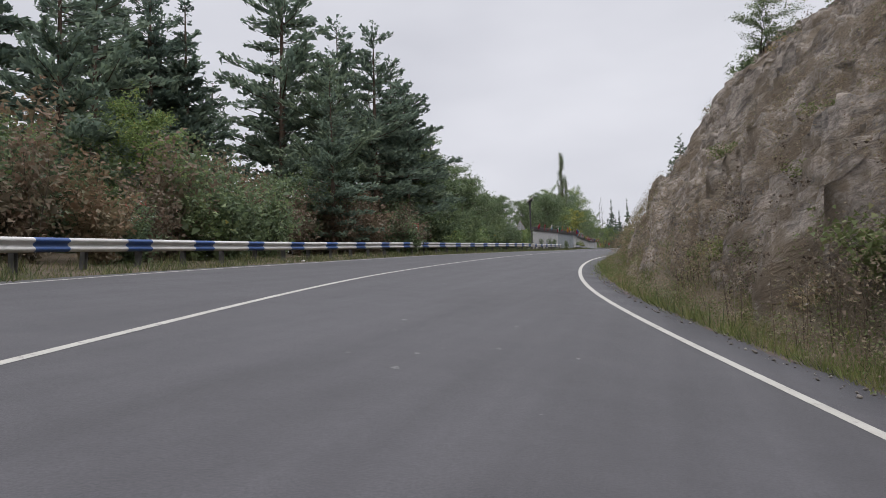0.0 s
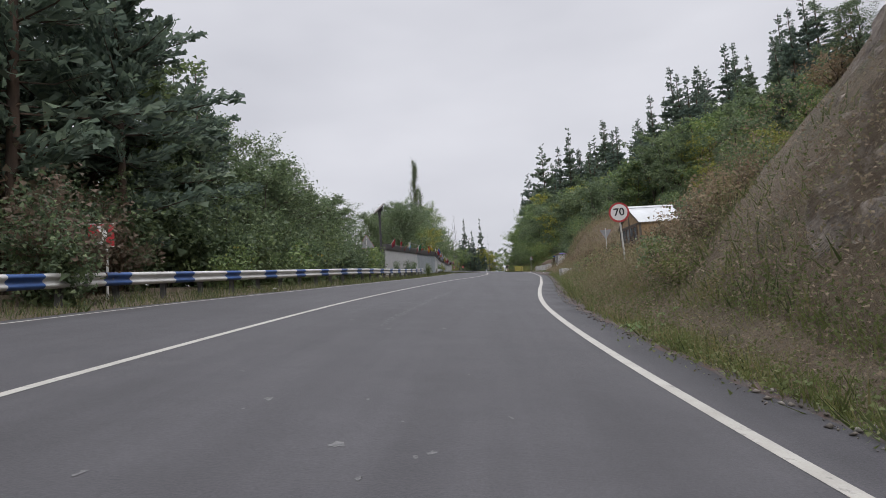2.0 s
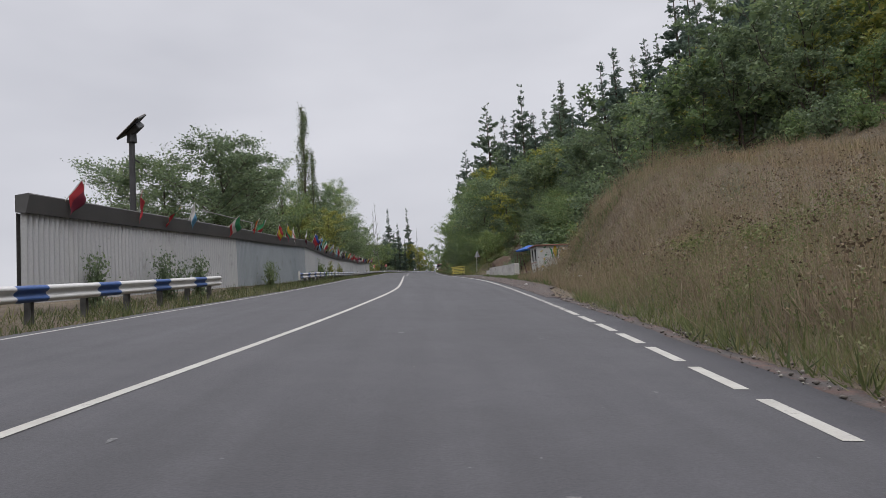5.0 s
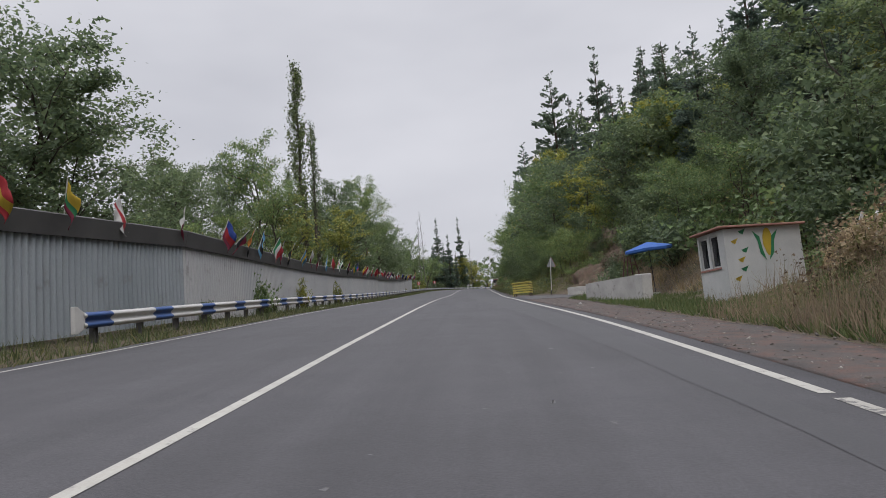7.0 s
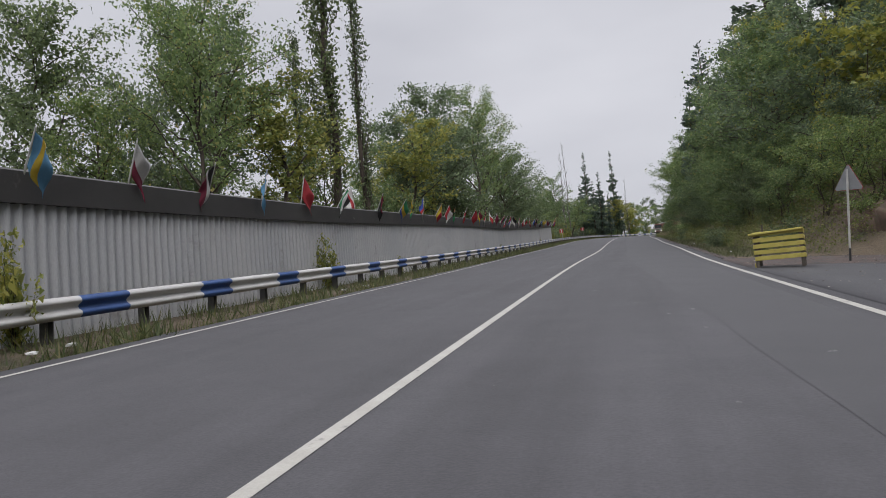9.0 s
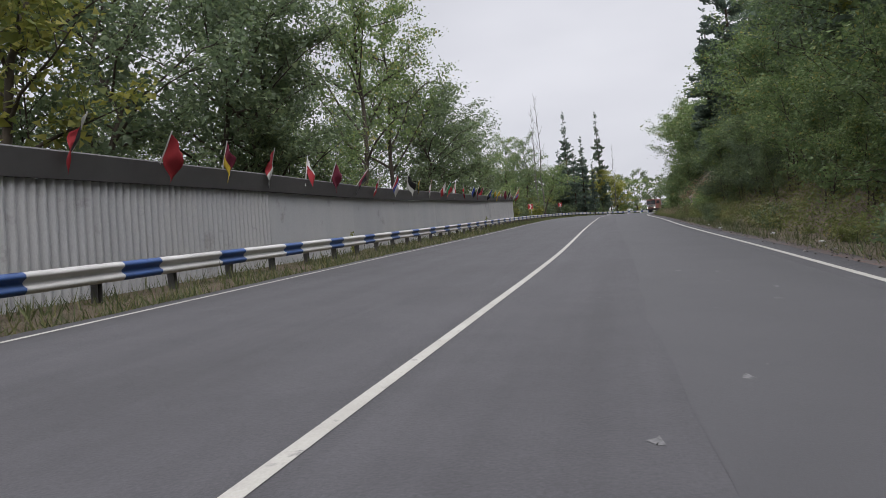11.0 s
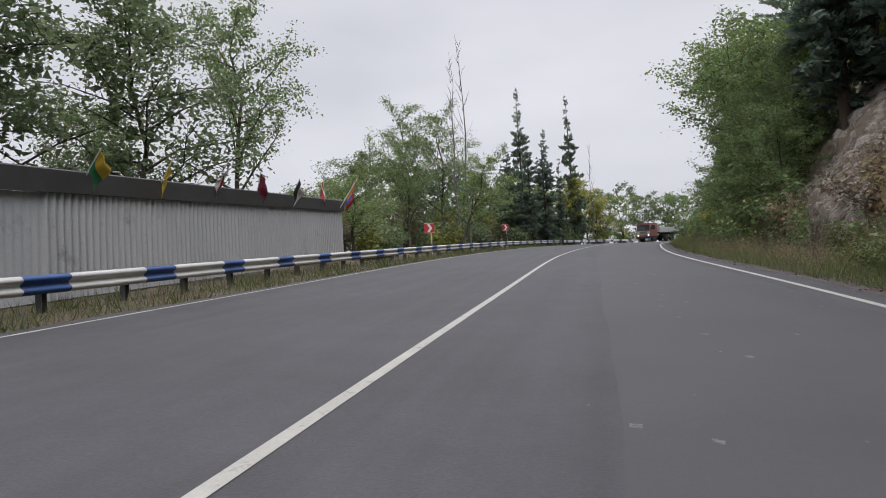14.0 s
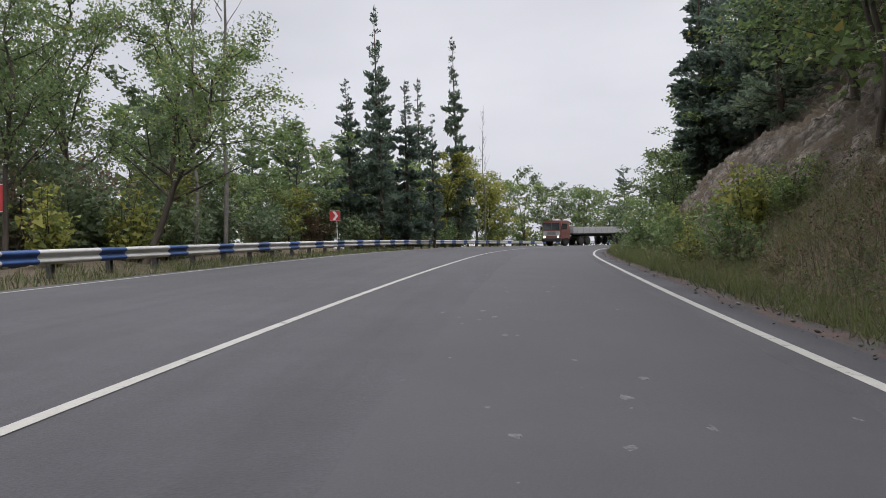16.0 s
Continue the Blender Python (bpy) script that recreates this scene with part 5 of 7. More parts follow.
for x, y, k, sc in ((11.2, 251, 0, 0.85), (12.6, 257.5, 0, 0.95), (12.4, 262, 0, 0.85), (13.5, 247, 2, 0.9)):
    pines.put(k, x, y, sc, rng.uniform(0, 6.28))
woods.along(rng, 232, 266, 11, 22, 14, 0.6, 0.9, (1, 0), 2.6)
shrubs.along(rng, 224, 290, 2.2, 5, 34, 0.6, 1.1, (0, 3, 4, 5, 0, 3), 1.0)
woods.along(rng, 262, 330, 3.5, 9, 16, 0.5, 0.7, (0, 1), 2.4)
woods.along(rng, 262, 340, 8, 18, 18, 0.8, 1.1, (0, 1), 3)
pines.along(rng, 262, 340, 10, 26, 6, 0.7, 0.9, (0, 1), 4)
shrubs.along(rng, 138, 196, 1.8, 3.8, 12, 0.35, 0.75, (0, 1, 3), 1.2)
for x, y, k, sc in ((4.6, 206.5, 4, 1.5), (5.4, 208.5, 4, 1.6), (5.0, 210.5, 2, 1.0), (4.4, 204.0, 0, 0.9), (5.2, 202.0, 4, 1.5), (6.0, 206.0, 4, 1.5), (3.9, 214.0, 0, 0.9), (4.4, 216.5, 4, 1.3)):
    shrubs.put(k, x, y, sc, y, exact=True)
shrubs.along(rng, 199, 224, 2.2, 4.2, 16, 0.6, 1.05, (0, 3, 4, 3, 0), 1.1)
for k, (x, y) in enumerate(((13.6, 92.8), (14.0, 90.6), (14.2, 88.4), (14.6, 86.2), (15.0, 84.2), (15.2, 82.0), (15.4, 79.6), (15.8, 77.0))):
    shrubs.put((0, 1, 0, 4)[k % 4], x, y, 1.0 + 0.25 * math.sin(k * 2.9), k * 1.1, exact=True)
for x, y, k, sc in ((-0.5, 39.6, 1, 0.5), (-0.5, 38.6, 3, 0.6), (0.1, 37.9, 2, 0.4), (0.3, 39.6, 2, 0.45), (0.7, 38.9, 4, 0.8), (-0.7, 37.3, 3, 0.5), (0.9, 40.6, 1, 0.5), (1.5, 40.2, 2, 0.5), (1.6, 42.2, 4, 0.9), (2.4, 44.5, 2, 0.45), (1.9, 46.4, 4, 0.8), (2.6, 41.6, 1, 0.6),
                    (3.6, 65.2, 1, 0.55), (3.4, 64.2, 1, 0.6), (3.2, 62.9, 1, 0.5), (3.0, 61.6, 0, 0.5), (1.4, 62.4, 0, 0.4), (0.9, 60.6, 0, 0.42), (1.2, 59.8, 0, 0.45), (1.6, 60.8, 0, 0.42), (1.5, 58.6, 0, 0.42), (0.5, 58.4, 2, 0.34), (2.4, 59.4, 3, 0.6), (1.0, 57.2, 2, 0.38), (1.9, 57.4, 1, 0.42), (0.3, 55.5, 2, 0.36), (1.4, 55.0, 4, 0.8), (0.2, 52.2, 3, 0.6), (1.2, 50.4, 2, 0.4)):
    shrubs.put(k, x, y, sc, x * 5 + y, exact=True)
shrubs.put(5, 5.4, 239.2, 1.15, 0.7, exact=True)
for x, y, k, sc in ((4.9, 196.8, 4, 0.55), (4.7, 194.0, 5, 0.6), (5.6, 199.0, 4, 0.6), (6.4, 202.8, 4, 0.55), (6.2, 222.0, 0, 0.6), (7.6, 224.5, 4, 0.85), (5.0, 199.8, 5, 0.4)):
    broad.put(k, x, y, sc, y * 2.3, exact=True)
for x, y, k, sc in ((6.4, 130.0, 1, 0.9), (7.0, 133.6, 7, 0.5), (7.3, 136.4, 2, 0.7), (6.9, 139.4, 0, 0.7), (7.6, 141.8, 7, 0.55), (6.9, 144.0, 3, 1.0)):
    shrubs.put(k, x, y, sc, y * 1.7, exact=True)
shrubs.put(5, 5.9, 240.6, 0.9, 2.7, exact=True)

shrubs.along(rng, 124, 147, 7.4, 10.5, 16, 0.6, 1.1, (0, 1, 7, 4, 3), 1.2)
broad.along(rng, 128, 147, 9.0, 12.0, 6, 0.75, 1.0, (4, 5, 4), 2.2)


# ---- undergrowth and grass: too many to count ----
def lay_by(s):
    """Width beyond the edge line that nothing grows on."""
    return np.interp(s, [80, 86, 93, 122, 127, 139, 142], [0.5, 1.5, 2.1, 2.3, 6.6, 6.6, 0.6])


def undergrowth(name, label, material, count, s0, s1, edge, e0, e1, lo, hi, seed, thin=0.05, lying=0.5):
    rng = np.random.default_rng(seed)
    s = rng.uniform(s0, s1, count)
    u = rng.uniform(0, 1, count) ** 1.4
    e = line_at(s, edge) + e0 + (e1 - e0) * u
    keep = fbm(s, e, 5.0, seed) + rng.uniform(-0.9, 0.9, count) > -0.35
    if edge == 2:
        keep &= e - line_at(s, 2) > lay_by(s)
    s, e = s[keep], e[keep]
    x, y = road_xy(s, e)
    h = rng.uniform(lo, hi, len(s)) * (0.8 + 0.35 * fbm(s, e, 3.0, seed + 1))
    h = np.maximum(h, 0.06)
    d = rng.normal(size=(len(s), 3)) * lying + [0, 0, 1.0]
    d /= np.linalg.norm(d, axis=1)[:, None]
    base = np.stack([x, y, ground_z(s, e) - 0.1 + 0.22 * np.clip((np.abs(e - line_at(s, edge)) - 2) / 4, 0, 1) * fbm(x, y, 7.0, 3)], 1)
    wide = np.maximum(h * thin, 0.012)[:, None] * 0.7
    across = np.cross(d, rng.normal(size=d.shape))
    across /= np.linalg.norm(across, axis=1)[:, None]
    V = np.stack([base - across * wide, base + across * wide, base + d * h[:, None]], 1).reshape(-1, 3)
    F = np.arange(len(V)).reshape(-1, 3)
    ob = new(name, mesh_np(name, V, F, material))
    tagged(ob, label, "plants", kind="stuff")


SCRUB = ([0, 12, 16, 19, 36, 39, 42, 45], [9.0, 7.0, 4.6, 3.6, 3.2, 3.4, 7.0, 12.0])  # how far the scrub climbs the cutting, by station

FOOT = ([0, 14, 18, 37, 41, 46], [9, 9, 1.7, 1.7, 9, 9])


def leaf_litter(name, label, material, count, s0, s1, e0, e1, high, seed, size=0.09, patch=-9.0, reach=None, lift=0.0):
    """Low leafy weeds: loose leaves in uneven tufts over a bank."""
    rng = np.random.default_rng(seed)
    tufts = count // 34
    s = rng.uniform(s0, s1, tufts)
    e = line_at(s, 2) + e0 + (e1 - e0) * rng.uniform(0, 1, tufts)
    hh = high * rng.uniform(0.4, 1.2, tufts)
    ok = (e - line_at(s, 2) > lay_by(s) + 0.3) & (fbm(s, e, 6.0, seed + 40) + rng.normal(size=tufts) * 0.2 > patch)
    if reach:
        ok &= e - line_at(s, 2) < np.interp(s, *reach) + rng.normal(size=tufts) * 0.35
    s, e, hh = s[ok], e[ok], hh[ok]
    k = np.repeat(np.arange(len(s)), 34)
    n = len(k)
    ss, ee = s[k] + rng.normal(size=n) * 0.24, e[k] + rng.normal(size=n) * 0.24
    x, y = road_xy(ss, ee)
    z = ground_z(ss, ee) + lift + hh[k] * rng.uniform(0, 1, n) ** 0.8
    ls = size * rng.uniform(0.5, 1.7, n)
    V, F = blades(np.stack([x, y, z], 1), rng.normal(size=(n, 3)) * [1, 1, 0.7], ls, ls * 0.55, rng)
    ob = new(name, mesh_np(name, V, F, material))
    tagged(ob, label, "plants", kind="stuff")


undergrowth("verge_grass", "short green and straw verge grass along the guardrail", M_GRASS, 100000, 0, 262, 0, -0.3, -3.0, 0.14, 0.46, 201, 0.06)
undergrowth("verge_grass", "rough green verge grass under the bank", M_GRASS, 42000, 0, 100, 2, 0.9, 4.0, 0.15, 0.5, 202, 0.06)
undergrowth("verge_grass", "rough green verge grass under the trees", M_GRASS, 40000, 136, 270, 2, 0.8, 4.2, 0.15, 0.45, 203, 0.06)
undergrowth("verge_grass", "grass patch round the lay-by", M_LAWN, 70000, 93, 125, 2, 2.0, 6.6, 0.18, 0.36, 204, 0.12)
undergrowth("dry_grass", "tall dry brown grass and seed stalks on the bank", M_DRY, 76000, 42, 104, 2, 1.9, 12.0, 0.35, 1.05, 205, 0.018, 0.32)
undergrowth("dry_grass", "dry grass and seed stalks at the foot of the rock", M_DRY, 9000, 4, 44, 2, 1.0, 1.6, 0.2, 0.42, 215, 0.018, 0.32)
undergrowth("dry_grass", "dry brown meadow grass on the hillside", M_DRY, 90000, 40, 104, 2, 9.0, 34.0, 0.3, 0.7, 206, 0.06)
undergrowth("dry_grass", "dry grass on the far bank", M_DRY, 24000, 222, 280, 2, 2.0, 8.0, 0.3, 0.8, 207, 0.035)
leaf_litter("weeds", "tangled green and olive weeds on the bank", M_WEED, 60000, 40, 102, 1.5, 8.0, 0.6, 208, 0.036)
leaf_litter("weeds", "tangled brown withered weeds on the bank", M_DRY, 60000, 40, 102, 2.0, 11.0, 0.8, 209, 0.034)
leaf_litter("weeds", "dense olive and brown weeds over the foot of the rock cutting", M_DRY, 60000, 2, 46, 1.3, 3.0, 0.5, 213, 0.032, -9.0, FOOT)
leaf_litter("weeds", "dense green weeds near the road edge", M_WEED, 84000, 4, 70, 1.1, 3.4, 0.42, 214, 0.034, -9.0, FOOT)
leaf_litter("weeds", "green undergrowth under the trees of the slope", M_WEED, 60000, 140, 208, 2.2, 8.5, 1.0, 216, 0.075)
leaf_litter("weeds", "brown and olive weeds under the earthy outcrop", M_DRY, 20000, 206, 228, 1.4, 4.4, 0.6, 219, 0.034)
leaf_litter("weeds", "brown and green undergrowth on the earth bank", M_DRY, 40000, 104, 148, 7.2, 13, 0.6, 217, 0.045)
undergrowth("dry_grass", "dry grass on the earth bank behind the lay-by", M_DRY, 16000, 104, 140, 2, 7.0, 14.0, 0.3, 0.8, 218, 0.04)
leaf_litter("weeds", "green weeds at the foot of the cutting", M_WEED, 70000, 220, 290, 1.5, 7.0, 0.7, 210, 0.05)


leaf_litter("weeds", "withered brown scrub in patches over the rock cutting", M_DRY, 105000, 0, 38, 1.4, 9.0, 0.75, 230, 0.038, -0.3, SCRUB, 0.7)
leaf_litter("weeds", "olive and green scrub in patches over the rock cutting", M_WEED, 36000, 0, 39, 2.0, 12.0, 0.5, 231, 0.036, 0.3, SCRUB, 0.7)
leaf_litter("weeds", "rusty scrub in patches over the rock cutting", M_LEAF_RUST, 22000, 0, 39, 2.2, 12.0, 0.6, 232, 0.034, 0.25, SCRUB, 0.7)
leaf_litter("weeds", "low bright green creeping leaves beside the road", M_WEED, 18000, 22, 36, 0.9, 2.2, 0.2, 233, 0.04)
leaf_litter("weeds", "green leafy weeds in patches on the meadow bank", M_WEED, 60000, 44, 80, 1.6, 7.5, 0.75, 234, 0.045, 0.1)
leaf_litter("weeds", "rusty red weeds in patches on the meadow bank", M_LEAF_RUST, 54000, 44, 100, 2.0, 9.0, 0.85, 235, 0.036, 0.15)
leaf_litter("weeds", "brown scrub in patches over the far cutting", M_DRY, 60000, 226, 292, 4.0, 13.0, 0.5, 236, 0.042, 0.25, None, 0.3)
undergrowth("dry_grass", "thin dry stalks on the rock cutting", M_DRY, 12000, 0, 16, 2, 2.2, 9.0, 0.3, 0.85, 237, 0.016, 0.4)


undergrowth("dry_grass", "tall straw grass leaning over the foot of the bank", M_DRY, 40000, 42, 100, 2, 1.3, 6.0, 0.3, 0.85, 243, 0.016, 0.35)
undergrowth("verge_grass", "long green grass between the weeds of the bank", M_WEED, 28000, 42, 84, 2, 1.0, 5.5, 0.25, 0.6, 244, 0.02, 0.4)
undergrowth("verge_grass", "long green grass at the foot of the rock", M_WEED, 26000, 4, 42, 2, 0.9, 2.0, 0.2, 0.45, 246, 0.02, 0.4)
undergrowth("verge_grass", "long green grass at the foot of the far cutting", M_WEED, 50000, 198, 282, 2, 1.0, 6.0, 0.25, 0.75, 245, 0.022, 0.4)


def seed_stalks(name, label, count, s0, s1, e0, e1, seed):
    """Tall withered stems that carry flat dark seed heads."""
    rng = np.random.default_rng(seed)
    s = rng.uniform(s0, s1, count)
    e = line_at(s, 2) + e0 + (e1 - e0) * rng.uniform(0, 1, count)
    ok = (fbm(s, e, 5.0, seed) > -0.2) & (e - line_at(s, 2) > lay_by(s) + 0.3)
    s, e = s[ok], e[ok]
    n = len(s)
    x, y = road_xy(s, e)
    h = rng.uniform(0.6, 1.25, n)
    base = np.stack([x, y, ground_z(s, e) - 0.05], 1)
    tip = base + np.stack([rng.normal(size=n) * 0.1, rng.normal(size=n) * 0.1, h], 1)
    side = np.stack([np.ones(n), np.zeros(n), np.zeros(n)], 1) * 0.007
    V = [np.stack([base - side, base + side, tip], 1).reshape(-1, 3)]
    k = np.repeat(np.arange(n), 9)
    low = rng.uniform(0, 1, len(k))[:, None] ** 2
    C = tip[k] - (tip[k] - base[k]) * low * 0.45 + rng.normal(size=(len(k), 3)) * [0.05, 0.05, 0.02]
    ls = rng.uniform(0.03, 0.075, len(k))
    V.append(blades(C, rng.normal(size=(len(k), 3)) * [1, 1, 0.3], ls, ls * 0.8, rng)[0])
    V = np.vstack(V)
    ob = new(name, mesh_np(name, V, np.arange(len(V)).reshape(-1, 3), M_STALK))
    tagged(ob, label, "plants", kind="stuff")


seed_stalks("seed_stalks", "tall withered stems with dark seed heads on the bank", 2600, 44, 104, 1.8, 9.5, 240)
seed_stalks("seed_stalks", "withered stems with dark seed heads under the rock", 500, 2, 17, 1.3, 3.6, 241)
seed_stalks("seed_stalks", "withered stems with dark seed heads at the forest foot", 1500, 200, 290, 1.8, 5.0, 242)


def pebbles(name, label, count, s0, s1, e0, e1, seed):
    """Loose stones: flattened eight-sided lumps."""
    rng = np.random.default_rng(seed)
    s = rng.uniform(s0, s1, count)
    e = line_at(s, 2) + e0 + (e1(s) - e0) * rng.uniform(0, 1, count) ** 1.2
    x, y = road_xy(s, e)
    c = np.stack([x, y, road_z(s, e) + 0.012], 1)
    r = 0.008 + 0.03 * rng.uniform(0, 1, count) ** 4
    a = rng.uniform(0, 6.28, count)
    u = np.stack([np.cos(a), np.sin(a), rng.normal(size=count) * 0.2], 1) * r[:, None] * rng.uniform(0.8, 1.5, (count, 1))
    w = np.stack([-np.sin(a), np.cos(a), rng.normal(size=count) * 0.2], 1) * r[:, None]
    t = np.stack([rng.normal(size=count) * 0.2, rng.normal(size=count) * 0.2, np.full(count, 0.7)], 1) * r[:, None]
    V = np.stack([c + u, c + w, c - u, c - w, c + t, c - t], 1).reshape(-1, 3)
    tri = np.array([(0, 1, 4), (1, 2, 4), (2, 3, 4), (3, 0, 4), (1, 0, 5), (2, 1, 5), (3, 2, 5), (0, 3, 5)])
    F = (np.arange(count)[:, None, None] * 6 + tri).reshape(-1, 3)
    ob = new(name, mesh_np(name, V, F, M_STONE))
    tagged(ob, label, "gravel", kind="stuff")


pebbles("gravel_stones", "loose grey stones along the crumbling road edge", 3200, 4, 84, 0.55, lambda s: np.interp(s, [0, 40, 84], [1.9, 1.6, 1.3]), 251)
pebbles("gravel_stones", "loose reddish stones on the lay-by", 3600, 84, 140, 0.35, lambda s: np.interp(s, [84, 92, 122, 127, 140], [1.0, 2.2, 2.4, 5.6, 5.2]), 252)
pebbles("gravel_stones", "loose grey stones under the trees", 2000, 140, 262, 0.4, lambda s: np.full(len(s), 1.4), 253)


def burdock(x, y, seed, scale):
    """A rosette of broad soft leaves on stalks."""
    rng = np.random.default_rng(seed)
    ob = thing("burdock", "low rosette of broad bright green leaves on the verge", "plant", "burdocks")
    for k in range(9):
        a, r, h = k * 2.4 + rng.uniform(-0.3, 0.3), rng.uniform(0.1, 0.4), rng.uniform(0.1, 0.28)
        part_w, L = rng.uniform(0.08, 0.13), rng.uniform(0.17, 0.27)
        base = Vector((math.cos(a) * r, math.sin(a) * r, h))
        out, side = Vector((math.cos(a), math.sin(a), -0.25)), Vector((-math.sin(a), math.cos(a), 0))
        V, F = [], []
        for i in range(5):
            u = i / 4
            w = part_w * math.sin(math.pi * (0.18 + 0.8 * u)) + 0.01
            c0 = base + out * L * u - Vector((0, 0, 0.1 * u * u))
            V += [tuple(c0 + side * w + Vector((0, 0, 0.03))), tuple(c0), tuple(c0 - side * w + Vector((0, 0, 0.03)))]
        for i in range(4):
            for j in range(2):
                F.append((3 * i + j, 3 * i + j + 1, 3 * i + j + 4, 3 * i + j + 3))
        npart("leaf", V, np.array(F), M_LEAF, ob, smooth=True)
        st_v, st_f = tube([(0, 0, -0.05), tuple(base)], [0.012, 0.008], 4)
        npart("stalk", [tuple(v) for v in st_v], np.array(st_f), M_WEED, ob)
    ob.matrix_basis = Matrix.LocRotScale((x, y, ground_at(x, y)), Euler((0, 0, seed)), (scale,) * 3)


for k, (s_, e_, sc) in enumerate(((36.5, 0.95, 0.42), (36.9, 1.3, 0.45), (36.7, 1.6, 0.4), (36.2, 1.3, 0.46), (36.0, 0.95, 0.4), (35.7, 1.25, 0.42), (36.3, 1.7, 0.4), (37.3, 1.1, 0.34), (26.5, 1.4, 0.5), (27.4, 1.6, 0.55), (31.5, 1.4, 0.45), (45.0, 1.6, 0.45))):
    x, y = (float(v) for v in road_xy(s_, line_at(s_, 2) + e_))
    burdock(x, y, k + 1, sc)


# ---- guardrails ----
PROFILE = [(0.0, -0.155), (0.03, -0.15), (0.075, -0.11), (0.078, -0.07), (0.02, -0.03), (0.0, 0.0), (0.02, 0.03), (0.078, 0.07), (0.075, 0.11), (0.03, 0.15), (0.0, 0.155)]
RAIL_HIGH = 0.53


def guardrail(s0, s1, off, phase, label, rail_high=RAIL_HIGH):
    ob = thing("guardrail", label, "guardrail", "guardrails")
    cuts, s = [], phase - 3 * math.ceil((phase - s0) / 3)
    while s < s1:
        for a, b, blue in ((s, s + 1.0, True), (s + 1.0, s + 3.0, False)):
            a, b = max(a, s0), min(b, s1)
            if b - a > 0.05:
                cuts.append((a, b, blue))
        s += 3.0
    rng = np.random.default_rng(int(s1))
    for a, b, blue in cuts:
        ss = np.array([a, (a + b) / 2, b])
        V = []
        for t in ss:
            o = off(t)
            zz = float(road_z(t, o)) + rail_high
            for d, h in PROFILE:
                x, y = road_xy(t, o + d)
                V.append((float(x), float(y), zz + h))
            for d, h in PROFILE[::-1]:
                x, y = road_xy(t, o + d - 0.006)
                V.append((float(x), float(y), zz + h))
        n = 2 * len(PROFILE)
        F = [(k * n + i, k * n + (i + 1) % n, (k + 1) * n + (i + 1) % n, (k + 1) * n + i) for k in range(2) for i in range(n)]
        npart("beam", V, np.array(F), M_BLUE_RAIL if blue else M_WHITE_RAIL, ob, "blue painted beam length" if blue else "")
    s = s0 + 0.6
    while s < s1:
        o = off(s) - 0.09
        x, y = (float(v) for v in road_xy(s, o))
        z = float(road_z(s, o))
        yaw = -math.degrees(math.atan2(float(table(TAN[:, 0], s)), float(table(TAN[:, 1], s))))
        bm = bmesh.new()
        lean = pose(0, 0, 0, rng.normal() * 1.5, rng.normal() * 1.5, 0)
        box(bm, (-0.05, -0.06, -0.45), (-0.04, 0.06, rail_high + 0.1), lean)
        box(bm, (-0.04, -0.06, -0.45), (0.07, -0.05, rail_high + 0.1), lean)
        box(bm, (-0.04, 0.05, -0.45), (0.07, 0.06, rail_high + 0.1), lean)
        post = part("post", bm, M_POST, ob)
        post.matrix_basis = pose(x, y, z, 0, 0, yaw)
        s += 2.0
    return ob


rail_a = lambda s: np.interp(s, [-60, 0, 20, 40, 60, 80, 90], [-9.6, -9.5, -9.2, -8.4, -7.6, -7.6, -7.55])  # noqa: E731
rail_b = lambda s: np.interp(s, [100, 110, 140, 180, 200, 220, 240, 260, 420], [-7.35, -7.3, -7.6, -8.3, -8.8, -9.7, -10.2, -10.2, -10.2])  # noqa: E731
guardrail(-30, 87.5, rail_a, 55.0, "blue and white striped steel guardrail beside dark bushes")
g2 = guardrail(101.9, 345, rail_b, 102.0, "blue and white striped steel guardrail in front of the sheet wall", 0.43)
bm = bmesh.new()
for k in range(5):
    x, y = (float(v) for v in road_xy(101.9 - 0.08 * k, rail_b(101.9) - 0.05))
    zz = float(road_z(101.9, -7.35)) + 0.43
    box(bm, (x - 0.02 + 0.02 * k, y - 0.06, zz - 0.16 - 0.025 * k), (x + 0.1 + 0.012 * k, y + 0.06, zz + 0.16 + 0.022 * k), None, 0.01)
part("end_terminal", bm, M_WHITE_RAIL, g2, "flared white end piece of the rail")


# ---- the sheet-metal wall with its flags ----
WALL = [(-12.1, 79.6), (-10.95, 93.9), (-10.2, 107.6)] + [tuple(float(v) for v in road_xy(s, o)) for s, o in ((120, -7.9), (140, -8.3), (160, -8.8), (180, -9.4), (200, -10.3), (217, -11.4))]
WALL_HIGH = 2.4
WALL_DIP = ((80, 94, 102, 108, 112, 121, 130, 150, 160, 170, 178, 192, 200, 209, 217), (0.3, 0.22, 0.15, 0.22, 0.12, -0.08, -0.16, -0.02, -0.04, -0.13, -0.01, 0.0, 0.1, 0.2, 0.3))  # its height over the road's plane


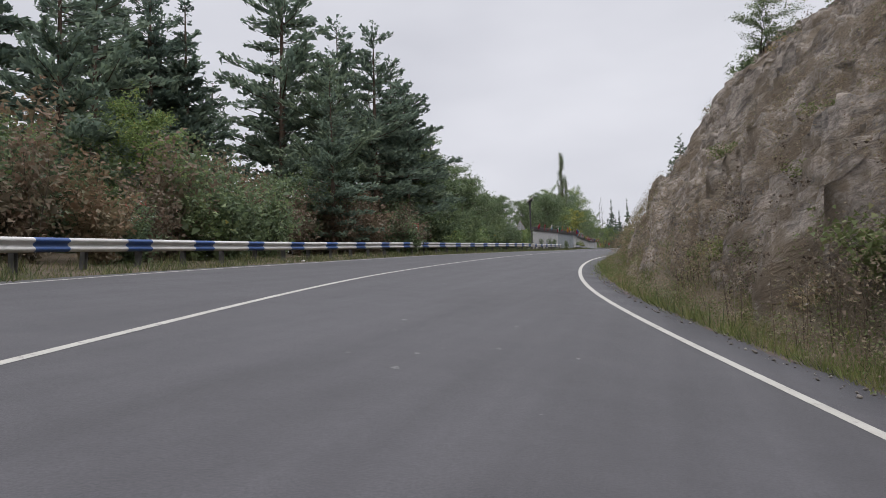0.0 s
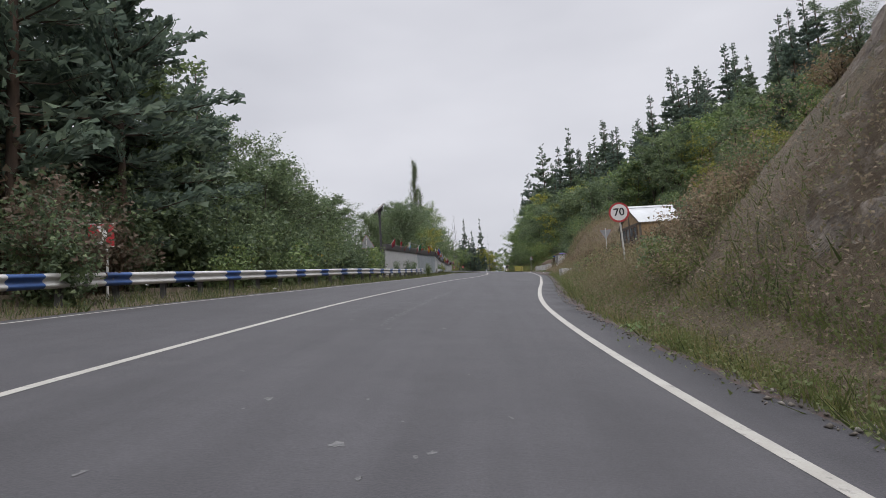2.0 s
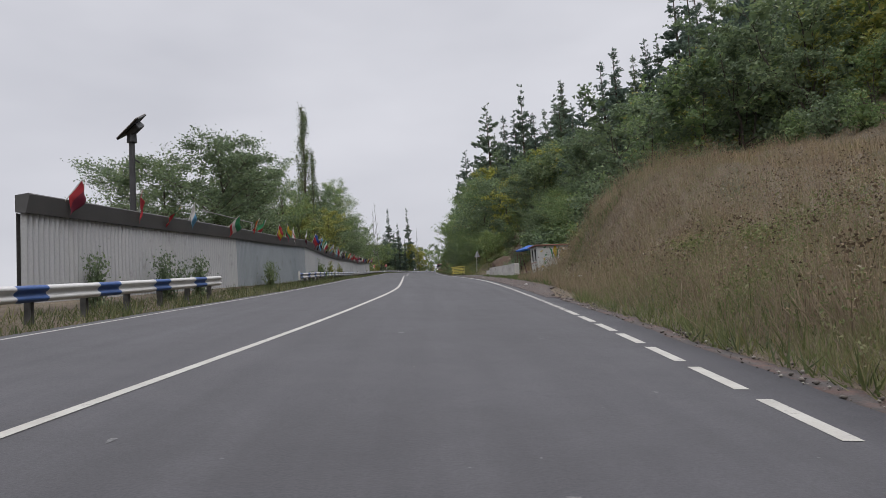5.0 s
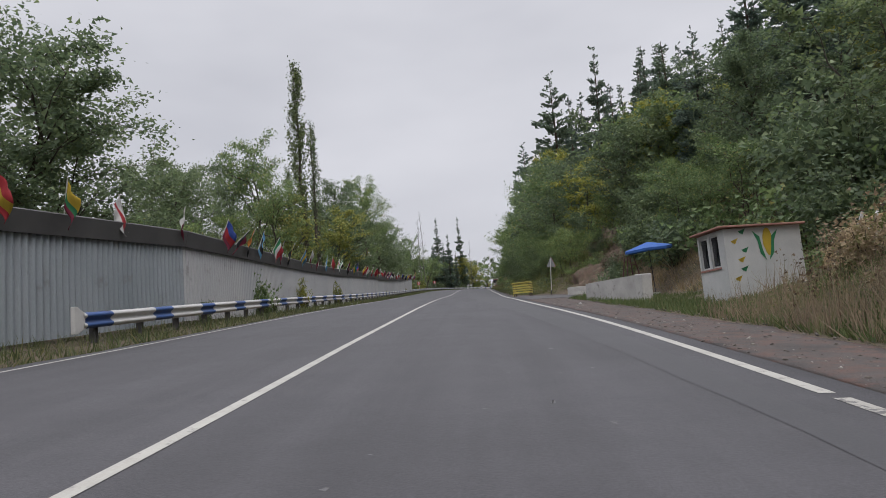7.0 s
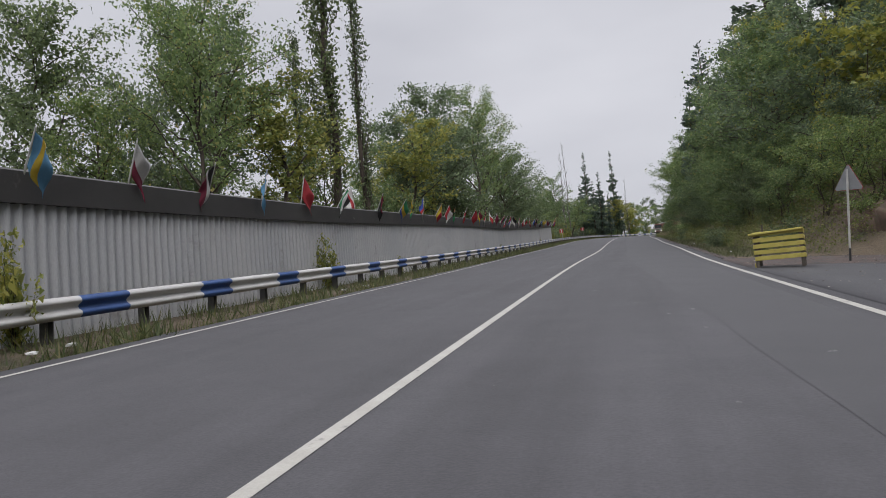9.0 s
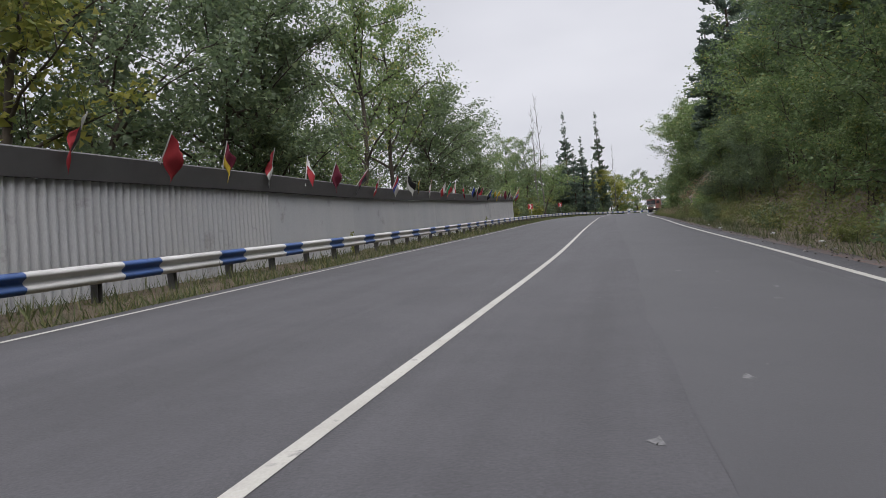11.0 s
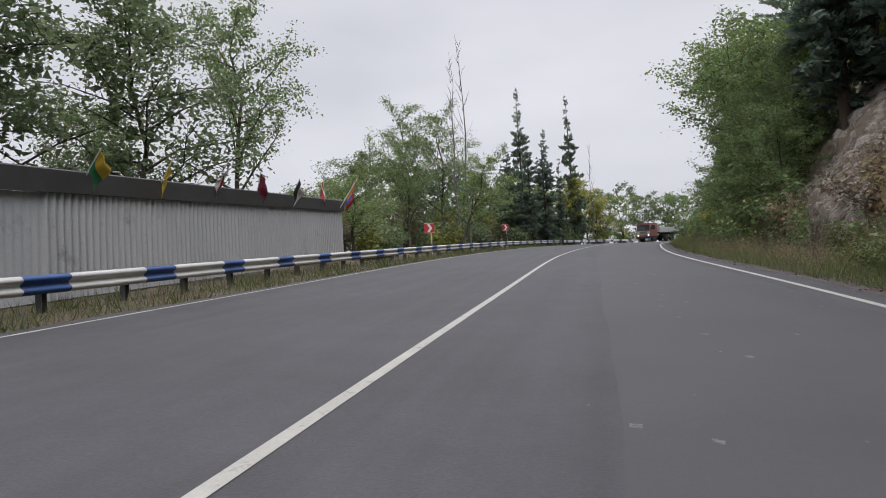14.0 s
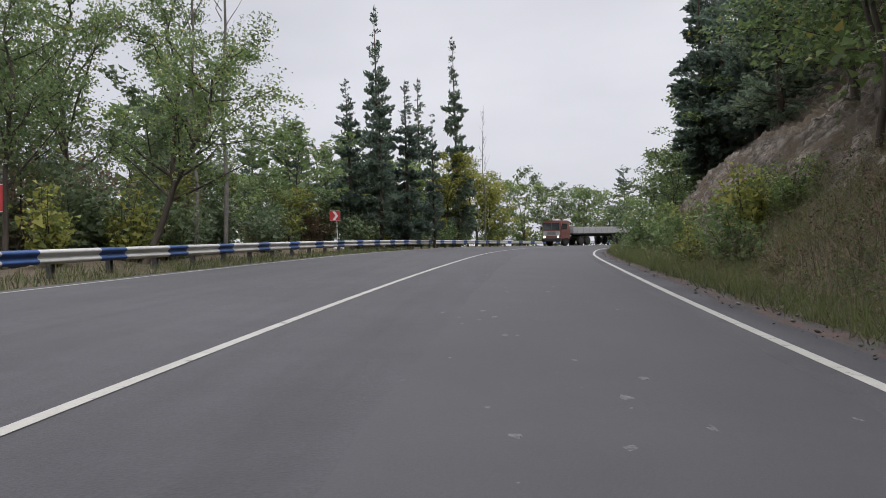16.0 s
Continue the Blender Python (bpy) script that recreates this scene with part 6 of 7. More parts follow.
def corrugated(a, b, z0, z1, h, pitch=0.2, depth=0.06):
    """A profiled sheet from plan point a to b, standing on z0 to z1, h high."""
    a, b = np.array(a), np.array(b)
    ln = np.linalg.norm(b - a)
    d = (b - a) / ln
    nrm = np.array([d[1], -d[0]])
    n = max(2, int(ln / pitch))
    prof = [(0.0, 0), (0.32, 0), (0.46, 1), (0.82, 1), (0.96, 0)]
    pts = [((k + u) * ln / n, w * depth) for k in range(n) for u, w in prof] + [(ln, 0)]
    V = []
    for q, w in pts:
        p = a + d * q + nrm * w
        zb = z0 + (z1 - z0) * q / ln
        V += [(p[0], p[1], zb - 0.1), (p[0], p[1], zb + h)]
    i = np.arange(len(pts) - 1) * 2
    return V, np.stack([i, i + 2, i + 3, i + 1], 1)


wall = tagged(thing("sheet_wall", "long grey corrugated sheet-metal wall with a dark cap", "wall"))
wall_line = []
for k in range(len(WALL) - 1):
    a, b = np.array(WALL[k]), np.array(WALL[k + 1])
    ln = np.linalg.norm(b - a)
    n = max(1, round(ln / 6.0))
    for j in range(n):
        p, q = a + (b - a) * j / n, a + (b - a) * (j + 1) / n
        zp, zq = (float(road_z(*[v[0] for v in station(*w)])) + float(np.interp(w[1], WALL_DIP[0], WALL_DIP[1])) for w in (p, q))
        V, F = corrugated(p, q, zp, zq, WALL_HIGH - 0.42, *((1.25, 0.014) if k == 5 else (0.2, 0.016) if k == 6 else (0.2, 0.06)))
        npart("wall_sheet", V, F, M_SHEET_BLUE if k == 1 else M_SHEET, wall, "blue-grey sheet" if k == 1 else "")
        d = (q - p) / np.linalg.norm(q - p)
        nr = np.array([d[1], -d[0]])
        bm = bmesh.new()
        vs = []
        for w, z in ((p, zp), (q, zq)):
            for o, h in ((-0.12, WALL_HIGH), (0.2, WALL_HIGH + 0.03), (0.23, WALL_HIGH), (0.13, WALL_HIGH - 0.42), (0.08, WALL_HIGH - 0.42), (-0.12, WALL_HIGH - 0.4)):
                r = w + nr * o
                vs.append(bm.verts.new((r[0], r[1], z + h)))
        for i in range(6):
            bm.faces.new((vs[i], vs[(i + 1) % 6], vs[6 + (i + 1) % 6], vs[6 + i]))
        bm.faces.new(vs[:6][::-1])
        bm.faces.new(vs[6:])
        bmesh.ops.recalc_face_normals(bm, faces=bm.faces)
        part("wall_cap", bm, M_CAP, wall, "dark sloping cap sheet")
        back_v, back_f = corrugated(p - nr * 0.1, q - nr * 0.1, zp, zq, WALL_HIGH - 0.42, 1.2, 0.01)
        npart("backing", back_v, back_f, M_POST, wall)
        wall_line.append((p, q, zp, zq, nr))


def flag(colours, upright, seed, size=1.0):
    rng = np.random.default_rng(int(seed * 10))
    ob = thing("flag", "small %s flag on a leaning stick" % " and ".join(dict.fromkeys(colours)), "flag", "flags on the wall")
    part("flagpole", rods(((0, 0, -0.2), (0.42 * size, 0.0, 0.62 * size), 0.016, 0.013, 6)), M_POLE_WHITE, ob)
    n, m = 9, 10
    V = []
    fold = rng.uniform(0.35, 0.6)
    for i in range(n + 1):
        u = i / n
        for j in range(m + 1):
            v = j / m
            x = 0.4 - 0.34 * v * 0.62 + 0.05 * u * math.sin(v * 7 + seed)
            z = 0.58 - 0.45 * v - u * (0.34 + 0.12 * v)
            y = 0.33 * u * (1 - fold * v) * math.cos(seed) + 0.05 * math.sin(u * 6 + v * 4 + seed) * (0.3 + u)
            V.append((x * size, y * size, z * size))
    i = np.arange((n + 1) * (m + 1)).reshape(n + 1, m + 1)
    F = np.stack([i[:-1, :-1], i[1:, :-1], i[1:, 1:], i[:-1, 1:]], -1).reshape(-1, 4)
    idx = []
    for a in range(n):
        for b in range(m):
            idx.append(int((b / m if upright else a / n) * len(colours)))
    cloth = new("cloth", mesh_np("cloth", V, F, [M_FLAG[c] for c in colours], idx, True))
    cloth.parent = ob
    so = cloth.modifiers.new("thickness", "SOLIDIFY")
    so.thickness = 0.004
    return ob


FLAGS = """81 red maroon|85 red red|87 yellow green red|88.5 white sky|92.5 green white red|96.3 orange red|97.5 green red|100.3 red yellow red|102.3 yellow green maroon|104.6 white red white|107.4 white maroon|110.5 blue red maroon
111.8 black maroon|113.3 orange black|114.8 sky black sky|116.6 green white red|118.2 maroon white maroon|119.5 yellow black|121.9 sky yellow sky|124 white maroon|126.5 black white maroon|128.7 sky white sky|130.8 red red
133.3 green white black|135.1 white red white|137.1 maroon black|139.6 green yellow blue|141.6 yellow green|143.6 blue red white|145.6 yellow red|147.7 red white|150 orange green|152.2 white black red|154.6 red red|157 maroon yellow
159.4 red white|161.7 white red|163.6 maroon maroon|166.1 maroon black|168.3 blue white red|170.8 red blue white|173.3 black white|175.4 yellow black|177.5 red white|180 white red|181.7 green red|184.9 white red white|187.7 white red|190.4 blue black
192.6 black maroon|195.7 maroon red|198 blue black|200.9 yellow green|203.5 yellow yellow|206.4 white red white|208.8 maroon maroon|211.5 black white|214.8 red white red|216.6 orange blue red"""
rng = np.random.default_rng(9)
for k, entry in enumerate(FLAGS.replace("\n", "|").split("|")):
    along, *colours = entry.split()
    for p, q, zp, zq, nr in wall_line:
        u = (float(along) - p[1]) / (q[1] - p[1])
        if 0 <= u <= 1:
            c, z = p + (q - p) * u + nr * 0.1, zp + (zq - zp) * u + WALL_HIGH
            f = flag(colours, rng.uniform() < 0.4, k * 1.7, rng.uniform(0.98, 1.16))
            f.matrix_basis = pose(c[0], c[1], z - 0.03, rng.normal() * 9, rng.normal() * 9, math.degrees(math.atan2(nr[1], nr[0])) - 25 + rng.normal() * 20)
            if along == "216.6":
                f.matrix_basis = pose(c[0] + 0.1, c[1], z, 0, 6, 10) @ Matrix.Scale(1.5, 4)
            break
pipe = thing("pipe_frame", "thin grey pipe frame above the start of the blue-grey wall", "frame")
px, py = WALL[1][0] + 0.02, 97.3
pz = float(road_z(*[v[0] for v in station(px, py)])) + WALL_HIGH + 0.2
part("top_pipe", rods(((-0.45, -6.5, 0.15), (0, 0, 0.5), 0.025, 0.025, 8)), M_PIPE, pipe)
for d in (0.0, -0.25):
    part("upright", rods(((d * 0.07, d, -0.5), (d * 0.07, d, 0.49 + d * 0.06), 0.022, 0.022, 8)), M_PIPE, pipe)
pipe.location = (px, py, pz)
# saplings between wall and rail
for s, e, sc in ((85.6, -8.6, 0.85), (88.3, -8.5, 0.8), (97.5, -8.0, 0.72), (115.4, -7.62, 0.95), (116.3, -7.6, 0.6), (122.1, -7.62, 0.84), (132.6, -7.75, 0.82), (109.3, -7.62, 0.42), (140.0, -8.1, 0.4), (165.5, -8.6, 0.42), (195.5, -9.5, 0.5), (82.2, -9.2, 0.8)):
    x, y = (float(v) for v in road_xy(s, e))
    shrubs.put(1 if s < 112 else 0 if s < 120 else 5, x, y, sc, s, None, sc * 0.55, exact=True)

# solar floodlight on a pole behind the wall
lamp = thing("floodlight_post", "dark pole with a tilted slatted solar panel above the wall", "street lamp")
zg = ground_at(-14.05, 90.8)
top = 14.55
part("pole", rods(((0, 0, zg - 0.3), (0.05, 0, top), 0.13, 0.11, 10)), M_BLACK, lamp)
part("collar", rods(((0.05, 0, top - 0.5), (0.05, 0, top - 0.1), 0.19, 0.17, 10), ((0.05, 0, top - 1.1), (0.3, 0.1, top - 1.3), 0.03, 0.03, 6)), M_BLACK, lamp)
tilt = Matrix.Translation((0.05, 0, top + 0.15)) @ pose(0, 0, 0, 32, -34, -20)
part("panel_frame", box(box(bmesh.new(), (-0.62, -0.45, -0.05), (0.62, 0.45, 0.0), tilt, 0.01), (-0.3, -0.3, -0.3), (0.3, 0.3, -0.05), tilt, 0.03), M_BLACK, lamp)
for j in range(6):
    part("panel_slat", box(bmesh.new(), (-0.6 + j * 0.202, -0.5, 0.004), (-0.42 + j * 0.202, 0.5, 0.045), tilt, 0.008), M_PANEL, lamp)
lamp.location = (-14.05, 90.8, 0)


# ---- road signs ----
def disc(bm, r, y0, y1, n=36):
    bmesh.ops.create_cone(bm, cap_ends=True, segments=n, radius1=r, radius2=r, depth=y1 - y0, matrix=pose(0, (y0 + y1) / 2, 0, 90))
    return bm


def letters(text, size, parent, material, m, name="lettering"):
    cu = bpy.data.curves.new(name, "FONT")
    cu.body, cu.size, cu.extrude = text, size, 0.002
    cu.align_x, cu.align_y = "CENTER", "CENTER"
    cu.offset = size * 0.018
    cu.materials.append(material)
    ob = new(name, cu)
    dg = bpy.context.evaluated_depsgraph_get()
    me = bpy.data.meshes.new_from_object(ob.evaluated_get(dg))
    bpy.data.objects.remove(ob)
    ob = new(name, me)
    ob.parent = parent
    ob.matrix_basis = m
    return ob


def speed_sign(x, y, ztop, zbase, yaw, lean):
    ob = thing("speed_limit_sign", "round white speed limit sign with a red rim on a pole", "road sign")
    c = ztop
    part("pole", rods(((0, 0.05, zbase - c), (0, 0.05, 0.28), 0.03, 0.03, 10)), M_POLE_WHITE, ob)
    part("plate", disc(bmesh.new(), 0.34, 0.0, 0.02), M_SIGN_RED, ob, "red rim of the sign")
    part("face", disc(bmesh.new(), 0.275, -0.004, 0.0), M_SIGN_WHITE, ob)
    part("back", disc(bmesh.new(), 0.335, 0.02, 0.024), M_SIGN_BACK, ob)
    letters("70", 0.36, ob, M_SIGN_BLACK, pose(0, -0.007, 0, 90))
    ob.matrix_basis = pose(x, y, c, 0, lean, yaw)
    return ob


def tri_outline(r, inverted):
    a = [90, 210, 330] if not inverted else [270, 30, 150]
    pts = []
    for d in a:
        for k in (-14, 14):
            pts.append((r * math.cos(radians(d)) * 0.96 + 0.07 * r * math.cos(radians(d + k * 5)), r * math.sin(radians(d)) * 0.96 + 0.07 * r * math.sin(radians(d + k * 5))))
    return pts


def triangle_sign(name, label, x, y, zc, zbase, r, yaw, inverted, lean=0.0):
    ob = thing(name, label, "road sign", "triangle signs")
    part("pole", rods(((0, -0.04, zbase - zc + 0.35), (0, -0.04, r * 0.75), 0.028, 0.028, 10)), M_POLE_WHITE, ob)
    part("pole_foot", rods(((0, -0.04, zbase - zc - 0.3), (0, -0.04, zbase - zc + 0.35), 0.03, 0.03, 10)), M_BLACK, ob, "black painted foot of the pole")
    part("plate", prism(tri_outline(r, inverted), 0.0, 0.012), M_SIGN_BACK, ob)
    part("rim", prism(tri_outline(r * 1.04, inverted), 0.012, 0.022), M_SIGN_RED, ob)
    part("face", prism(tri_outline(r * 0.72, inverted), 0.022, 0.026), M_SIGN_WHITE, ob)
    ob.matrix_basis = pose(x, y, zc, 0, lean, yaw)
    return ob


def chevron_sign(x, y, zc, yaw, size=0.6):
    ob = thing("chevron_sign", "square red bend sign with a white chevron on a white pole", "road sign", "bend signs")
    zb = ground_at(x, y)
    h = size / 2
    part("pole", rods(((0.12, 0.04, zb - zc - 0.3), (0.12, 0.04, h), 0.03, 0.03, 10)), M_POLE_WHITE, ob)
    part("plate", box(bmesh.new(), (-h, 0, -h), (h, 0.015, h), None, 0.004), M_SIGN_RED, ob)
    w = size * 0.16
    part("chevron", prism([(-w * 1.4, h * 0.82), (w * 0.2, h * 0.82), (w * 1.9, 0), (w * 0.2, -h * 0.82), (-w * 1.4, -h * 0.82), (w * 0.3, 0)], -0.004, 0.0), M_SIGN_WHITE, ob)
    part("border", boxes(((-h, -0.003, h - 0.02), (h, 0, h)), ((-h, -0.003, -h), (h, 0, -h + 0.02))), M_SIGN_WHITE, ob)
    ob.matrix_basis = pose(x, y, zc, 0, 0, yaw)
    return ob


speed_sign(0.46, 48.1, 6.64, 4.7, -6, -2)
triangle_sign("yield_sign", "grey back of a give-way sign on a white pole", 4.05, 71.6, 8.56, ground_at(4.05, 71.6), 0.42, -8, True, 1)
triangle_sign("warning_sign", "grey back of a warning sign on a leaning pole", 3.1, 134.7, 12.35, ground_at(3.1, 134.7), 0.42, -48, False, 5)
triangle_sign("warning_sign", "grey back of a triangular warning sign among bushes", -12.7, 74.8, 9.45, ground_at(-12.7, 74.8), 0.62, 4, False, 0)
chevron_sign(-13.65, 234.2, 19.5, 14, 0.66)
chevron_sign(-11.9, 262.6, 21.62, 18, 0.66)
chevron_sign(-5.4, 293.0, 23.4, 24)
chevron_sign(-14.9, 17.8, 4.4, 38)
chevron_sign(-13.7, 41.3, 6.12, 20)


# ---- the timber shed on the meadow ----
def shed():
    ob = thing("timber_shed", "small chipboard shed with a grey corrugated roof on the slope", "shed")
    W, D, z0, ze, zr = 2.84, 2.34, -1.68, 0.0, 0.93
    part("front_panel", prism([(0, z0 + 0.62), (W, z0 + 0.62), (W, ze - 0.02), (W / 2, zr - 0.1), (0, ze - 0.02)], -0.02, 0.02, Matrix(((0, 1, 0, 0), (1, 0, 0, 0), (0, 0, 1, 0), (0, 0, 0, 1)))), M_CHIPBOARD, ob)
    part("side_panel", boxes(((0.0, -0.02, z0 + 0.7), (D, 0.02, ze)),), M_CHIPBOARD, ob)
    part("side_panel", boxes(((0.0, W - 0.02, z0 + 0.7), (D, W + 0.02, ze)),), M_CHIPBOARD, ob)
    part("rear_panel", boxes(((D - 0.02, 0.02, z0 + 0.1), (D + 0.02, W - 0.02, ze)),), M_CHIPBOARD, ob)
    part("lower_panel", boxes(((0.02, -0.012, z0), (D, 0.012, z0 + 0.68)), ((-0.012, 0.02, z0), (0.012, W, z0 + 0.6))), M_CHIPBOARD, ob)
    for x, y in ((0, 0), (0, W), (D, 0), (D, W)):
        part("corner_post", box(bmesh.new(), (x - 0.05, y - 0.05, z0 - 0.5), (x + 0.05, y + 0.05, ze), None, 0.008), M_OLD_WOOD, ob)
    part("rail", box(bmesh.new(), (-0.035, -0.045, z0 + 0.62), (D + 0.03, -0.022, z0 + 0.7), None, 0.005), M_OLD_WOOD, ob)
    part("rail", box(bmesh.new(), (-0.05, 0.05, z0 + 0.6), (-0.022, W, z0 + 0.69), None, 0.005), M_OLD_WOOD, ob)
    part("rail", box(bmesh.new(), (-0.05, 0.05, ze - 0.12), (-0.022, W, ze - 0.03), None, 0.005), M_OLD_WOOD, ob)
    part("king_post", box(bmesh.new(), (-0.05, W / 2 - 0.045, ze - 0.03), (-0.022, W / 2 + 0.045, zr - 0.05), None, 0.005), M_OLD_WOOD, ob)
    y0, y1, zt, fw = 0.37, 2.46, ze - 0.13, 0.075
    lights = [y0 + (y1 - y0) * k / 4 for k in range(5)]
    win = part("window", boxes(*(((-0.06, y - fw / 2, z0 + 0.7), (-0.022, y + fw / 2, zt)) for y in lights), ((-0.058, y0, z0 + 0.69), (-0.022, y1, z0 + 0.76)), ((-0.058, y0, zt - 0.06), (-0.022, y1, zt))), M_WINDOW_WOOD, ob, "brown weathered window frame of four lights")
    for a, b in zip(lights, lights[1:]):
        part("pane", boxes(((-0.034, a + fw / 2, z0 + 0.76), (-0.028, b - fw / 2, zt - 0.06)),), M_PALE_GLASS, win)
    for sy in (0, 1):
        y0, y1 = (-0.13, W / 2 + 0.03) if sy == 0 else (W + 0.13, W / 2 - 0.03)
        run, up = y1 - y0, zr + 0.06 - (ze - 0.05)
        V = []
        n = 34
        for i in range(n * 2 + 1):
            x = -0.08 + (D + 0.2) * i / (2 * n)
            w = 0.022 * (i % 2)
            V += [(x, y0, ze - 0.05 + w), (x, y0 + run, ze - 0.05 + up + w), (x, y0, ze - 0.062 + w), (x, y0 + run, ze - 0.062 + up + w)]
        i = np.arange(2 * n) * 4
        F = np.concatenate([np.stack([i, i + 4, i + 5, i + 1], 1), np.stack([i + 2, i + 3, i + 7, i + 6], 1), np.stack([i, i + 2, i + 6, i + 4], 1)])
        npart("roof_sheet", V, F, M_ROOF, ob, "grey corrugated roof sheet")
        m = Matrix.Translation((-0.075, y0, ze - 0.066)) @ Matrix.Rotation(math.atan2(up, abs(run)) * (1 if sy == 0 else -1), 4, "X")
        part("barge_board", box(bmesh.new(), (-0.02, 0 if sy == 0 else -math.hypot(run, up), -0.07), (0.02, math.hypot(run, up) if sy == 0 else 0, 0.0), m), M_OLD_WOOD, ob)
    part("ridge_cap", prism([(W / 2 - 0.14, zr + 0.0), (W / 2, zr + 0.1), (W / 2 + 0.14, zr + 0.0), (W / 2, zr + 0.085)], -0.3, D + 0.16, Matrix(((0, 1, 0, 0), (1, 0, 0, 0), (0, 0, 1, 0), (0, 0, 0, 1)))), M_ROOF, ob)
    ob.matrix_basis = pose(3.99, 60.99, 7.86, 0, 0, 9.5)
    for k in range(3):
        lg = thing("log", "weathered round log stacked beside the shed", "log", "logs by the shed")
        part("bark_log", rods(((0, 0, 0), (-0.35, 2.6, 0.1), 0.13, 0.11, 10)), M_OLD_WOOD, lg)
        lg.location = (3.45 + 0.16 * (k % 2), 63.95, ground_at(3.3, 64.5) + 0.12 + 0.24 * k)


shed()
fence = thing("plank_fence", "grey weathered upright plank fence behind the shed", "fence")
rng = np.random.default_rng(4)
A, B = np.array((6.4, 61.35)), np.array((9.9, 60.6))
for k in range(27):
    p = A + (B - A) * k / 27
    h = 1.55 + 0.25 * k / 27 + rng.uniform(-0.1, 0.1)
    pl = part("plank", box(bmesh.new(), (0, -0.012, -0.2), (0.125, 0.012, h), None, 0.006), M_OLD_WOOD, fence)
    pl.matrix_basis = pose(p[0], p[1], ground_at(p[0], p[1]), rng.normal() * 1.2, rng.normal() * 1.5, -11)
for k in (0, 13, 26.6, 27.4):
    p = A + (B - A) * k / 27
    po = part("post", rods(((0, 0.08, -0.4), (0, 0.08, 2.0), 0.07, 0.06, 8)), M_OLD_WOOD, fence)
    po.matrix_basis = pose(p[0], p[1], ground_at(p[0], p[1]), rng.normal() * 2, rng.normal() * 2, 0)


def block(name, label, x, y, dims, yaw, material=None, sink=0.1):
    ob = thing(name, label, "block")
    bm = box(bmesh.new(), (-dims[0] / 2, -dims[1] / 2, -sink), (dims[0] / 2, dims[1] / 2, dims[2]), None, 0.02)
    bmesh.ops.subdivide_edges(bm, edges=bm.edges, cuts=3, use_grid_fill=True)
    r2 = np.random.default_rng(int(abs(x * 100)))
    for v in bm.verts:
        v.co += Vector(r2.normal(size=3) * 0.008)
    part("body", bm, material or M_CONCRETE, ob)
    ob.matrix_basis = pose(x, y, ground_at(x, y), 0, 0, yaw)
    return ob


block("concrete_block", "low pale concrete culvert block in the grass", 0.68, 65.35, (1.1, 0.4, 0.5), 20)
block("concrete_block", "small whitewashed concrete block by the lay-by", 4.25, 132.1, (1.15, 0.4, 0.5), -2)
block("concrete_pier", "grey concrete stub standing beside the low wall", 3.3, 120.7, (0.45, 0.45, 0.55), 12, M_STUB)
low_wall = thing("low_wall", "low whitewashed concrete wall with worn paint", "wall")
bm = prism([(0, -0.3), (3.8, -0.3), (3.8, 0.74), (0.6, 0.9), (0, 0.9)], 0, 0.35)
bmesh.ops.subdivide_edges(bm, edges=[e for e in bm.edges if e.calc_length() > 0.7], cuts=6)
part("body", bm, M_CONCRETE, low_wall)
part("end_pier", box(bmesh.new(), (-0.03, -0.03, -0.3), (0.4, 0.42, 0.93), None, 0.03), M_CONCRETE, low_wall)
low_wall.matrix_basis = pose(4.2, 113.7, ground_at(4.0, 113.9) + 0.02, 0, -3.0, 112.8)


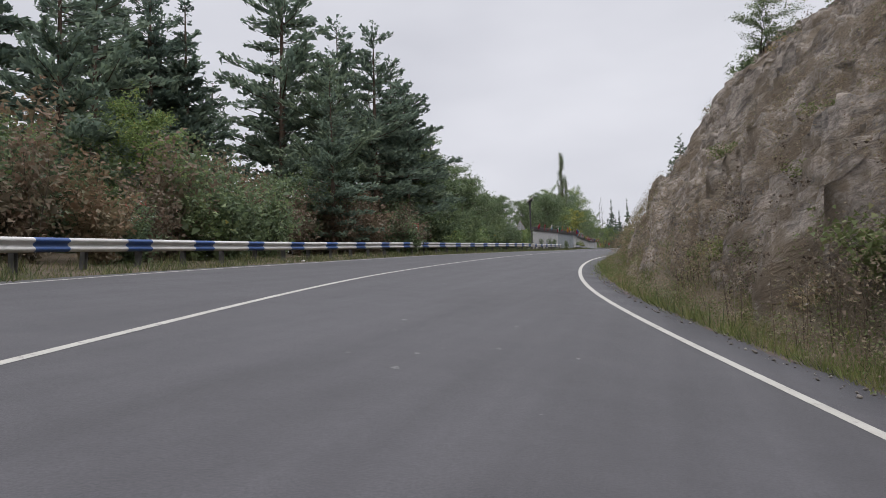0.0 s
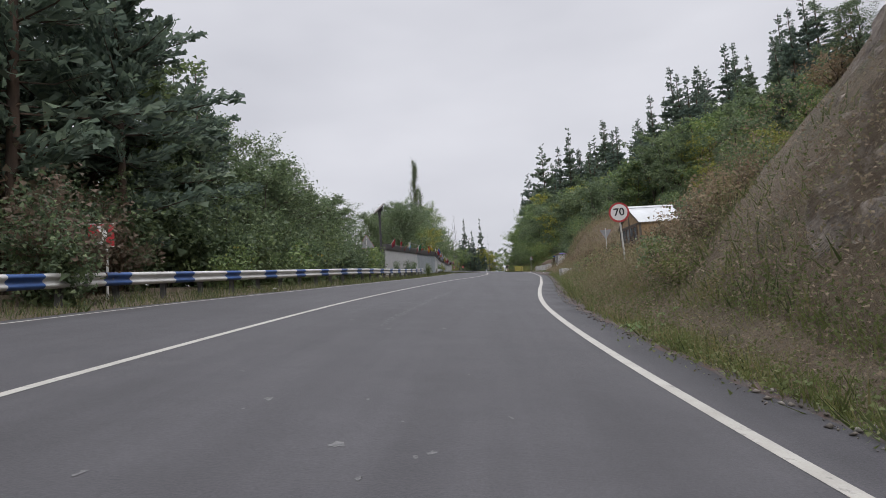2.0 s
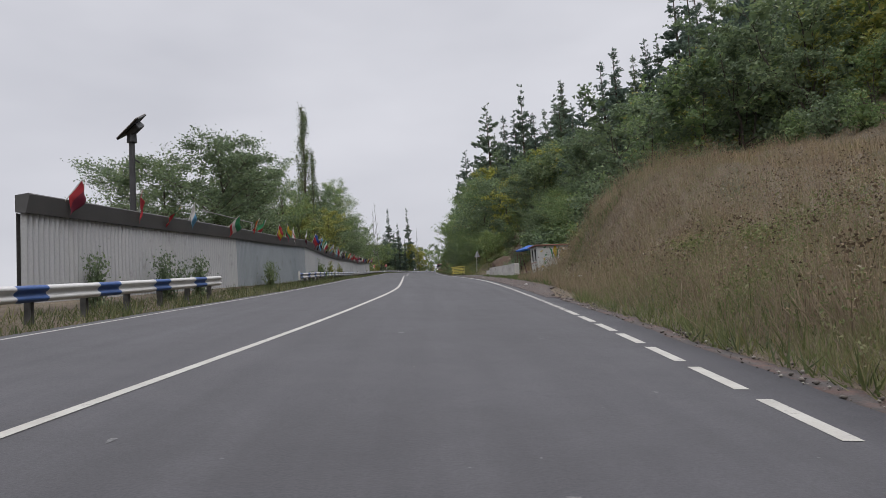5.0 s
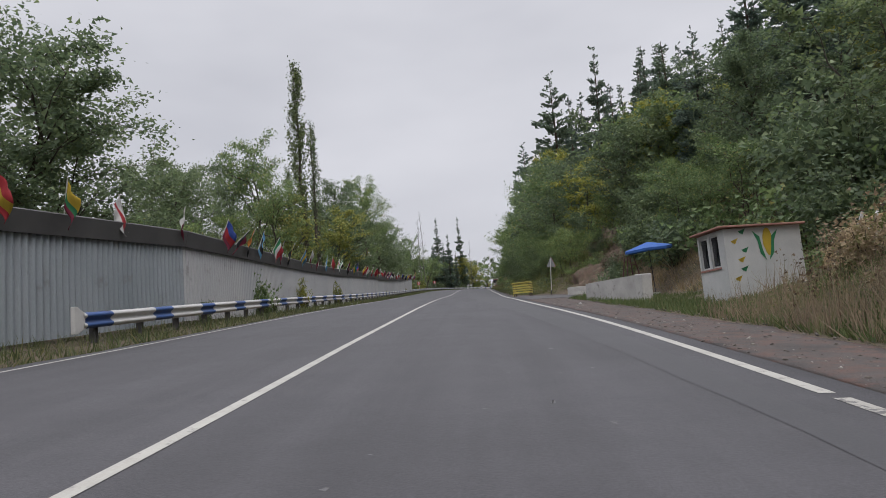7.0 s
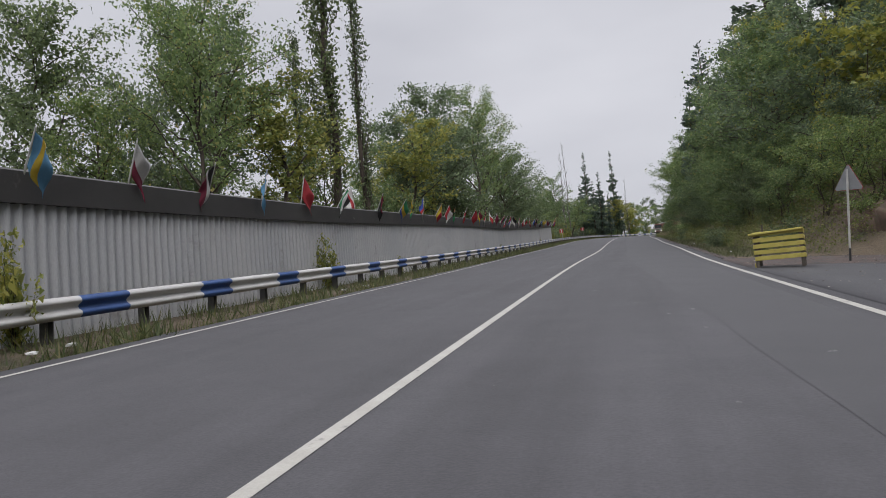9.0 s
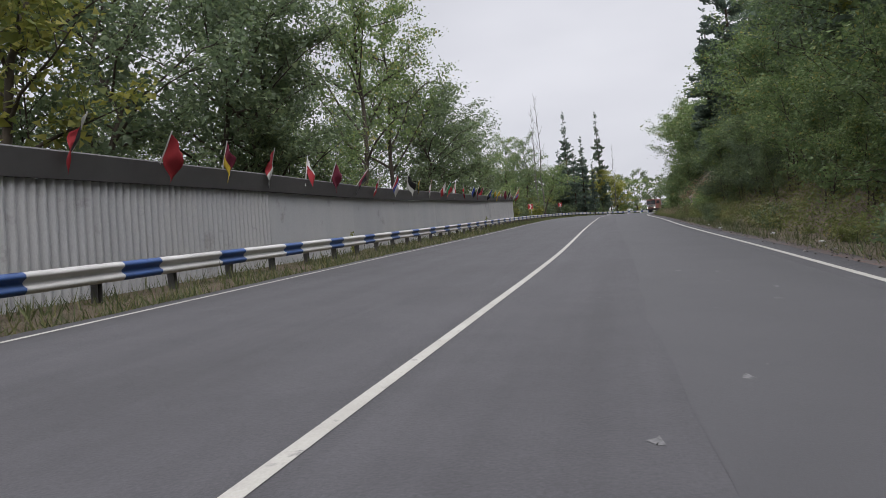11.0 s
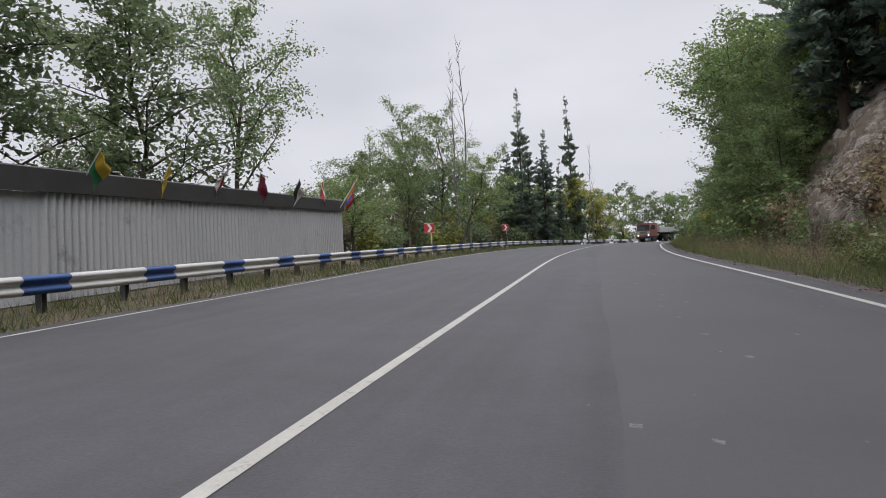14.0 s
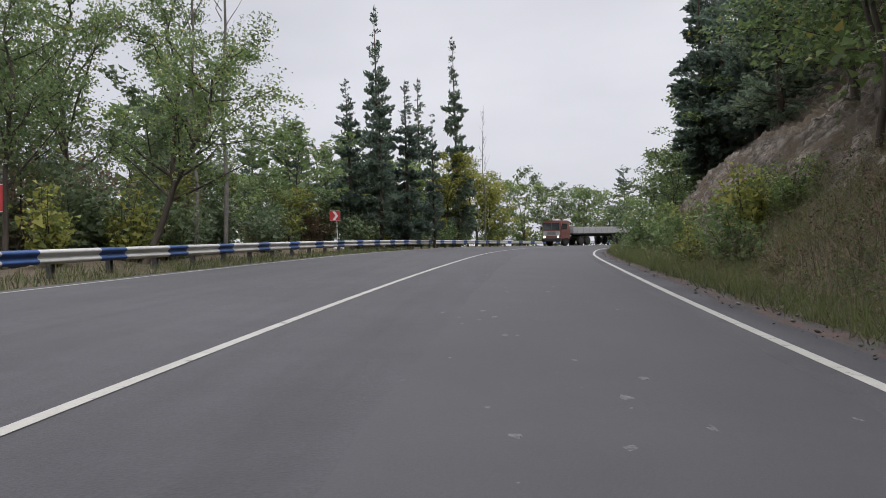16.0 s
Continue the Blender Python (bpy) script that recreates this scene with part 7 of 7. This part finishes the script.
# ---- the painted kiosk ----
def kiosk():
    ob = thing("painted_kiosk", "white kiosk painted with a corn cob, flat pinkish roof", "kiosk")
    W, D, H = 2.05, 1.6, 1.8
    part("wall_panel", box(bmesh.new(), (0, 0, -0.2), (W, 0.1, H), None, 0.01), M_PLASTER, ob)
    for lo, hi in (((0, 0.1, -0.2), (0.1, D, 0.85)), ((0, 0.1, 1.72), (0.1, D, H)), ((0, 0.1, 0.85), (0.1, 0.35, 1.72)), ((0, 0.85, 0.85), (0.1, 1.0, 1.72)), ((0, 1.5, 0.85), (0.1, D, 1.72)),
                   ((0.1, D - 0.1, -0.2), (W, D, H)), ((W - 0.1, 0.1, -0.2), (W, D - 0.1, H))):
        part("wall_panel", boxes((lo, hi)), M_PLASTER, ob)
    for a, b in ((0.35, 0.85), (1.0, 1.5)):
        w = part("window", boxes(((0.03, a, 0.85), (0.07, a + 0.05, 1.72)), ((0.03, b - 0.05, 0.85), (0.07, b, 1.72)), ((0.03, a, 0.85), (0.07, b, 0.9)), ((0.03, a, 1.67), (0.07, b, 1.72))), M_POLE_WHITE, ob)
        part("pane", boxes(((0.055, a + 0.05, 0.9), (0.062, b - 0.05, 1.67)),), M_GLASS, w)
        for k in range(7):
            t = a + 0.1 + (b - a - 0.2) * k / 6
            part("grille_bar", rods(((0.02, (a + b) / 2, 0.9), (0.02, t, 1.66), 0.008, 0.008, 5)), M_BLACK, w)
    part("sill", boxes(((-0.03, 0.3, 0.8), (0.0, 1.55, 0.85)),), M_RED_ROOF, ob)
    part("roof", box(bmesh.new(), (-0.2, -0.15, H), (W + 0.05, D + 0.1, H + 0.05), pose(0, 0, 0.02, 0, 1.2, 0), 0.01), M_RED_ROOF, ob)
    cob = [(1.15 + 0.13 * math.cos(a) * (1.0 if math.sin(a) > -0.3 else 0.8), 1.4 + 0.36 * math.sin(a)) for a in np.linspace(0, 2 * math.pi, 25)[:-1]]
    part("painted_cob", prism(cob, -0.008, -0.003), M_FLAG["yellow"], ob, "painted yellow corn cob")
    for sgn in (-1, 1):
        leaf = [(1.1 + sgn * 0.04, 0.92), (1.1 + sgn * 0.18, 1.1), (1.1 + sgn * 0.22, 1.42), (1.1 + sgn * 0.34, 1.7), (1.1 + sgn * 0.16, 1.54), (1.1 + sgn * 0.11, 1.2)]
        part("painted_leaf", prism(leaf if sgn > 0 else leaf[::-1], -0.012, -0.008), M_FLAG["green"], ob, "painted green corn leaf")
    r2 = np.random.default_rng(3)
    for k in range(6):
        cx, cz = 0.3 + 0.16 * (k % 2) + r2.uniform(-0.1, 0.1), 0.45 + 0.24 * k
        part("painted_sprig", prism([(cx, cz), (cx + 0.07, cz + 0.1), (cx + 0.15, cz + 0.13), (cx + 0.06, cz - 0.03), (cx - 0.05, cz + 0.06)], -0.008, -0.003), M_FLAG["green" if k % 2 else "yellow"], ob, "painted sprig")
    ob.matrix_basis = pose(4.4, 106.6, ground_at(4.4, 106.6) + 0.06, 0, 0, 6)


kiosk()
tarp = thing("tarp_heap", "sandy tarpaulin heap over broken white slats", "heap")
rng = np.random.default_rng(8)
V, n, m = [], 18, 12
for i in range(n):
    for j in range(m):
        u, v = i / (n - 1) * 2 - 1, j / (m - 1) * 2 - 1
        r = max(0.0, 1 - (u * u) ** 1.3) * max(0.0, 1 - (v * v) ** 1.4)
        V.append((u * 1.5, v * 1.1, 1.15 * r ** 0.5 + 0.07 * math.sin(u * 9 + v * 5) - 0.2))
i = np.arange(n * m).reshape(n, m)
npart("cover", V, np.stack([i[:-1, :-1], i[1:, :-1], i[1:, 1:], i[:-1, 1:]], -1).reshape(-1, 4), M_TARP, tarp, smooth=True)
part("slat", rods(((-1.5, -0.7, 0.3), (-0.9, -0.5, 0.95), 0.04, 0.04, 6), ((-1.55, -0.6, 0.25), (-0.7, -0.75, 0.6), 0.04, 0.04, 6), ((-1.5, -0.2, 0.1), (-1.2, -0.4, 0.98), 0.04, 0.04, 6)), M_POLE_WHITE, tarp)
tarp.matrix_basis = pose(8.3, 105.8, ground_at(8.3, 105.8) - 0.05, 0, 0, 10)

# ---- parasol, stand, crate ----
par = thing("parasol", "blue square canvas parasol on a thin dark pole", "parasol")
zg = ground_at(6.6, 122.8)
bm = bmesh.new()
apex = bm.verts.new((0, 0, 0.32))
ring = [bm.verts.new((1.35 * math.cos(a + 0.4) * (1.0 if k % 2 == 0 else 0.84), 1.35 * math.sin(a + 0.4) * (1.0 if k % 2 == 0 else 0.84), -0.03 if k % 2 == 0 else 0.02)) for k, a in enumerate(np.linspace(0, 2 * math.pi, 9)[:-1])]
low = [bm.verts.new(v.co - Vector((0, 0, 0.12))) for v in ring]
for k in range(8):
    bm.faces.new((apex, ring[k], ring[(k + 1) % 8]))
    bm.faces.new((ring[k], low[k], low[(k + 1) % 8], ring[(k + 1) % 8]))
canopy = part("canopy", bm, M_BLUE_CLOTH, par)
canopy.matrix_basis = pose(0, 0, 2.28, 3, -4, 0)
part("pole", rods(((0.12, 0, -0.2), (0, 0, 2.55), 0.022, 0.018, 8)), M_BLACK, par)
part("foot", rods(((0.12, 0, -0.05), (0.12, 0, 0.12), 0.22, 0.2, 12)), M_CONCRETE, par)
par.matrix_basis = pose(6.55, 122.8, zg, 0, 0, 0)
stand = thing("trestle_stand", "dark red steel trestle under the parasol", "stand")
for a in ((-0.35, -0.3), (0.35, -0.3), (-0.3, 0.35), (0.3, 0.35)):
    part("leg", rods(((a[0] * 1.4, a[1] * 1.4, -0.1), (a[0] * 0.5, a[1] * 0.5, 1.9), 0.03, 0.025, 6)), M_RED_STEEL, stand)
part("crossbar", rods(((-0.4, -0.35, 0.7), (0.4, -0.35, 0.8), 0.02, 0.02, 6), ((-0.25, -0.2, 1.5), (0.25, -0.2, 1.5), 0.02, 0.02, 6)), M_RED_STEEL, stand)
stand.matrix_basis = pose(5.75, 123.6, ground_at(5.75, 123.6), 0, 0, 15)

crate = thing("slatted_crate", "yellow painted slatted wooden stall crate on legs", "crate")
CW, CD, CH = 1.0, 0.8, 0.8
for x, y in ((0, 0), (CW, 0), (0, CD), (CW, CD)):
    part("leg", box(bmesh.new(), (x - 0.04, y - 0.04, -0.05), (x + 0.04, y + 0.04, CH), None, 0.006), M_OLD_WOOD, crate)
for k in range(5):
    z = 0.17 + k * 0.15
    part("slat", box(bmesh.new(), (-0.05, -0.065, z), (CW + 0.05, -0.042, z + 0.1), None, 0.005), M_YELLOW_WOOD, crate)
    part("slat", box(bmesh.new(), (-0.065, -0.05, z - (0.16 if k == 0 else 0)), (-0.042, CD + 0.05, z + 0.1 - (0.16 if k == 0 else 0)), None, 0.005), M_YELLOW_WOOD, crate)
    part("slat", box(bmesh.new(), (CW + 0.042, -0.05, z), (CW + 0.065, CD + 0.05, z + 0.1), None, 0.005), M_YELLOW_WOOD, crate)
part("top_board", box(bmesh.new(), (-0.12, -0.12, CH), (CW + 0.1, CD + 0.1, CH + 0.05), pose(0, 0, 0, 0, -2, 0), 0.008), M_YELLOW_WOOD, crate)
part("shelf", box(bmesh.new(), (0.1, 0.1, 0.5), (CW - 0.1, CD - 0.1, 0.54)), M_OLD_WOOD, crate)
part("peg", box(bmesh.new(), (0.15, 0.1, CH + 0.05), (0.19, 0.14, CH + 0.25)), M_OLD_WOOD, crate)
crate.matrix_basis = pose(0.4, 132.9, ground_at(1.0, 133.4) + 0.02, 0, 0, -14)


bank_pipe = thing("bank_pipe", "white painted pipe lying across the dry bank", "pipe")
part("tube", rods(((0, 0, 0), (0.25, -2.8, -0.2), 0.045, 0.045, 10)), M_POLE_WHITE, bank_pipe)
bank_pipe.location = (3.3, 92.7, ground_at(3.3, 92.7) + 0.16)

# ---- vehicles ----
def wheel(parent, x, y, r, w, rim_material):
    bm = bmesh.new()
    bmesh.ops.create_cone(bm, cap_ends=True, segments=24, radius1=r, radius2=r, depth=w, matrix=pose(x, y, r, 0, 90, 0))
    bmesh.ops.bevel(bm, geom=[e for e in bm.edges if len(e.link_faces) == 2 and any(len(f.verts) > 8 for f in e.link_faces)], offset=r * 0.08, segments=2, affect="EDGES")
    wh = part("wheel", bm, M_TYRE, parent, "black tyre")
    bm = bmesh.new()
    for sx in (-1, 1):
        bmesh.ops.create_cone(bm, cap_ends=True, segments=16, radius1=r * 0.55, radius2=r * 0.48, depth=0.04, matrix=pose(x + sx * (w / 2 + 0.01), y, r, 0, 90, 0))
    part("rim", bm, rim_material, wh)


def truck(s, e, turn=0.0):
    """A cab-over lorry with a long flat semitrailer, its nose towards -y before it is turned into the road."""
    ob = thing("semitrailer_truck", "faded orange truck pulling a long silver-sided trailer", "truck")
    cab = [(-1.22, 0.75), (1.22, 0.75), (1.22, 1.75), (1.12, 2.75), (-1.12, 2.75), (-1.22, 1.75)]
    bm = prism(cab, 0.0, 1.75)
    bmesh.ops.bevel(bm, geom=list(bm.edges), offset=0.07, segments=2, affect="EDGES")
    body = part("cab", bm, M_CAB, ob)
    part("windscreen", boxes(((-1.05, -0.015, 1.72), (-0.03, 0.01, 2.5)), ((0.03, -0.015, 1.72), (1.05, 0.01, 2.5))), M_GLASS, body)
    for sx in (-1, 1):
        part("side_window", boxes(((sx * 1.2 - 0.03, 0.35, 1.78), (sx * 1.2 + 0.03, 1.2, 2.4)),), M_GLASS, body)
        part("mirror", boxes(((sx * 1.38 - 0.09, 0.0, 1.75), (sx * 1.38 + 0.09, 0.06, 2.15)),), M_BLACK, body)
        part("headlamp", disc(bmesh.new(), 0.12, -0.05, 0.0, 20), M_LAMP, body, "lit headlamp").location = (sx * 0.9, -0.02, 1.0)
    part("grille", boxes(((-1.15, -0.02, 1.12), (1.15, 0.005, 1.62)),), M_CAB_GREY, body, "pale grey front panel")
    part("vent", boxes(*[((-0.6, -0.026, 1.2 + 0.1 * k), (0.6, -0.02, 1.25 + 0.1 * k)) for k in range(4)]), M_CHASSIS, body)
    part("bumper", box(bmesh.new(), (-1.24, -0.16, 0.5), (1.24, 0.2, 0.85), None, 0.03), M_CHASSIS, ob)
    part("roof_beacon", box(bmesh.new(), (-0.2, 0.5, 2.74), (0.2, 0.8, 2.92), None, 0.03), M_SIGN_WHITE, body)
    part("chassis", boxes(((-0.5, 0.2, 0.6), (0.5, 6.0, 0.9)), ((-0.6, 4.6, 0.95), (0.6, 13.4, 1.2))), M_CHASSIS, ob)
    trailer = part("trailer_bed", box(bmesh.new(), (-1.25, 2.3, 1.2), (1.25, 13.9, 1.34), None, 0.02), M_CHASSIS, ob)
    part("side_board", box(bmesh.new(), (-1.26, 2.3, 1.34), (-1.2, 13.9, 2.05), None, 0.01), M_TRAILER, trailer)
    part("side_board", box(bmesh.new(), (1.2, 2.3, 1.34), (1.26, 13.9, 2.05), None, 0.01), M_TRAILER, trailer)
    part("end_board", boxes(((-1.2, 2.3, 1.34), (1.2, 2.36, 2.15)), ((-1.2, 13.84, 1.34), (1.2, 13.9, 2.05))), M_TRAILER, trailer)
    for k in range(9):
        for sx in (-1, 1):
            part("side_rib", boxes(((sx * 1.26 - 0.03, 3.0 + 1.2 * k, 1.34), (sx * 1.26 + 0.03, 3.08 + 1.2 * k, 2.05))), M_TRAILER, trailer)
    for y in (1.0, 3.9, 5.2, 10.6, 11.9):
        for sx in (-1, 1):
            wheel(ob, sx * 1.0, y, 0.5, 0.36, M_CHASSIS)
    x, y = (float(v) for v in road_xy(s, e))
    yaw = -math.degrees(math.atan2(float(table(TAN[:, 0], s + 4)), float(table(TAN[:, 1], s + 4))))
    pitch = math.degrees(math.atan(float(table(GRADE, s + 5))))
    fall = float(table(AX[:, 4], s))
    ob.matrix_basis = Matrix.Translation((x, y, float(road_z(s, e)) + 0.004)) @ pose(0, 0, 0, pitch, 0, yaw + turn) @ pose(0, 0, 0, 0, -fall, 0)
    return ob


def car(s, e):
    ob = thing("white_car", "small white saloon car seen from behind on the road", "car")
    low = [(-0.8, 0.3), (0.8, 0.3), (0.84, 0.55), (0.82, 0.9), (-0.82, 0.9), (-0.84, 0.55)]
    bm = prism(low, 0, 4.1)
    bmesh.ops.bevel(bm, geom=list(bm.edges), offset=0.08, segments=2, affect="EDGES")
    body = part("body", bm, M_CAR, ob)
    bm = bmesh.new()
    vs = [bm.verts.new(c) for c in ((-0.76, 0.5, 0.88), (0.76, 0.5, 0.88), (0.76, 3.1, 0.88), (-0.76, 3.1, 0.88), (-0.6, 1.0, 1.42), (0.6, 1.0, 1.42), (0.6, 2.4, 1.42), (-0.6, 2.4, 1.42))]
    for q in ((0, 1, 5, 4), (1, 2, 6, 5), (2, 3, 7, 6), (3, 0, 4, 7), (4, 5, 6, 7)):
        bm.faces.new([vs[i] for i in q])
    part("cabin", bm, M_GLASS, ob, "dark glazed cabin")
    part("roof", box(bmesh.new(), (-0.62, 0.98, 1.41), (0.62, 2.42, 1.46), None, 0.02), M_CAR, ob)
    for sx in (-1, 1):
        part("tail_light", boxes(((sx * 0.68 - 0.1, -0.012, 0.68), (sx * 0.68 + 0.1, 0.02, 0.82)),), M_SIGN_RED, body, "red tail light")
        for y in (0.75, 3.3):
            wheel(ob, sx * 0.72, y, 0.29, 0.18, M_SIGN_BACK)
    part("bumper", box(bmesh.new(), (-0.82, -0.08, 0.32), (0.82, 0.1, 0.5), None, 0.03), M_BLACK, ob)
    x, y = (float(v) for v in road_xy(s, e))
    yaw = -math.degrees(math.atan2(float(table(TAN[:, 0], s + 2)), float(table(TAN[:, 1], s + 2))))
    ob.matrix_basis = Matrix.Translation((x, y, float(road_z(s, e)) + 0.004)) @ pose(0, 0, 0, math.degrees(math.atan(float(table(GRADE, s + 2)))), 0, yaw) @ pose(0, 0, 0, 0, -float(table(AX[:, 3], s)), 0)


truck(294, -6.4, -14)
car(312, -0.4)

# ---- small litter on the verge ----
rng = np.random.default_rng(15)
for k in range(16):
    s = rng.uniform(10, 255)
    left = rng.uniform() < 0.4
    e = line_at(s, 0) - rng.uniform(0.5, 1.2) if left else line_at(s, 2) + rng.uniform(0.8, 1.6)
    x, y = (float(v) for v in road_xy(s, e))
    ob = thing("litter_scrap", "crumpled pale scrap of litter on the verge", "litter", "litter on the verge")
    bm = bmesh.new()
    bmesh.ops.create_icosphere(bm, subdivisions=1, radius=0.07)
    for v in bm.verts:
        v.co = Vector((v.co.x * rng.uniform(0.6, 1.8), v.co.y * rng.uniform(0.6, 1.4), v.co.z * rng.uniform(0.2, 0.7)))
    part("scrap", bm, M_LITTER, ob)
    ob.location = (x, y, ground_at(x, y) + 0.03)
